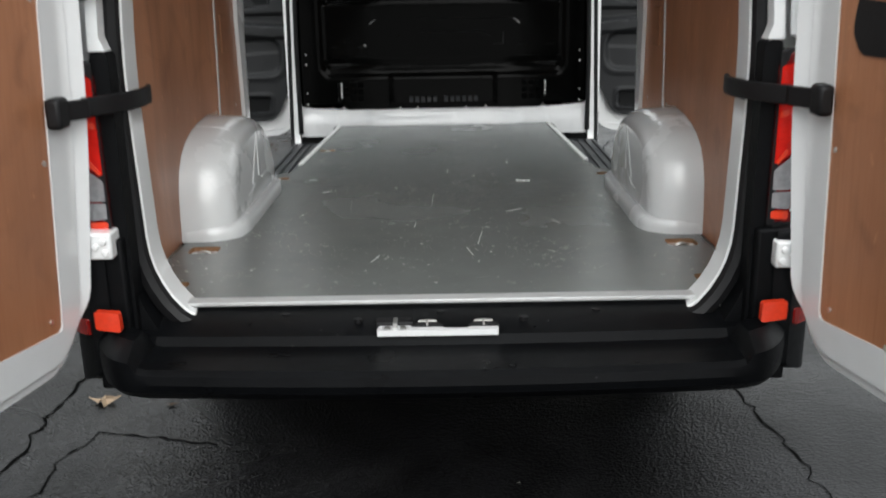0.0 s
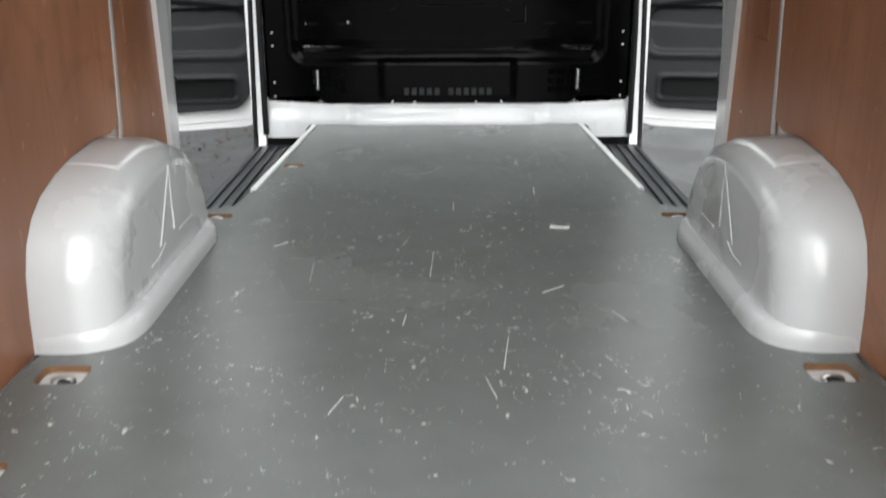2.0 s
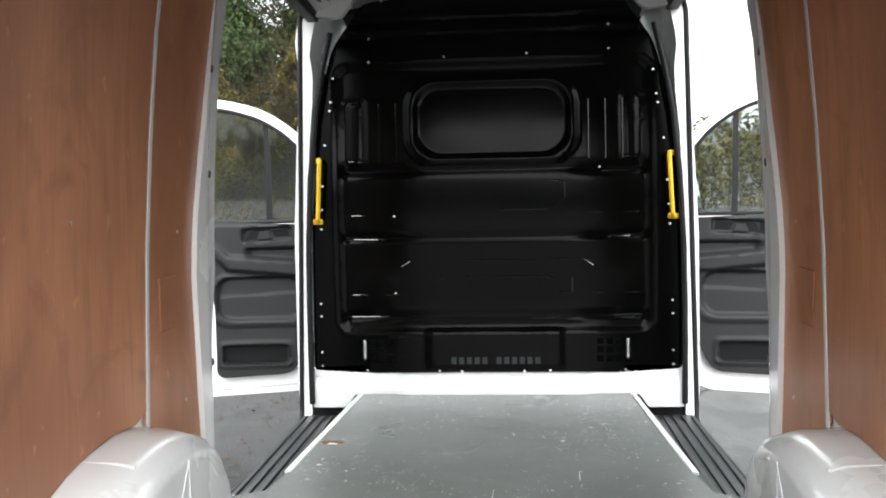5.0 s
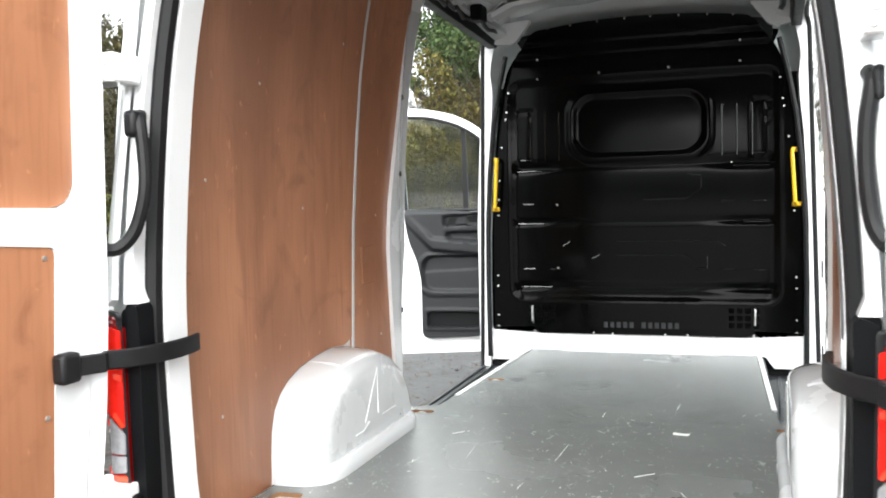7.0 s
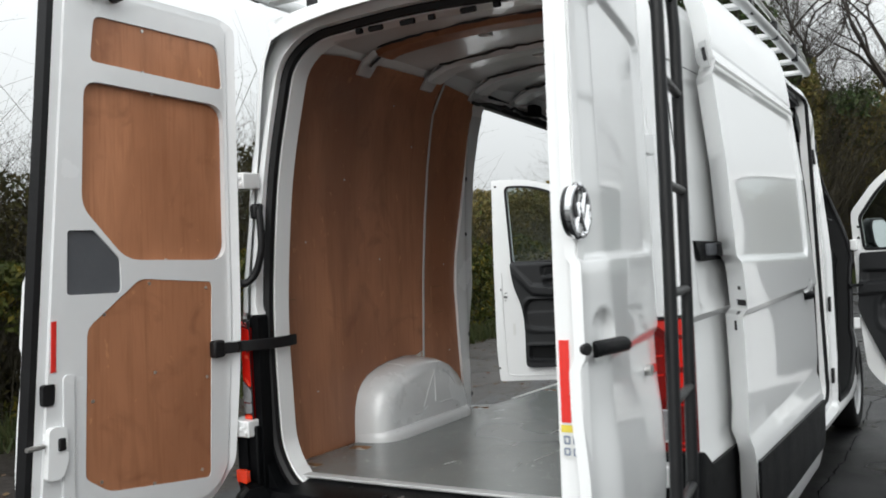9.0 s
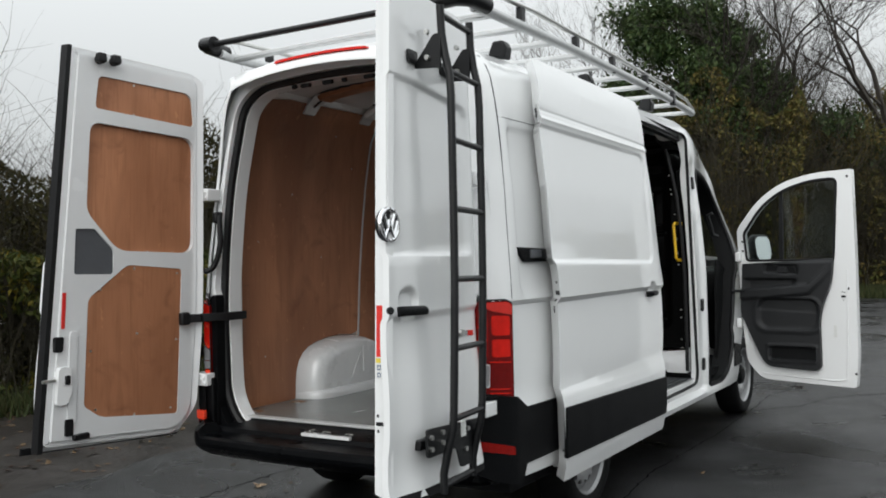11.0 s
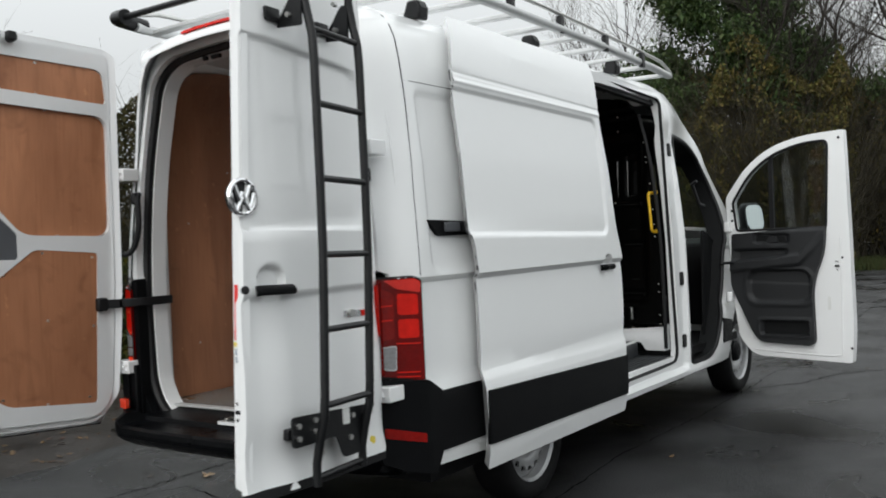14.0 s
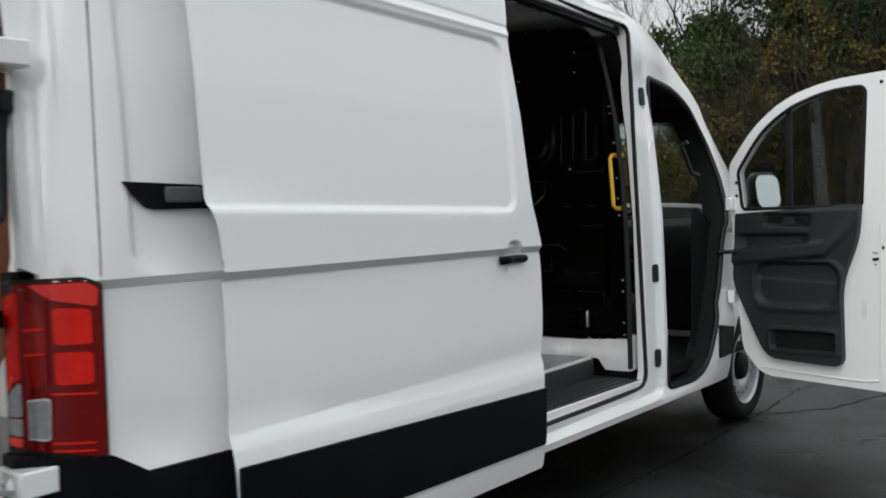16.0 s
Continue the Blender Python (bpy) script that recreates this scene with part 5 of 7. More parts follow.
rows_c = []
for i in range(48):
    y = 0.04 + 3.16 * i / 47
    ripple = 0.004 * math.sin(y * 9.0)
    rows_c.append([(x, y, roof_z(x) + ripple + 0.003 * math.sin(x * 17 + y * 5)) for x in (-0.74 + 1.48 * j / 24 for j in range(25))])
part("roof_lining", loft(rows_c, closed_ring=False, caps=False), PRIMER, VAN, "bare white pressed underside of the roof", sharp=80)
for k, y in enumerate((0.66, 1.25, 1.78, 2.30, 2.84)):
    mat = PLY if k == 0 else PRIMER
    prof = [(y - 0.085, 0.004), (y - 0.06, -0.020), (y + 0.06, -0.020), (y + 0.085, 0.004)]
    half = 0.62 if k == 0 else 0.70
    bow = loft([[(x, py, roof_z(x) - 0.008 + pz - 0.04 * smooth((abs(x) - 0.56) / 0.16)) for py, pz in prof] for x in (-half + 2 * half * j / 24 for j in range(25))])
    part("roof_bow", bow, mat, VAN, "plywood-faced roof bow" if k == 0 else "white pressed steel roof bow", bevel=0.004)
    for s in (1, -1):
        foot = rounded([(y - 0.08, 2.51), (y - 0.055, 2.46), (y - 0.05, 2.405), (y + 0.06, 2.40), (y + 0.065, 2.46), (y + 0.08, 2.51)], 0.01)
        part("bow_bracket", sheet(foot, [], lambda u, v, s=s: (s * (inner_wide(v) - 0.030 - 0.03 * smooth((v - 2.45) / 0.06)), u, v), lambda u, v, s=s: (s * 0.016, 0, 0), vs=[2.42, 2.44, 2.46, 2.48, 2.495]), PRIMER, VAN, "white roof bow bracket", bevel=0.003)
        part("bracket_slot", rod((s * 0.714, y + 0.005, 2.445), (s * 0.655, y + 0.012, 2.485), 0.007, 8), INSULATION, VAN)
    # dark sealer squeezed out along the bows
    rnd = random.Random(k)
    for e in (-0.10, 0.10):
        bead = bmesh.new()
        tube(bead, [(x, y + e + rnd.uniform(-0.012, 0.012), roof_z(x) - 0.004 + rnd.uniform(-0.006, 0.003)) for x in (-0.6 + 1.2 * j / 26 for j in range(27))], rnd.uniform(0.005, 0.009), 6)
        part("sealer_bead", bead, INSULATION, VAN)
    if k in (0, 1, 3):
        part("roof_clip", solid(-0.16, -0.10, y + 0.10, y + 0.14, 2.52, 2.545), LABEL_WHITE, VAN, bevel=0.006)
for s in (1, -1):
    rail = loft([[(s * (x + dx), y, z + dz) for dx, dz in ((-0.055, 0.055), (-0.065, 0.02), (-0.035, 0.0), (0.02, -0.018), (0.05, -0.012), (0.05, 0.055))] for x, y, z in ((0.798, 1.78, 2.400), (0.80, 2.0, 2.408), (0.802, 2.3, 2.410), (0.80, 2.6, 2.405), (0.792, 2.9, 2.392), (0.78, 3.15, 2.380))])
    part("roof_rail", rail, PRIMER, VAN, "white roof side rail")
    wire = bmesh.new()
    rnd = random.Random(7)
    tube(wire, [(s * (0.742 + rnd.uniform(-0.012, 0.012)), 1.75 + 0.07 * j, 2.405 + rnd.uniform(-0.02, 0.015)) for j in range(20)], 0.011, 6)
    part("cable_loom", wire, INSULATION, VAN, "black taped cable loom under the roof rail")
part("roof_latch", solid(-0.72, -0.66, 2.45, 2.56, 2.37, 2.45), PLASTIC, VAN, bevel=0.01)


# ---- rear doors ----
def curve(pts, n=6):
    """A smooth line through the given points."""
    p = [Vector(q) for q in pts]
    p = [p[0] * 2 - p[1]] + p + [p[-1] * 2 - p[-2]]
    out = []
    for a, b, c, d in zip(p, p[1:], p[2:], p[3:]):
        for i in range(n):
            t = i / n
            out.append(0.5 * (2 * b + (c - a) * t + (2 * a - 5 * b + 4 * c - d) * t * t + (3 * b - a - 3 * c + d) * t ** 3))
    return out + [p[-2]]



def door_point(s, y, z, out):
    return (s * (0.9956 - (0.020 if s > 0 else 0.047) * (z - 0.68) - 0.135 * (y + 1.05) + out), y, z)


DOOR_PLY = [
    [(-0.822, 2.44, 0.03), (-0.275, 2.41, 0.05), (-0.255, 2.23, 0.025), (-0.840, 2.275, 0.025)],
    [(-0.865, 2.205, 0.06), (-0.255, 2.165, 0.07), (-0.249, 1.537, 0.07), (-0.705, 1.555, 0.06), (-0.882, 1.755, 0.05)],
    [(-0.650, 1.482, 0.03), (-0.322, 1.452, 0.015), (-0.338, 0.662, 0.02), (-0.79, 0.708, 0.03), (-0.884, 0.775, 0.02), (-0.868, 1.315, 0.03)],
]
GREY_PANEL = [(-0.937, 1.668, 0.01), (-0.835, 1.668, 0.01), (-0.73, 1.560, 0.015), (-0.728, 1.435, 0.02), (-0.943, 1.440, 0.015)]
for s in (-1, 1):
    free_lo, free_hi = (-1.085, -0.955) if s < 0 else (-1.10, -0.965)
    inner_line = rounded([(-0.215, 2.52, 0.07), (free_hi, 2.565, 0.03), (free_lo, 0.60, 0.03), (-0.33, 0.555, 0.12), (-0.225, 0.66, 0.15), (-0.205, 1.2, 0.2)], 0.05)
    holes = [rounded(p, 0.03) for p in DOOR_PLY] + [rounded(GREY_PANEL, 0.01)]
    raised_line = grown(inner_line, -0.030)
    door = part("rear_door", sheet(raised_line, holes, lambda u, v, s=s: door_point(s, u, v, -0.048 * smooth((u + 0.252) / 0.055)), lambda u, v, s=s: (s * 0.022, 0, 0), steps(-1.0, -0.35, 0.15) + steps(-0.32, -0.2, 0.015), steps(0.7, 2.5, 0.2)), PRIMER, VAN, "white rear door, swung wide open, lined with plywood" if s < 0 else "white rear door with a ladder fixed outside, swung wide open", bevel=0.012, segments=3)
    def rim_at(loop, out, s=s):
        return [door_point(s, u, v, out - 0.048 * smooth((u + 0.252) / 0.055)) for u, v in loop]
    narrow = grown(inner_line, -0.034)
    rim = [rim_at(inner_line, 0.014), rim_at(narrow, 0.014), rim_at(narrow, 0.030), rim_at(inner_line, 0.030)]
    part("door_rim", loft(rim + rim[:1], caps=False), PRIMER, door)
    for p, deep in zip(DOOR_PLY, (0.008, 0.022, 0.003)):
        part("door_plywood", sheet(rounded([(q[0], q[1], q[2] + 0.008) for q in p], 0.03), [], lambda u, v, s=s, deep=deep: door_point(s, u, v, deep), lambda u, v, s=s: (s * 0.009, 0, 0)), PLY, door, "varnished plywood door lining")
    part("door_cover", sheet(rounded(GREY_PANEL, 0.01), [], lambda u, v, s=s: door_point(s, u, v, 0.008), lambda u, v, s=s: (s * 0.02, 0, 0)), GREY_PATCH, door, "dark grey door cover", bevel=0.004)
    for sy, sz in ((-0.62, 2.415), (-0.62, 2.26), (-0.57, 2.185), (-0.52, 1.548), (-0.61, 1.462), (-0.35, 1.43), (-0.80, 1.36), (-0.85, 1.05), (-0.35, 1.07), (-0.59, 1.12), (-0.38, 0.70), (-0.60, 0.695), (-0.82, 0.75)):
        deep = 0.008 if sz > 2.23 else 0.022 if sz > 1.52 else 0.003
        a, b = door_point(s, sy, sz, deep - 0.003), door_point(s, sy, sz, deep + 0.006)
        part("screw", rod(a, b, 0.0065, 8), STEEL, door)
    # pressed outer skin
    free = [(-1.128, 0.575, 0.01), (-1.083, 1.3, 0.2), (-1.015, 2.2, 0.2), (-0.99, 2.555, 0.03)] if s > 0 else [(-1.10, 0.575, 0.01), (-1.06, 1.3, 0.2), (-0.99, 2.2, 0.2), (-0.962, 2.58, 0.03)]
    skin_line = rounded(free + [(-0.27, 2.54, 0.12), (-0.225, 2.2, 0.2), (-0.24, 1.3, 0.3), (-0.262, 0.54, 0.06)], 0.04)

    def skin_out(u, v, s=s):
        w = 0.088 - (0.026 * smooth((-0.87 - u) / 0.19) if s > 0 else 0.0)
        w -= 0.013 * inside(u, v + 0.075 * (u + 0.6) * smooth((v - 1.6) / 0.4), -1.3, -0.33, 1.50, 2.158, 0.05, 0.022)
        w -= 0.014 * smooth((1.275 - v) / 0.035) - 0.012 * smooth((1.16 - v) / 0.2)
        w -= 0.010 * smooth((0.83 - v) / 0.10)
        w -= 0.055 * smooth((u + 0.32) / 0.15) ** 2
        w -= 0.026 * inside(u, v, -1.005, -0.885, 1.25, 1.365, 0.05, 0.022)
        w += 0.05 * smooth((0.66 - v) / 0.10) * 0.3
        return w
    part("outer_skin", sheet(skin_line, [], lambda u, v, s=s: door_point(s, u, v, skin_out(u, v)), lambda u, v, s=s: (-s * 0.028, 0, 0), sorted(steps(-1.165, -0.15, 0.03) + steps(-1.035, -0.855, 0.0101)), sorted(steps(0.6, 2.5, 0.05) + steps(1.222, 1.40, 0.0103) + [1.26, 1.275, 1.285, 1.24, 1.49, 1.505, 1.515] + steps(2.09, 2.215, 0.0107))), PAINT, door, "white pressed outer door skin", sharp=40)
    part("lower_seam", sheet([(-1.152, 0.602), (-0.275, 0.562), (-0.275, 0.532), (-1.152, 0.566)], [], lambda u, v, s=s: door_point(s, u, v, skin_out(u, v) + 0.002), lambda u, v, s=s: (-s * 0.01, 0, 0), steps(-1.14, -0.26, 0.1)), RUBBER, door)
    # hinges on the corner post
    for hz in ((0.83, 1.86) if s < 0 else (0.78, 1.845)):
        h0 = door_point(s, -0.20, hz, 0.03)
        hinge_x = float(np.interp(hz, (0.83, 1.86), (0.838, 0.80))) + (0.025 if s > 0 else 0.0)
        hinge = part("hinge", solid(*sorted((s * (hinge_x - 0.025), s * (hinge_x + 0.100))), -0.203, -0.10, hz - 0.034, hz + 0.034), PAINT, door, "white steel hinge", bevel=0.006)
        bar = bmesh.new()
        tube(bar, [(s * (hinge_x + 0.02), -0.17, hz), (s * (hinge_x + 0.06), -0.185, hz), h0], 0.02, 8, flat=1.6)
        part("hinge_arm", bar, PAINT, door)
        for dx, dz in ((-0.006, 0.013), (0.014, 0.0), (-0.010, -0.016)):
            part("bolt", rod((s * (hinge_x + dx), -0.210, hz + dz), (s * (hinge_x + dx), -0.200, hz + dz), 0.009, 10), PAINT, door, bevel=0.003)
    # door check strap
    strap_z = 1.178
    a = Vector(door_point(s, -0.315, strap_z, -0.012))
    b = Vector(door_point(s, -0.27, strap_z, -0.03))
    line = [(a.x, a.y), (b.x, b.y), (door_point(s, -0.235, strap_z, -0.046)[0], -0.235), (s * 0.832, -0.215), (s * 0.795, -0.18), (s * 0.762, -0.11), (s * 0.750, -0.04), (s * 0.752, 0.02), (s * 0.765, 0.07)]
    arm = loft([[(px + s * dx, py, strap_z + dz) for dx, dz in ((-0.007, -0.023), (0.007, -0.023), (0.007, 0.023), (-0.007, 0.023))] for px, py in line])
    part("check_strap", arm, RUBBER, door, "black plastic door check strap", bevel=0.004)
    part("strap_catch", solid(*sorted((a.x - s * 0.025, a.x + s * 0.012)), -0.345, -0.285, strap_z - 0.035, strap_z + 0.035), RUBBER, door, bevel=0.01)
    # cable gaiter
    gaiter = bmesh.new()
    off = 0.055 if s > 0 else 0.0
    gp = curve([(s * (0.785 + off * 0.6), -0.10, 1.755), (s * (0.768 + off), -0.125, 1.735), (s * (0.758 + off), -0.13, 1.66), (s * (0.757 + off), -0.135, 1.57), (s * (0.785 + off * 0.7), -0.145, 1.475), (s * (0.825 + off * 0.4), -0.17, 1.435), (s * 0.853, -0.20, 1.46), (s * 0.86, -0.215, 1.53)])
    tube(gaiter, gp, 0.016, 10)
    part("cable_gaiter", gaiter, RUBBER, door, "black corrugated cable gaiter")
    part("gaiter_end", solid(*sorted((s * (0.765 + off), s * (0.80 + off * 0.8))), -0.15, -0.105, 1.70, 1.765), RUBBER, door, bevel=0.012)
    if s < 0:
        part("centre_seal", sheet([(-0.955, 2.575), (-0.978, 2.575), (-1.112, 0.57), (-1.085, 0.57)], [], lambda u, v, s=s: door_point(s, u, v, 0.016), lambda u, v, s=s: (s * 0.05, 0, 0), vs=steps(0.6, 2.5, 0.2)), RUBBER, door, "black rubber centre seal")
        part("reflective_strip", sheet([(-1.008, 1.175), (-0.99, 1.175), (-0.985, 1.352), (-1.003, 1.352)], [], lambda u, v, s=s: door_point(s, u, v, -0.003), lambda u, v, s=s: (s * 0.01, 0, 0)), TAPE, door, "red reflective tape")
        lock = part("door_lock", sheet(rounded([(-1.04, 0.80), (-0.985, 0.80), (-0.96, 0.86), (-0.965, 0.985), (-1.03, 0.985)], 0.02), [], lambda u, v, s=s: door_point(s, u, v, -0.022), lambda u, v, s=s: (s * 0.04, 0, 0)), PAINT, door, "white lock housing with a steel bolt", bevel=0.008)
        p = Vector(door_point(s, -1.04, 0.925, -0.008))
        part("lock_bolt", rod(p, p + Vector((0, -0.07, 0)), 0.009, 8), STEEL, door)
        part("lock_catch", solid(*sorted((p.x - s * 0.03, p.x + s * 0.01)), -1.00, -0.972, 0.90, 0.945), RUBBER, door, bevel=0.006)
        part("pull_recess", sheet(rounded([(-1.04, 1.06), (-1.0, 1.06), (-0.995, 1.135), (-1.04, 1.135)], 0.012), [], lambda u, v, s=s: door_point(s, u, v, -0.006), lambda u, v, s=s: (s * 0.02, 0, 0)), RUBBER, door)
        part("lock_guide", sheet(rounded([(-0.985, 0.64), (-0.945, 0.64), (-0.945, 0.725), (-0.985, 0.725)], 0.01), [], lambda u, v, s=s: door_point(s, u, v, -0.01), lambda u, v, s=s: (s * 0.03, 0, 0)), RUBBER, door, bevel=0.005)
        part("lower_latch", solid(*sorted((-0.98, -0.955)), -0.95, -0.86, 0.615, 0.645), RUBBER, door, bevel=0.006)
        part("lock_channel", sheet(rounded([(-0.975, 0.70), (-0.93, 0.70), (-0.925, 1.16), (-0.965, 1.16)], 0.02), [], lambda u, v, s=s: door_point(s, u, v, -0.008), lambda u, v, s=s: (s * 0.015, 0, 0)), PRIMER, door, bevel=0.006)
        for hy in (-0.825, -0.745):
            q = Vector(door_point(s, hy, 2.518, 0.0))
            part("top_latch", rod(q, q + Vector((0.05, -0.01, 0)), 0.024, 10), RUBBER, door, bevel=0.004)
            part("latch_hook", solid(q.x + 0.02, q.x + 0.055, hy - 0.035, hy + 0.01, 2.50, 2.545), RUBBER, door, bevel=0.006)
    else:
        part("pull_recess", sheet(rounded([(-0.555, 1.39, 0.01), (-0.40, 1.40, 0.01), (-0.385, 1.33, 0.02), (-0.42, 1.285, 0.02), (-0.53, 1.285, 0.03)], 0.01), [], lambda u, v, s=s: door_point(s, u, v, -0.001), lambda u, v, s=s: (s * 0.003, 0, 0)), RUBBER, door, "black oblong pull recess")
        def edge_at(u, v, out=0.0):
            """The free edge: a narrow flat flange, then a slope out to the skin."""
            flange = -1.10 + 0.0687 * (v - 0.60)
            lip = float(np.interp(v, (0.57, 1.3, 2.2, 2.56), (-1.122, -1.078, -1.010, -0.985)))
            k = max(0.0, min(1.0, (u - 0.012) / 0.036))
            return (door_point(1, -1.10, v, u)[0], flange + (lip - flange) * k - out, v)
        edge = part("door_edge", sheet([(-0.026, 0.61), (0.048, 0.585), (0.048, 2.54), (-0.026, 2.54)], [], edge_at, lambda u, v: (0.004, 0.03, 0), [0.012, 0.024, 0.036], [0.9, 1.3, 1.7, 2.1, 2.4]), PAINT, door)
        part("reflective_strip", sheet([(-0.018, 1.118), (0.007, 1.118), (0.007, 1.310), (-0.018, 1.310)], [], lambda u, v: edge_at(u, v, 0.003), lambda u, v: (0, 0.005, 0)), TAPE, door, "red reflective tape")
        part("warning_label", sheet(rect(-0.019, 0.033, 1.036, 1.112), [], lambda u, v: edge_at(u, v, 0.003), lambda u, v: (0, 0.005, 0), [0.012]), LABEL_WHITE, door, "white warning label with a yellow head")
        part("label_head", sheet(rect(-0.019, 0.033, 1.096, 1.112), [], lambda u, v: edge_at(u, v, 0.005), lambda u, v: (0, 0.005, 0), [0.012]), LABEL_YELLOW, door)
        for lu in (-0.013, 0.010):
            for lv, lh in ((1.068, 0.020), (1.042, 0.018)):
                part("label_print", sheet(rect(lu, lu + 0.016, lv, lv + lh, 0.003, 2), [rect(lu + 0.004, lu + 0.012, lv + 0.004, lv + lh - 0.004)], lambda u, v: edge_at(u, v, 0.005), lambda u, v: (0, 0.005, 0), [0.012]), LABEL_GREY, door)
        # latch slot and holes low on the free edge
        part("latch_slot", sheet(rect(-0.020, 0.020, 0.862, 0.876, 0.004, 2), [], lambda u, v: edge_at(u, v, 0.002), lambda u, v: (0, 0.005, 0), [0.012]), RUBBER, door)
        for eu, ev in ((-0.012, 0.898), (0.024, 0.892), (-0.010, 0.842), (0.030, 0.832), (0.032, 0.815)):
            part("edge_hole", sheet(rect(eu - 0.004, eu + 0.004, ev - 0.006, ev + 0.006, 0.003, 2), [], lambda u, v: edge_at(u, v, 0.002), lambda u, v: (0, 0.005, 0)), RUBBER, door)
        # outside handle, keyhole cap, badge
        hx = lambda y, z, o: Vector(door_point(1, y, z, skin_out(y, z) + o))
        grip = bmesh.new()
        tube(grip, [hx(-1.022, 1.284, 0.002), hx(-1.005, 1.286, 0.020), hx(-0.945, 1.284, 0.036), hx(-0.865, 1.282, 0.020), hx(-0.845, 1.28, 0.002)], 0.017, 10, flat=1.2)
        part("door_handle", grip, PLASTIC, door, "black pull handle")
        c = hx(-1.068, 1.292, -0.006)
        part("buffer", rod(c, c + Vector((0.013, -0.013, 0)), 0.015, 14), RUBBER, door, bevel=0.005)
        c = hx(-0.462, 1.158, 0.0)
        part("key_lock", rod(c, c + Vector((0.02, 0, 0)), 0.016, 12), STEEL, door)
        c = hx(-1.058, 1.612, -0.004)
        disc = bmesh.new()
        tube(disc, [c + Vector((0.016, 0.060 * math.cos(a), 0.060 * math.sin(a))) for a in (2 * math.pi * i / 36 for i in range(36))], 0.009, 8, True)
        badge = part("round_badge", disc, CHROME, door, "round chrome badge")
        part("badge_face", rod(c + Vector((-0.004, 0, 0)), c + Vector((0.010, 0, 0)), 0.060, 32), POWDER, badge)
        for (y0, z0), (y1, z1) in (((-0.038, 0.045), (-0.012, -0.012)), ((-0.012, -0.012), (0.0, 0.018)), ((0.0, 0.018), (0.012, -0.012)), ((0.012, -0.012), (0.038, 0.045)), ((-0.056, 0.014), (-0.030, -0.05)), ((-0.030, -0.05), (0.0, 0.0)), ((0.0, 0.0), (0.030, -0.05)), ((0.030, -0.05), (0.056, 0.014))):
            part("badge_bar", rod(c + Vector((0.016, y0, z0)), c + Vector((0.016, y1, z1)), 0.0085, 6), CHROME, badge)
        for i in range(6):
            y = -0.505 + 0.032 * i
            part("badge_letter_bar", solid(hx(y, 1.155, 0)[0] - 0.002, hx(y, 1.155, 0)[0] + 0.005, y, y + 0.022, 1.146 - 0.002 * i, 1.170 - 0.002 * i), CHROME if i < 4 else RED, door)
        part("round_sticker", rod(hx(-0.36, 0.625, -0.002), hx(-0.36, 0.625, 0.003), 0.018, 16), LABEL_YELLOW, door, "small round yellow sticker")

# ---- ladder on the rear door ----
LADDER = thing("rear_ladder", "black tubular steel ladder fixed to the rear door", "ladder")


def stile_y(k, z):
    lean = 0.045 * smooth((1.6 - z) / 1.1)
    return (-0.802 if k == 0 else -0.492) - lean - 0.02 * smooth((z - 2.2) / 0.3)


def stile_x(k, z):
    return (1.170 if k == 0 else 1.122) - 0.03 * smooth((z - 2.15) / 0.2) - 0.045 * smooth((0.85 - z) / 0.2)


for k in (0, 1):
    st = bmesh.new()
    tube(st, [(stile_x(k, z), stile_y(k, z), z) for z in [0.57, 0.65, 0.75, 0.82, 0.9, 1.1, 1.4, 1.7, 2.0, 2.12, 2.2, 2.28, 2.36, 2.47]], 0.0165, 12)
    part("stile", st, POWDER, LADDER)
for z in (2.435, 2.215, 1.945, 1.675, 1.40, 1.13, 0.86, 0.60):
    part("rung", rod((stile_x(0, z), stile_y(0, z), z), (stile_x(1, z), stile_y(1, z), z - 0.006), 0.0125, 10), POWDER, LADDER)
for k in (0, 1):
    y, back = stile_y(k, 2.3), stile_x(k, 2.0) - 1.185
    part("top_bracket", sheet(rounded([(1.03, 2.235), (1.16, 2.225), (1.165, 2.36), (1.13, 2.36)], 0.012), [], lambda u, v, y=y, back=back: (u - 0.005 + back, y - 0.022, v), lambda u, v: (0, 0.008, 0)), POWDER, LADDER)
    part("top_foot", sheet(rect(y - 0.10, y - 0.012, 2.25, 2.30, 0.01, 3), [], lambda u, v: (door_point(1, u, v, 0.086)[0] + 0.004, u, v), lambda u, v: (0.008, 0, 0)), POWDER, LADDER)
    for bz in (2.27, 2.37):
        part("bolt", rod((1.10 + back, y - 0.036, bz), (1.10 + back, y - 0.02, bz), 0.011, 6), STEEL, LADDER)
def plate_x(y):
    return 1.103 - 0.0926 * (y + 0.83)


foot_plate = rounded([(-0.955, 0.725), (-0.70, 0.72), (-0.66, 0.63), (-0.52, 0.63), (-0.50, 0.74), (-0.44, 0.80), (-0.955, 0.835)], 0.02)
part("foot_plate", sheet(foot_plate, [], lambda u, v: (plate_x(u), u, v), lambda u, v: (0.008, 0, 0)), POWDER, LADDER)
part("foot_spacer", solid(1.00, 1.075, -0.93, -0.50, 0.745, 0.785), POWDER, LADDER, bevel=0.004)
for by, bz in ((-0.925, 0.80), (-0.925, 0.755), (-0.83, 0.805), (-0.83, 0.765), (-0.60, 0.78), (-0.62, 0.70), (-0.80, 0.68), (-0.48, 0.78)):
    part("bolt", rod((plate_x(by) + 0.006, by, bz), (plate_x(by) + 0.018, by, bz), 0.011, 6), STEEL, LADDER)
part("white_tab", solid(1.080, 1.100, -0.66, -0.625, 0.755, 0.815), LABEL_WHITE, LADDER)

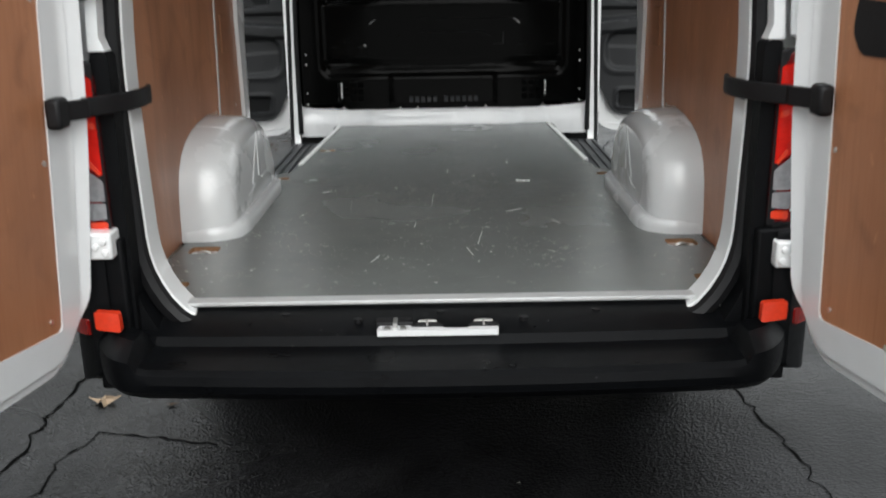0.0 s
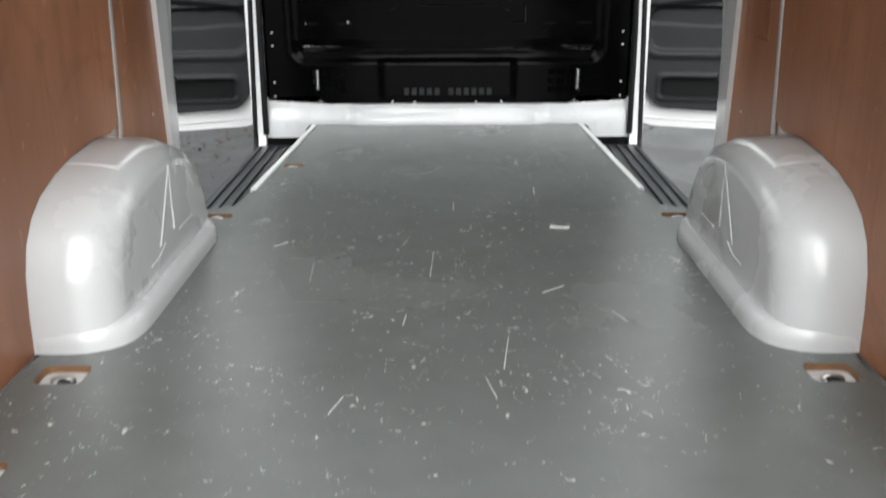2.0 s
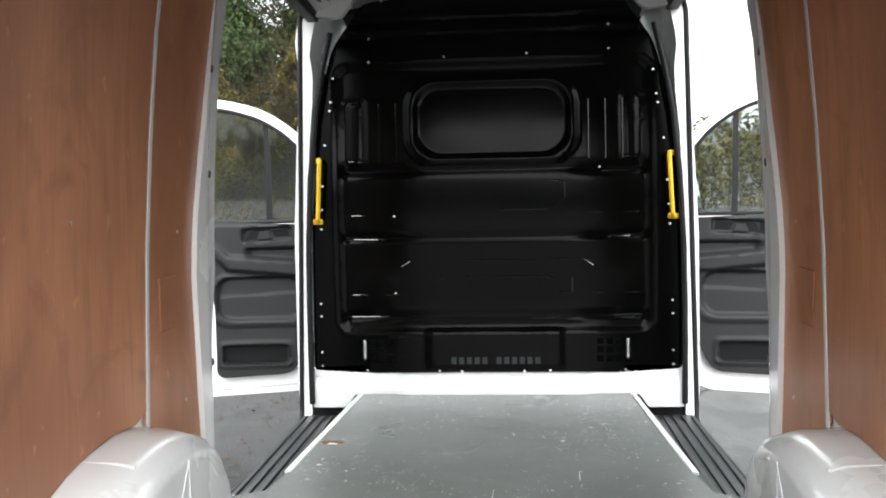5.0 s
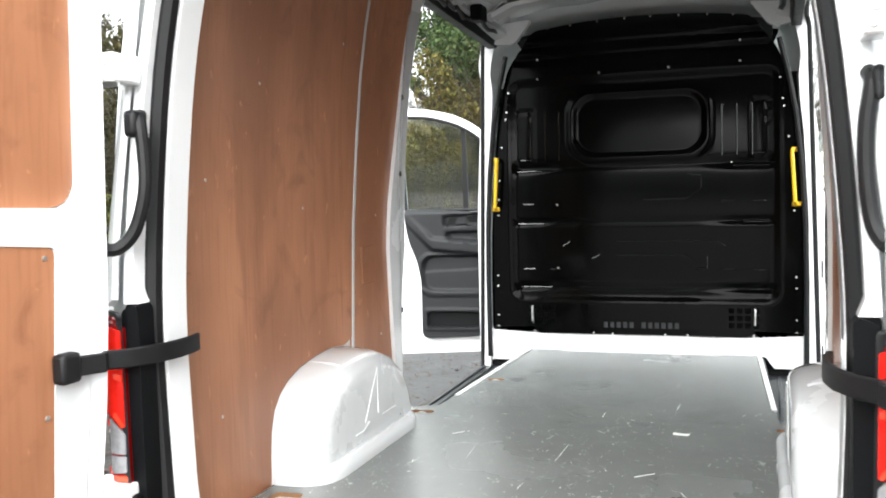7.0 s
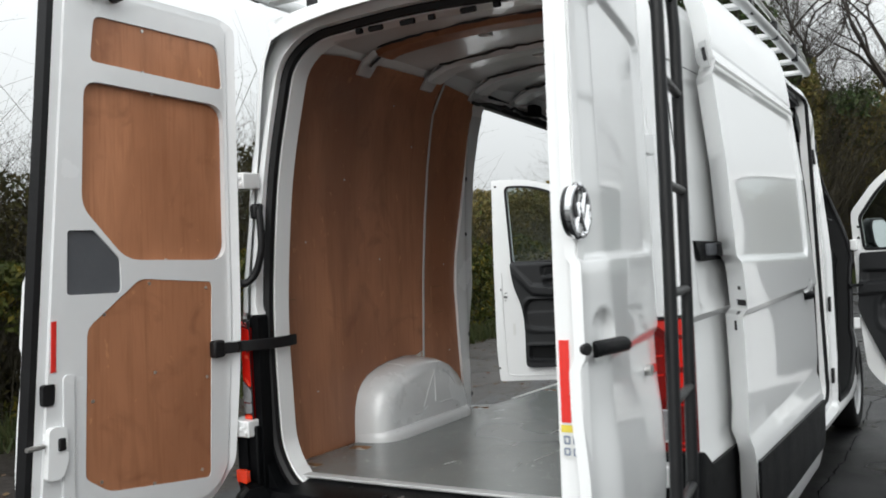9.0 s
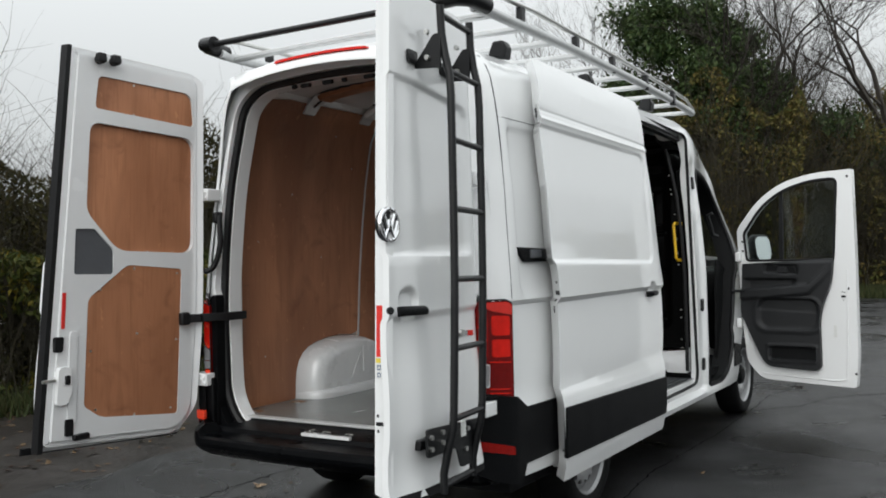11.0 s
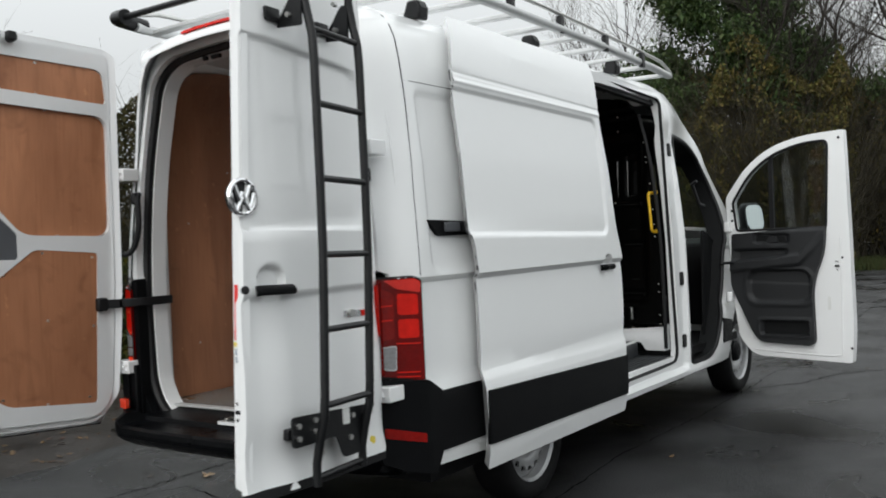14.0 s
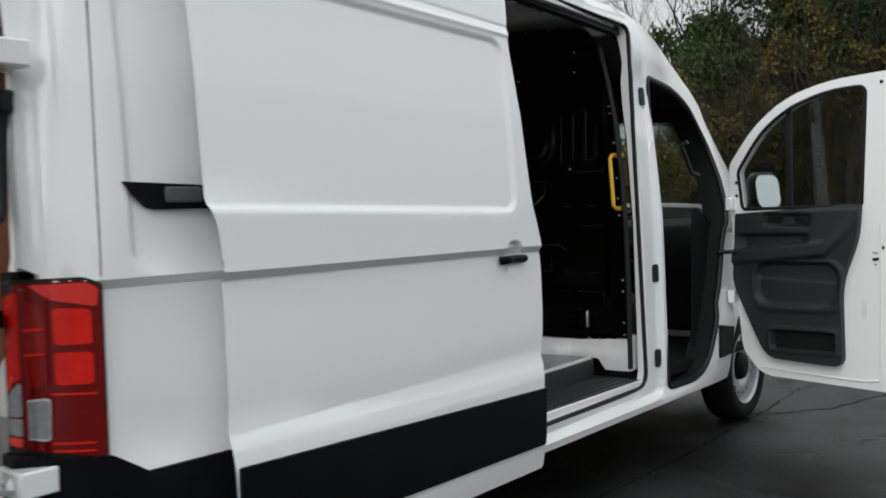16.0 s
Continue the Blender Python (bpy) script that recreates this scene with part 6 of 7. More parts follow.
# ---- roof rack ----
RACK = thing("roof_rack", "aluminium roof rack with black end caps and side rails", "roof rack")
for s in (1, -1):
    beam = bmesh.new()
    bl = [(s * 0.84, -0.02, 2.685), (s * 0.862, 0.10, 2.682), (s * 0.87, 1.0, 2.672), (s * 0.862, 2.2, 2.645), (s * 0.85, 3.2, 2.61), (s * 0.84, 3.52, 2.592)]
    tube(beam, bl, 0.027, 12)
    part("side_beam", beam, ALU_DULL, RACK, "bright aluminium side beam")
    rail = bmesh.new()
    tube(rail, [(s * 0.84, -0.08, 2.74), (s * 0.86, 0.15, 2.782), (s * 0.87, 0.6, 2.785), (s * 0.87, 1.8, 2.745), (s * 0.86, 2.9, 2.70), (s * 0.85, 3.35, 2.675), (s * 0.84, 3.56, 2.625), (s * 0.83, 3.60, 2.59)], 0.012, 8)
    part("upper_rail", rail, STEEL, RACK)
    cap = bmesh.new()
    tube(cap, [(s * 0.74, -0.16, 2.70), (s * 0.82, -0.15, 2.705), (s * 0.86, -0.08, 2.71), (s * 0.868, 0.06, 2.70)], 0.042, 12)
    part("end_cap", cap, POWDER, RACK, "black plastic end cap")
    for y, z in ((0.43, 2.745), (1.14, 2.725), (1.72, 2.705), (2.35, 2.685), (2.95, 2.655)):
        part("post", solid(*sorted((s * 0.85, s * 0.885)), y - 0.025, y + 0.025, z - 0.075, z + 0.03), POWDER, RACK, bevel=0.006)
    for y in (0.42, 1.55, 2.7):
        ft = loft([[(s * x, y - 0.04, z) for x, z in ((0.69, 2.535), (0.79, 2.51), (0.80, 2.57), (0.78, 2.61), (0.72, 2.61))], [(s * x, y + 0.04, z) for x, z in ((0.69, 2.535), (0.79, 2.51), (0.80, 2.57), (0.78, 2.61), (0.72, 2.61))]])
        part("foot", ft, POWDER, RACK, "black rack foot", bevel=0.012)
for k, y in enumerate((0.12, 0.45, 0.82, 1.2, 1.57, 1.94, 2.31, 2.68, 3.05, 3.42)):
    z = float(np.interp(y, (0, 1.0, 2.2, 3.5), (2.685, 2.672, 2.645, 2.592))) - 0.012
    part("cross_bar", loft([[(x, y + dy, z + dz + 0.012 * (1 - (x / 0.86) ** 2)) for dy, dz in ((-0.028, -0.013), (0.028, -0.013), (0.028, 0.013), (-0.028, 0.013))] for x in (-0.855, -0.4, 0, 0.4, 0.855)]), ALU_DULL, RACK, bevel=0.006)
part("load_roller", rod((-0.78, -0.155, 2.70), (0.78, -0.155, 2.70), 0.017, 12), POWDER, RACK, "dark rear loading roller")


# ---- sliding door, slid back ----
def slide_x(y, z):
    """The door's outer face: the body's own section carried outwards, fuller along its top."""
    x = float(np.interp(z, SIDE_Z[:14] + (2.25, 2.36, 2.44, 2.52), SIDE_X[:14] + (0.910, 0.890, 0.862, 0.826))) + 0.100
    x += 0.012 - 0.014 * (y - 0.3)
    x -= 0.013 * inside(y, z + 0.021 * (y - 0.3), 0.17, 1.815, 1.452, 2.132, 0.06, 0.03)
    x -= 0.024 * inside(y, z, 1.74, 1.84, 1.205, 1.292, 0.04, 0.016)
    x += 0.007 * groove(z - 2.168 + 0.0207 * (y - 0.283), 0.010) - 0.004 * groove(z - 2.211 + 0.028 * (y - 0.286), 0.006)
    return x


slide_line = rounded([(0.365, 0.345, 0.01), (1.985, 0.333, 0.02), (1.965, 0.50, 0.05), (1.965, 0.68, 0.05), (2.0, 0.95, 0.1), (2.005, 1.2, 0.05), (1.965, 1.36, 0.05), (1.935, 1.45, 0.05), (1.87, 2.10, 0.1), (1.882, 2.18, 0.05), (1.925, 2.465, 0.03), (0.37, 2.495, 0.03), (0.286, 2.2, 0.1), (0.285, 1.9, 0.1), (0.287, 1.47, 0.02), (0.318, 1.40, 0.03), (0.335, 1.2, 0.05), (0.332, 0.70, 0.1)], 0.03)
sliding = part("sliding_door", sheet(slide_line, [], lambda u, v: (slide_x(u, v), u, v), lambda u, v: (-0.045 - 0.04 * smooth((0.62 - u) / 0.3), 0.10 * smooth((0.62 - u) / 0.3), 0), sorted(steps(0.3, 1.94, 0.1) + steps(1.721, 1.862, 0.0098) + [1.89, 1.92, 1.945, 1.962, 1.975]), sorted(list(SIDE_Z[2:-2]) + steps(1.188, 1.315, 0.0097) + steps(1.402, 1.475, 0.009) + steps(2.072, 2.225, 0.0065) + [1.225, 1.257, 0.95, 1.05, 1.1, 1.15, 1.2, 1.3, 1.35] + steps(1.46, 2.06, 0.1))), PAINT, VAN, "white pressed sliding door, slid back along the body", sharp=40)
part("door_moulding", sheet(rounded([(0.345, 0.468), (1.962, 0.442), (1.966, 0.676), (0.345, 0.722)], 0.008), [], lambda u, v: (slide_x(u, v) + 0.012, u, v), lambda u, v: (-0.02, 0, 0), vs=[0.5, 0.6, 0.7]), PLASTIC, sliding, "black plastic door moulding", bevel=0.004)
grip = bmesh.new()
tube(grip, [(slide_x(1.70, 1.22) + 0.004, 1.70, 1.222), (slide_x(1.7, 1.22) + 0.032, 1.715, 1.224), (slide_x(1.8, 1.22) + 0.036, 1.78, 1.224), (slide_x(1.8, 1.22) + 0.032, 1.865, 1.222), (slide_x(1.8, 1.22) + 0.004, 1.88, 1.22)], 0.016, 10, flat=1.2)
part("door_handle", grip, PLASTIC, sliding, "black pull handle")
def rear_edge(k, z, out=0.0):
    """A point of the door's slanting rear edge, k running from the skin inwards."""
    y = float(np.interp(z, (0.345, 0.70, 1.20, 1.40, 1.47, 1.90, 2.20, 2.495), (0.362, 0.332, 0.335, 0.318, 0.288, 0.285, 0.286, 0.37)))
    return (slide_x(y, z) - 0.08 * k - 0.7 * out, y + 0.092 * k - 0.7 * out, z)


def on_edge(name, k0, k1, z0, z1, mat, label="", out=0.003):
    part(name, sheet(rect(k0, k1, z0, z1, min(z1 - z0, k1 - k0) * 0.02, 2), [], lambda u, v: rear_edge(u, v, out), lambda u, v: (0.004, 0.008, 0)), mat, sliding, label)


# latch plate, lock keep and screws in the door's rear edge
on_edge("latch_plate", 0.22, 0.72, 2.150, 2.250, ALU_DULL, "steel latch plate on the door edge", 0.005)
on_edge("latch_slot", 0.35, 0.55, 2.175, 2.225, RUBBER, "", 0.007)
on_edge("edge_lock", 0.05, 0.55, 1.282, 1.303, RUBBER)
on_edge("edge_slot", 0.40, 0.50, 1.19, 1.225, RUBBER)
for ez in (1.345, 1.255, 0.50):
    on_edge("edge_hole", 0.30, 0.42, ez - 0.006, ez + 0.006, RUBBER)
# slide rail on the body
part("slide_rail", sheet(rounded([(0.10, 1.525), (0.45, 1.515), (1.9, 1.50), (1.9, 1.455), (0.2, 1.45), (0.175, 1.455)], 0.005), [], lambda u, v: (body_x(0.1, 1.45) + 0.005, u, v), lambda u, v: (-0.03, 0, 0)), PLASTIC, VAN, "black sliding door rail on the body side", bevel=0.003)
part("rail_roller", solid(0.985, 1.000, 0.225, 0.345, 1.468, 1.512), GREY_PATCH, sliding, "grey roller carriage in the rail", bevel=0.006)
part("roller_arm", solid(0.975, 1.015, 0.36, 0.44, 1.465, 1.515), POWDER, sliding, bevel=0.006)
part("panel_gap", sheet([(0.022, 1.28), (0.0245, 1.28), (0.0545, 2.0), (0.0625, 2.47), (0.060, 2.47), (0.052, 2.0)], [], lambda u, v: (body_x(u, v) + 0.0012, u, v), lambda u, v: (-0.004, 0, 0), vs=steps(1.28, 2.47, 0.06)), RUBBER, VAN)
part("panel_gap", sheet([(0.056, 2.160), (0.5, 2.157), (0.5, 2.154), (0.056, 2.157)], [], lambda u, v: (body_x(u, v) + 0.0012, u, v), lambda u, v: (-0.004, 0, 0), [0.1, 0.2, 0.3]), RUBBER, VAN)


# ---- front doors, swung open ----
def front_door(s):
    hinge, tip = Vector((1.00, 4.33, 0)), Vector((1.94, 4.205, 0))
    along = (tip - hinge).normalized()
    length = (tip - hinge).length
    across = Vector((-along.y, along.x, 0))

    def at(u, v, w):
        p = hinge + along * u - across * w
        return Vector((s * p.x, p.y, v))
    line = rounded([(0.04, 0.52, 0.05), (0.16, 0.375, 0.08), (0.93, 0.345, 0.02), (0.95, 0.6, 0.1), (0.945, 1.4, 0.2), (0.93, 2.118, 0.015), (0.60, 2.105, 0.2), (0.34, 2.035, 0.15), (0.14, 1.885, 0.1), (-0.03, 1.66, 0.04), (0.0, 0.9, 0.2)], 0.03)
    window = rounded([(0.055, 1.385, 0.03), (0.775, 1.385, 0.02), (0.81, 2.05, 0.05), (0.60, 2.045, 0.15), (0.36, 1.975, 0.15), (0.18, 1.84, 0.1), (0.03, 1.62, 0.03)], 0.02)
    door = part("front_door", sheet(line, [window], lambda u, v: at(u, v, 0.0), lambda u, v: at(u, v, -0.075) - at(u, v, 0.0)), PAINT, VAN, "white front door with dark grey trim, swung wide open", bevel=0.01)
    pane = part("window_glass", sheet([(u, v) for u, v in grown(window, 0.01)], [], lambda u, v: at(u, v, -0.035), lambda u, v: at(u, v, -0.039) - at(u, v, -0.035)), GLASS, door, "tinted side window")
    pane.visible_shadow = False
    gasket = bmesh.new()
    tube(gasket, [at(u, v, -0.002) for u, v in window], 0.011, 6, True)
    part("window_gasket", gasket, RUBBER, door)
    part("window_divider", sheet([(0.325, 1.385), (0.36, 1.385), (0.365, 1.975), (0.335, 1.96)], [], lambda u, v: at(u, v, -0.02), lambda u, v: at(u, v, -0.045) - at(u, v, -0.02)), RUBBER, door)
    trim_line = rounded([(0.03, 1.36, 0.02), (0.78, 1.395, 0.02), (0.765, 1.20, 0.1), (0.665, 0.95, 0.12), (0.67, 0.47, 0.06), (0.22, 0.49, 0.1), (0.15, 0.62, 0.1), (0.0, 0.95, 0.15), (0.02, 1.1, 0.1)], 0.05)

    def arm_mid(u):
        return 1.097 + 0.085 * u + 0.9 * max(0.0, u - 0.58)

    def trim_w(u, v):
        """The moulded relief: arm rest sweeping up to the rear, latch recess, pockets and a wide hollow."""
        w = 0.050
        mid = arm_mid(u)
        w -= 0.036 * smooth((v - mid - 0.03) / 0.02) * smooth((1.238 - v) / 0.018) * smooth((0.50 - u) / 0.06) * smooth((u - 0.03) / 0.05)
        w += 0.030 * smooth((0.058 - abs(v - mid)) / 0.03) * (1 - 0.75 * smooth((u - 0.55) / 0.2))
        hollow = inside(u, v, 0.16, 0.655, 0.815, 1.062, 0.085, 0.022)
        w -= hollow * (0.022 + 0.010 * smooth((v - 0.955 + 0.05 * (u - 0.4)) / 0.010))
        w += 0.010 * (inside(u, v, 0.125, 0.69, 0.775, 1.08, 0.10, 0.03) - hollow)
        pocket = inside(u, v, 0.25, 0.625, 0.55, 0.658, 0.02, 0.014)
        w += 0.008 * inside(u, v, 0.225, 0.65, 0.53, 0.685, 0.03, 0.02) - 0.046 * pocket
        w -= 0.028 * inside(u, v + 0.06 * (u - 0.36), 0.215, 0.495, 1.276, 1.350, 0.015, 0.012)
        w -= 0.03 * smooth((v - 1.365) / 0.02)
        return w
    trim = part("door_trim", sheet(trim_line, [], lambda u, v: at(u, v, trim_w(u, v)), lambda u, v: at(u, v, -0.001) - at(u, v, trim_w(u, v)), steps(0.0, 0.78, 0.0131), steps(0.47, 1.39, 0.0107)), TRIM, door, "moulded grey plastic door trim", sharp=60)
    # dark sheets paint in the shade at the bottom of the pocket and latch recess
    part("pocket_shade", sheet(rounded([(0.26, 0.556), (0.615, 0.556), (0.615, 0.652), (0.26, 0.652)], 0.015), [], lambda u, v: at(u, v, 0.016), lambda u, v: at(u, v, -0.002) - at(u, v, 0.0)), TRIM_DARK, trim)
    part("latch_recess_shade", sheet(rounded([(0.225, 1.30), (0.31, 1.295), (0.335, 1.335), (0.24, 1.345)], 0.006), [], lambda u, v: at(u, v, 0.025), lambda u, v: at(u, v, -0.002) - at(u, v, 0.0)), TRIM_DARK, trim)
    part("latch_recess_shade", sheet(rounded([(0.41, 1.275), (0.485, 1.268), (0.455, 1.328), (0.40, 1.332)], 0.006), [], lambda u, v: at(u, v, 0.025), lambda u, v: at(u, v, -0.002) - at(u, v, 0.0)), TRIM_DARK, trim)
    part("inner_latch", sheet(rounded([(0.33, 1.29), (0.415, 1.283), (0.40, 1.325), (0.345, 1.33)], 0.008), [], lambda u, v: at(u, v, 0.040), lambda u, v: at(u, v, -0.012) - at(u, v, 0.0)), TRIM, trim, bevel=0.004)
    part("striker_slot", rod(at(0.832, 1.085, 0.004), at(0.862, 1.088, 0.004), 0.008, 8), RUBBER, door, "black latch slot")
    for u, v in ((0.838, 1.122), (0.852, 1.118), (0.846, 1.055)):
        part("screw_hole", rod(at(u, v, -0.002), at(u, v, 0.003), 0.005, 8), RUBBER, door)
    for u, v in ((0.895, 2.06), (0.02, 1.55), (0.02, 1.47), (0.885, 1.150), (0.93, 0.46)):
        part("plug", rod(at(u, v, -0.002), at(u, v, 0.004), 0.010, 10), RUBBER, door)
    fold = bmesh.new()
    tube(fold, [at(p.x, p.y, 0.002) for p in curve([(0.17, 0.425, 0), (0.35, 0.412, 0), (0.70, 0.398, 0), (0.83, 0.405, 0), (0.86, 0.45, 0), (0.872, 0.8, 0), (0.878, 1.3, 0)])], 0.006, 6)
    part("folded_lip", fold, PAINT, door)
    part("paper_label", sheet(rect(0.765, 0.79, 0.75, 0.85), [], lambda u, v: at(u, v, 0.003), lambda u, v: at(u, v, -0.002) - at(u, v, 0.0)), LABEL_WHITE, door)
    # wing mirror in front of the pane; its glass faces out past the open door
    look_u, look_w = 0.93, 0.37

    def face(a, k, back, lean=0.16):
        q, h = 0.104 * k * max(-1, min(1, 1.15 * math.cos(a))), 0.118 * k * max(-1, min(1, 1.2 * math.sin(a)))
        back = back + lean * h
        return at(0.125 - look_w * q - look_u * back, 1.492 + h, -0.185 + look_u * q - look_w * back)
    head = loft([[face(2 * math.pi * i / 28, k, back) for i in range(28)] for back, k in ((-0.006, 0.94), (0.006, 1.0), (0.05, 1.0), (0.085, 0.82), (0.11, 0.45))])
    mirror = part("wing_mirror", head, POWDER, door, "black wing mirror", sharp=60)
    part("mirror_glass", loft([[face(2 * math.pi * i / 28, 0.86, back) for i in range(28)] for back in (-0.010, -0.004)]), MIRROR, mirror)
    part("mirror_arm", rod(at(0.05, 1.385, -0.06), at(0.10, 1.40, -0.17), 0.028, 10), POWDER, mirror)
    for hz in (0.85, 1.42):
        part("hinge", solid(*sorted((s * 0.965, s * 1.01)), 4.27, 4.34, hz - 0.04, hz + 0.04), PAINT, door, bevel=0.008)
    part("check_arm", rod((s * 0.96, 4.15, 1.13), (s * 1.06, 4.28, 1.13), 0.012, 8), POWDER, door)
    return door


front_door(1)
front_door(-1)

# ---- cab ----
part("cab_floor", solid(-0.9, 0.9, 3.25, 4.7, 0.46, 0.52), TRIM_DARK, VAN, "dark rubber cab floor")
dash = [[(x, 4.35 + dy, z) for dy, z in ((0.0, 0.85), (-0.06, 1.0), (-0.10, 1.18), (-0.06, 1.29), (0.06, 1.34), (0.40, 1.33), (0.42, 0.6), (0.10, 0.6))] for x in (-0.88, -0.4, 0.0, 0.4, 0.88)]
part("dashboard", loft(dash), TRIM_DARK, VAN, "dark grey dashboard", bevel=0.02)
ring = bmesh.new()
tube(ring, [Vector((0.42, 4.12, 1.22)) + Vector((0.19 * math.cos(a), -0.10 * math.sin(a), 0.165 * math.sin(a))) for a in (2 * math.pi * i / 32 for i in range(32))], 0.015, 8, True)
part("steering_wheel", ring, RUBBER, VAN, "black steering wheel")
part("steering_column", rod((0.42, 4.13, 1.22), (0.42, 4.33, 1.08), 0.05, 14), PLASTIC, VAN)
part("cab_back_lining", sheet([(-0.85, 0.5), (0.85, 0.5), (0.80, 0.70), (-0.80, 0.70)], [], lambda u, v: (u, 3.26, v), lambda u, v: (0, 0.01, 0)), PLASTIC, VAN)
part("cab_roof_lining", skin([(3.30, 2.40, 0.70, 0.04), (3.62, 2.33, 0.70, 0.05)], 0.02), TRIM, VAN, sharp=60)
for s in (1, -1):
    part("pillar_trim", sheet(rounded([(3.94, 0.45), (4.3, 0.6), (4.3, 1.3), (4.02, 1.42)], 0.05), [], lambda u, v, s=s: (s * (wide(v) - 0.11), u, v), lambda u, v, s=s: (-s * 0.02, 0, 0)), TRIM_DARK, VAN)
    grab = bmesh.new()
    tube(grab, [(s * 0.86, 3.98, 1.80), (s * 0.82, 3.98, 1.78), (s * 0.83, 4.10, 1.62), (s * 0.87, 4.12, 1.60)], 0.014, 8)
    part("pillar_handle", grab, TRIM, VAN)
    seat = part("cab_seat", loft([[(s * 0.42 + x, y, z) for x, y, z in ring_pts] for ring_pts in ([(-0.24, 3.42, 0.62), (0.24, 3.42, 0.62), (0.24, 3.90, 0.62), (-0.24, 3.90, 0.62)], [(-0.25, 3.40, 0.86), (0.25, 3.40, 0.86), (0.25, 3.93, 0.90), (-0.25, 3.93, 0.90)])]), TRIM_DARK, VAN, "dark cloth cab seat", bevel=0.05, segments=4)
    part("seat_base", solid(s * 0.42 - 0.2, s * 0.42 + 0.2, 3.42, 3.86, 0.52, 0.62), PLASTIC, seat)

# ---- wheels ----
def wheel(x, y, s):
    prof = [(0.235, -0.08), (0.27, -0.09), (0.315, -0.09), (0.338, -0.08), (0.348, -0.055), (0.35, 0.0), (0.348, 0.07), (0.338, 0.10), (0.315, 0.115), (0.27, 0.115), (0.235, 0.10)]
    tyre_bm = lathe(prof, 48)
    m = Matrix.Translation((x, y, 0.35)) @ Matrix.Diagonal((s, 1, 1, 1))
    bmesh.ops.remove_doubles(tyre_bm, verts=tyre_bm.verts, dist=1e-5)
    bmesh.ops.transform(tyre_bm, matrix=m, verts=tyre_bm.verts)
    w = part("wheel", tyre_bm, TYRE, VAN, "black tyre on a silver steel wheel", sharp=50)
    face_holes = []
    for i in range(16):
        a = 2 * math.pi * i / 16
        ring_pts = [(0.176 + 0.015 * math.cos(b), 0.021 * math.sin(b)) for b in (2 * math.pi * j / 10 for j in range(10))]
        face_holes.append([(p * math.cos(a) - q * math.sin(a), p * math.sin(a) + q * math.cos(a)) for p, q in ring_pts])
    circle = [(0.222 * math.cos(a), 0.222 * math.sin(a)) for a in (2 * math.pi * i / 40 for i in range(40))]

    def dish(u, v):
        r = math.hypot(u, v)
        return 0.045 + 0.03 * smooth((r - 0.08) / 0.06) - 0.03 * smooth((r - 0.18) / 0.03)
    part("rim", sheet(circle, face_holes, lambda u, v: m @ Vector((dish(u, v), u, v)), lambda u, v: (-s * 0.012, 0, 0), steps(-0.22, 0.22, 0.03), steps(-0.22, 0.22, 0.03)), RIM, w, "silver steel rim with round slots", sharp=60)
    band = lathe([(0.218, 0.02), (0.226, 0.09), (0.24, 0.105), (0.243, 0.10), (0.232, 0.02)], 40)
    bmesh.ops.remove_doubles(band, verts=band.verts, dist=1e-5)
    bmesh.ops.transform(band, matrix=m, verts=band.verts)
    part("rim_lip", band, RIM, w)
    hub = lathe([(0.0, 0.098), (0.055, 0.098), (0.075, 0.090), (0.088, 0.072), (0.088, 0.03)], 28)
    bmesh.ops.remove_doubles(hub, verts=hub.verts, dist=1e-5)
    bmesh.ops.transform(hub, matrix=m, verts=hub.verts)
    part("hub_cap", hub, PLASTIC, w)
    part("brake_drum", rod((x - s * 0.02, y, 0.35), (x + s * 0.01, y, 0.35), 0.19, 24), RUBBER, w)


for s in (1, -1):
    wheel(s * 0.81, FRONT_AXLE, s)
    wheel(s * 0.82, REAR_AXLE, s)

# ---- hedges, trees and distance ----
def leaf(bm, p, size, rnd):
    """One small folded leaf clump of two faces."""
    m = Matrix.Translation(p) @ Euler((rnd.uniform(-1.4, 1.4), rnd.uniform(-1.4, 1.4), rnd.uniform(0, 6.3))).to_matrix().to_4x4()
    a, b, c, d = (bm.verts.new(m @ Vector(q)) for q in ((-size, 0, 0), (0, -size * 0.45, size * 0.18), (size, 0, 0), (0, size * 0.5, size * 0.15)))
    bm.faces.new((a, b, c))
    bm.faces.new((a, c, d))


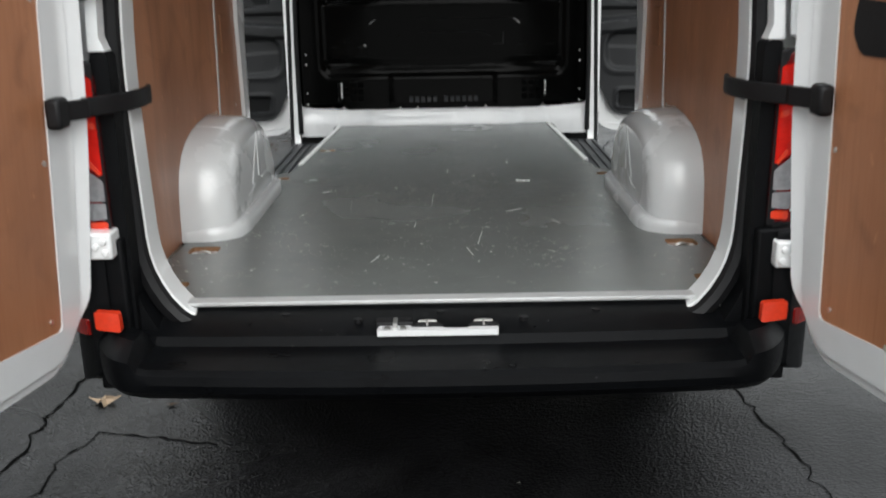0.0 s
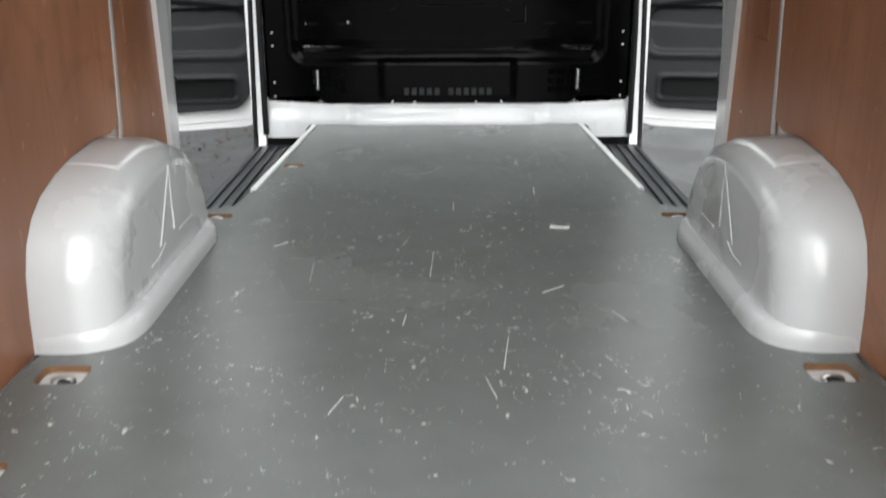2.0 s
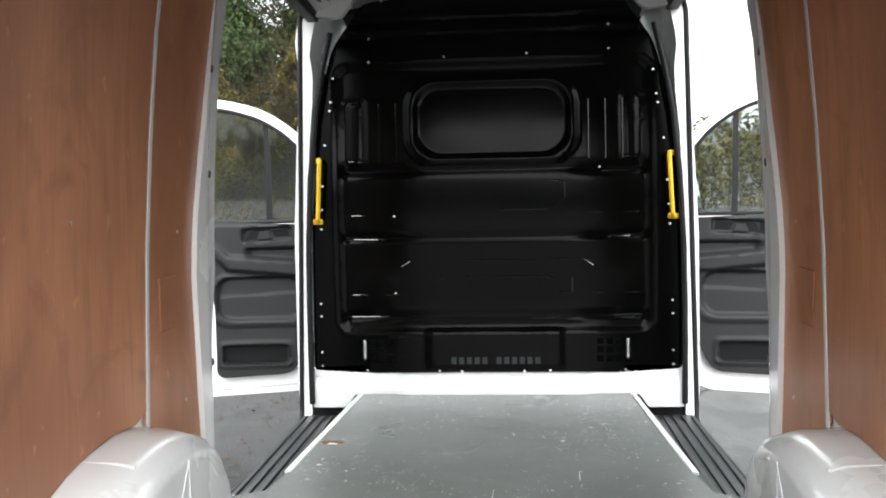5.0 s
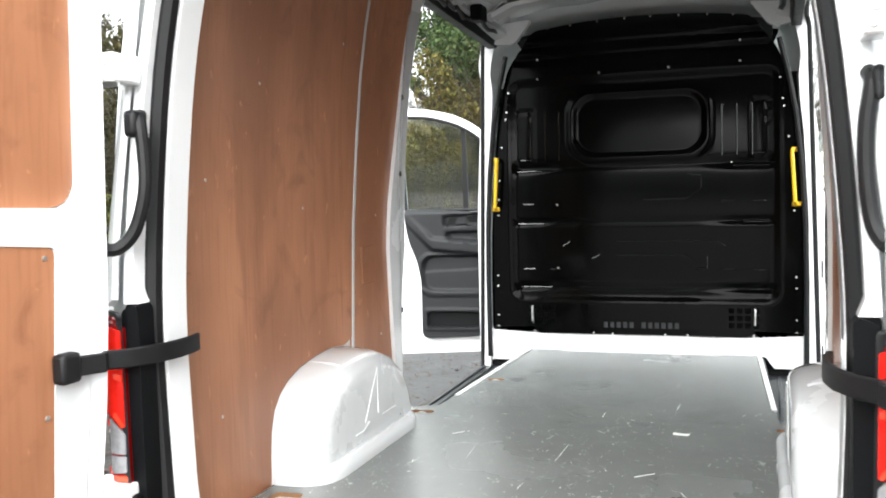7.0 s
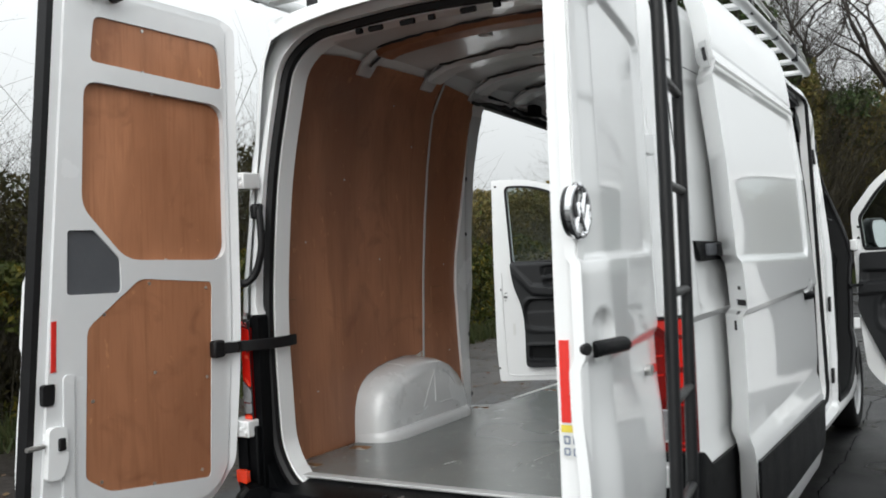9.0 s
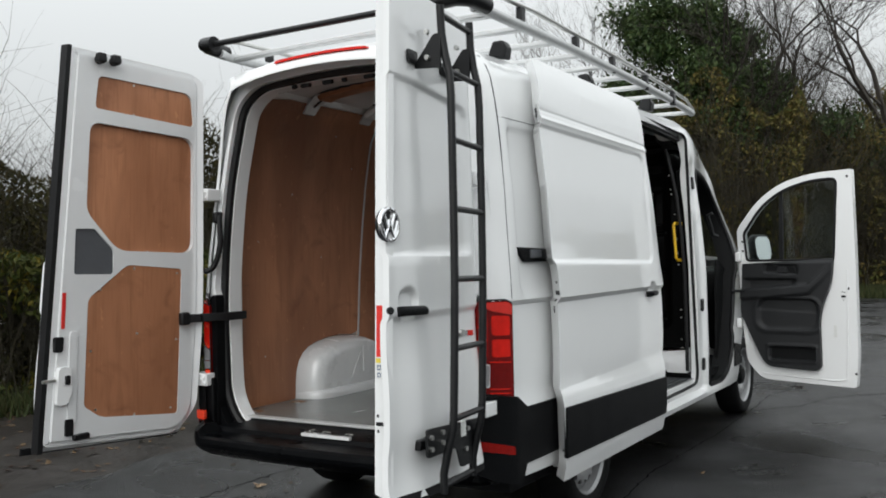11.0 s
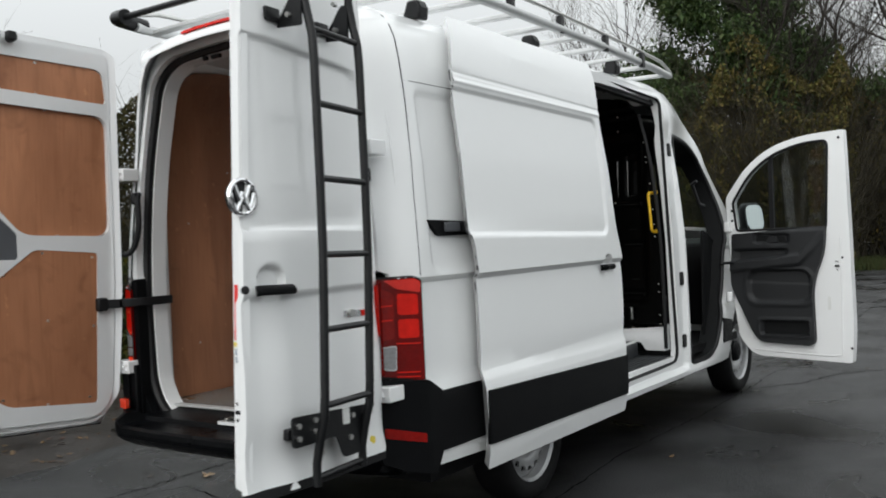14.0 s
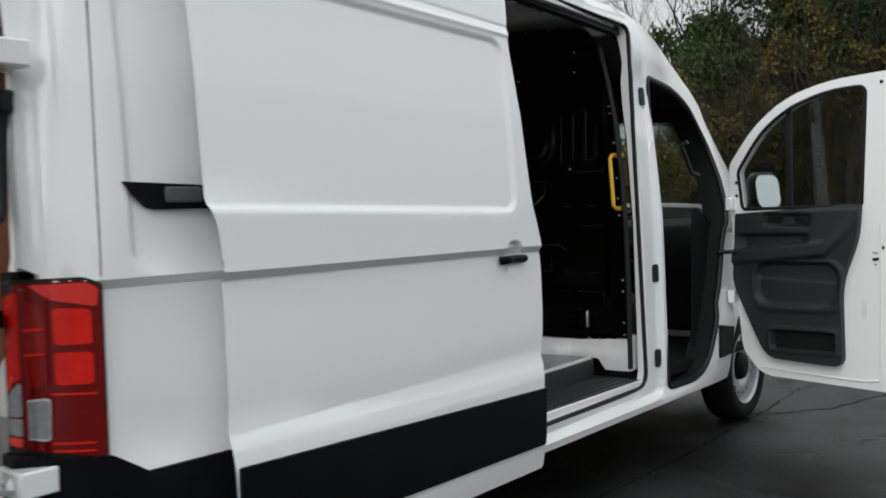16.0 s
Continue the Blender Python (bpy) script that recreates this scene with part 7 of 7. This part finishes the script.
class Twigs:
    """Collects thin tapered three-sided branches into one mesh."""

    def __init__(self):
        self.v, self.f = [], []

    def stick(self, p, q, r0, r1):
        d = (q - p).normalized()
        u = d.orthogonal().normalized()
        w = d.cross(u)
        n = len(self.v)
        for c, r in ((p, r0), (q, r1)):
            for k in range(3):
                a = 2.094 * k
                self.v.append(c + (u * math.cos(a) + w * math.sin(a)) * r)
        for k in range(3):
            j = (k + 1) % 3
            self.f.append((n + k, n + j, n + 3 + j, n + 3 + k))

    def grow(self, p, d, length, r, depth, rnd, spread=0.55, droop=0.0, tips=None):
        """A limb of three crooked pieces that forks at its end and along its way."""
        n = 3 if depth > 1 else 2
        for i in range(n):
            d = (d + Vector((rnd.gauss(0, 0.22), rnd.gauss(0, 0.22), rnd.gauss(0.03 - droop, 0.13)))).normalized()
            q = p + d * (length / n)
            self.stick(p, q, r, r * 0.82)
            p, r = q, r * 0.82
            if depth > 0 and i < n - 1 and rnd.random() < 0.75:
                e = (d + Vector((rnd.gauss(0, spread), rnd.gauss(0, spread), rnd.gauss(0.1, 0.3)))).normalized()
                self.grow(p, e, length * rnd.uniform(0.5, 0.75), r * 0.6, depth - 1, rnd, spread, droop, tips)
        if tips is not None and depth <= 1:
            tips.append(p)
        if depth > 0:
            for _ in range(2 if rnd.random() < 0.7 else 3):
                e = (d + Vector((rnd.gauss(0, spread), rnd.gauss(0, spread), rnd.gauss(0.12, 0.25)))).normalized()
                self.grow(p, e, length * rnd.uniform(0.6, 0.82), r * 0.72, depth - 1, rnd, spread, droop, tips)

    def mesh(self, name, mat, parent=None):
        me = bpy.data.meshes.new(name)
        me.from_pydata(self.v, [], self.f)
        me.materials.append(mat)
        ob = new(name, me)
        if parent:
            ob.parent = parent
        return ob


def bare_tree(x, y, height, seed, depth=6, ivy=0, label="tall bare winter tree with spreading branches", ivy_low=0.1, ivy_high=0.6, lean=0.0, droop=0.0):
    rnd = random.Random(seed)
    tree = thing("tree", label, "tree", "trees beyond the van")
    tree.location = (x, y, -0.02)
    tw, tips = Twigs(), []
    tw.grow(Vector((0, 0, -0.1)), Vector((rnd.gauss(lean, 0.06), rnd.gauss(0, 0.06), 1)), height * 0.36, height * 0.023, depth, rnd, droop=droop, tips=tips)
    tw.mesh("crown", BARK, tree)
    if ivy:
        bm = bmesh.new()
        line = [v for v in tw.v if height * ivy_low < v.z < height * ivy_high and math.hypot(v.x, v.y) < 2.0]
        for _ in range(ivy // 120):
            c = rnd.choice(line)
            r = rnd.uniform(0.18, 0.42)
            for _ in range(120):
                leaf(bm, c + Vector((rnd.gauss(0, r), rnd.gauss(0, r), rnd.gauss(0, r * 0.8))), rnd.uniform(0.06, 0.13), rnd)
        part("ivy", bm, IVY, tree, "dark green ivy")
    return tree


# the ivy-covered trees ahead of the van
for x, y, h, seed, ivy, lo, hi in ((-8.7, 28, 12.0, 3, 34000, 0.42, 0.86), (-7.0, 28.5, 12.0, 8, 34000, 0.40, 0.86), (-5.4, 29, 11.0, 21, 24000, 0.42, 0.85), (-2.0, 29.5, 14.0, 31, 6000, 0.1, 0.42)):
    bare_tree(x, y, h, seed, 6, ivy, "tall tree thickly grown with dark green ivy", lo, hi)
for x, y, h, seed, ivy in ((-3.4, 32, 14, 14, 0), (-0.3, 31, 14, 15, 0), (-1.8, 40, 15, 16, 0), (-5.0, 40, 16, 19, 0), (1.6, 34, 13, 41, 0)):
    bare_tree(x, y, h, seed, 6, ivy)
bare_tree(-9.4, 30.5, 13.0, 77, 6, 0, "bare tree leaning out over the road with fine twigs", lean=-0.26, droop=-0.16)


def thicket(name, label, boxes, n_twigs, n_leaves, mat, seed, height, leaf_size=(0.05, 0.11), twig_r=0.008, full=1.0):
    """A tangled growth: upright crooked stems and a scatter of leaves, uneven along its top."""
    rnd = random.Random(seed)
    tw = Twigs()
    bm = bmesh.new()
    for x0, x1, y0, y1 in boxes:
        for _ in range(n_twigs):
            x, y = rnd.uniform(x0, x1), rnd.uniform(y0, y1)
            top = height * (0.72 + 0.5 * noise.noise(Vector((x * 0.35, y * 0.35, seed)))) * rnd.uniform(0.6, 1.12)
            p = Vector((x, y, -0.05))
            d = Vector((rnd.gauss(0, 0.22), rnd.gauss(0, 0.22), 1)).normalized()
            k = 5
            r = twig_r * rnd.uniform(0.7, 2.2)
            for i in range(k):
                q = p + d * (top / k)
                tw.stick(p, q, r, r * 0.78)
                p, r = q, r * 0.78
                d = (d + Vector((rnd.gauss(0, 0.2), rnd.gauss(0, 0.2), 0.02))).normalized()
                for _ in range(2):
                    e = (d + Vector((rnd.gauss(0, 0.8), rnd.gauss(0, 0.8), rnd.gauss(0, 0.3)))).normalized()
                    m = p + e * rnd.uniform(0.2, 0.55) * height / 3
                    tw.stick(p, m, r * 0.6, r * 0.25)
        for _ in range(n_leaves):
            x, y = rnd.uniform(x0, x1), rnd.uniform(y0, y1)
            top = height * (0.72 + 0.5 * noise.noise(Vector((x * 0.35, y * 0.35, seed))))
            z = top * full * (1 - rnd.random() ** 1.6)
            if noise.noise(Vector((x * 1.1, y * 1.1, z * 1.1 + seed))) < -0.12:
                continue
            leaf(bm, Vector((x, y, z)), rnd.uniform(*leaf_size), rnd)
    ob = tagged(part(name, bm, mat), label, "hedge", kind="stuff")
    tw.mesh("stems", TWIG, ob)
    return ob


# undergrowth at the foot of the trees
thicket("undergrowth", "brown winter undergrowth and brambles beneath the trees", [(-9.8, -6, 26, 30), (-6, -2.5, 26.5, 30.5), (-2.5, 1.5, 29, 33)], 1000, 62000, BROWN_LEAF, 2, 8.2, (0.04, 0.105), 0.012, 0.97)
thicket("undergrowth", "low brown undergrowth beside the hedge", [(-15, -9.8, 26, 30)], 500, 15000, BROWN_LEAF, 22, 3.6, (0.05, 0.10), 0.010)
thicket("far_thicket", "low hazy brown thicket down the road", [(9, 24, 55, 64)], 500, 12000, BROWN_LEAF, 12, 6.5, (0.12, 0.25), 0.014)
# the hedge along the left verge
thicket("hedge", "tangled brown hedge with bare twigs along the verge", [(-8.8, -6.9, -6, 4), (-9.2, -7.2, 4, 13)], 2000, 105000, HEDGE_LEAF, 5, 4.5, (0.02, 0.055), 0.006, 0.97)
thicket("hedge", "tangled yellow-brown hedge further along the verge", [(-9.6, -7.6, 13, 20), (-9.6, -7.6, 20, 26.5)], 700, 34000, FAR_HEDGE, 15, 3.7, (0.03, 0.075), 0.006)
thicket("hedge_bottom", "yellow-green bramble leaves at the foot of the hedge", [(-7.3, -6.3, -5, 6), (-7.6, -6.6, 6, 16)], 90, 24000, YELLOW_LEAF, 9, 2.2, (0.03, 0.07), 0.004)


def grass_verge(boxes, n, seed, height):
    rnd = random.Random(seed)
    v, f = [], []
    for x0, x1, y0, y1 in boxes:
        for _ in range(n):
            x, y, a = rnd.uniform(x0, x1), rnd.uniform(y0, y1), rnd.uniform(0, 6.28)
            h, w = height * rnd.uniform(0.4, 1.1), 0.012
            dx, dy = math.cos(a) * w, math.sin(a) * w
            k = len(v)
            v += [(x - dx, y - dy, -0.02), (x + dx, y + dy, -0.02), (x + rnd.gauss(0, 0.06), y + rnd.gauss(0, 0.06), h)]
            f.append((k, k + 1, k + 2))
    me = bpy.data.meshes.new("grass")
    me.from_pydata(v, [], f)
    me.materials.append(GRASS)
    tagged(new("grass", me), "rough grass on the verge", "grass", kind="stuff")


grass_verge([(-6.4, -5.4, -4, 16)], 9000, 3, 0.22)
grass_verge([(-9, 3, 24.5, 29)], 16000, 4, 0.35)


def hills():
    """Rolling far country with a wooded skyline."""
    rnd = random.Random(6)
    bm = bmesh.new()
    rows = []
    for r, base in ((150, -2), (200, 6), (260, 15), (330, 13), (420, 18)):
        row = []
        for i in range(121):
            a = 2 * math.pi * i / 120
            h = base + (6 + base * 0.5) * noise.noise(Vector((math.cos(a) * 2.2, math.sin(a) * 2.2, r * 0.004)))
            row.append(bm.verts.new((r * math.cos(a), r * math.sin(a), h)))
        rows.append(row)
    for a, b in zip(rows, rows[1:]):
        for i in range(120):
            bm.faces.new((a[i], a[i + 1], b[i + 1], b[i]))
    ob = tagged(part("backdrop", bm, HILL, sharp=90), "far hills in a haze-tinted grey-green", "hills", kind="structure")
    tw = bmesh.new()
    for _ in range(9000):
        a = rnd.uniform(0, 2 * math.pi)
        r = rnd.uniform(205, 270)
        h = 6 + 9 * (r - 200) / 60 + (9 + 4 * (r - 200) / 60) * noise.noise(Vector((math.cos(a) * 2.2, math.sin(a) * 2.2, r * 0.004)))
        leaf(tw, Vector((r * math.cos(a), r * math.sin(a), h + rnd.uniform(0, 5) * max(0.0, 0.4 + noise.noise(Vector((math.cos(a) * 14, math.sin(a) * 14, 0)))))), rnd.uniform(1.0, 2.6), rnd)
    # the woods' grey carries the haze in its colour too
    tagged(part("far_trees", tw, material("haze_tinted_woods", (0.16, 0.16, 0.15), 0.9, 0, 0.2, 0.1)), "far woods in a haze-tinted grey", "woods", kind="stuff")


hills()
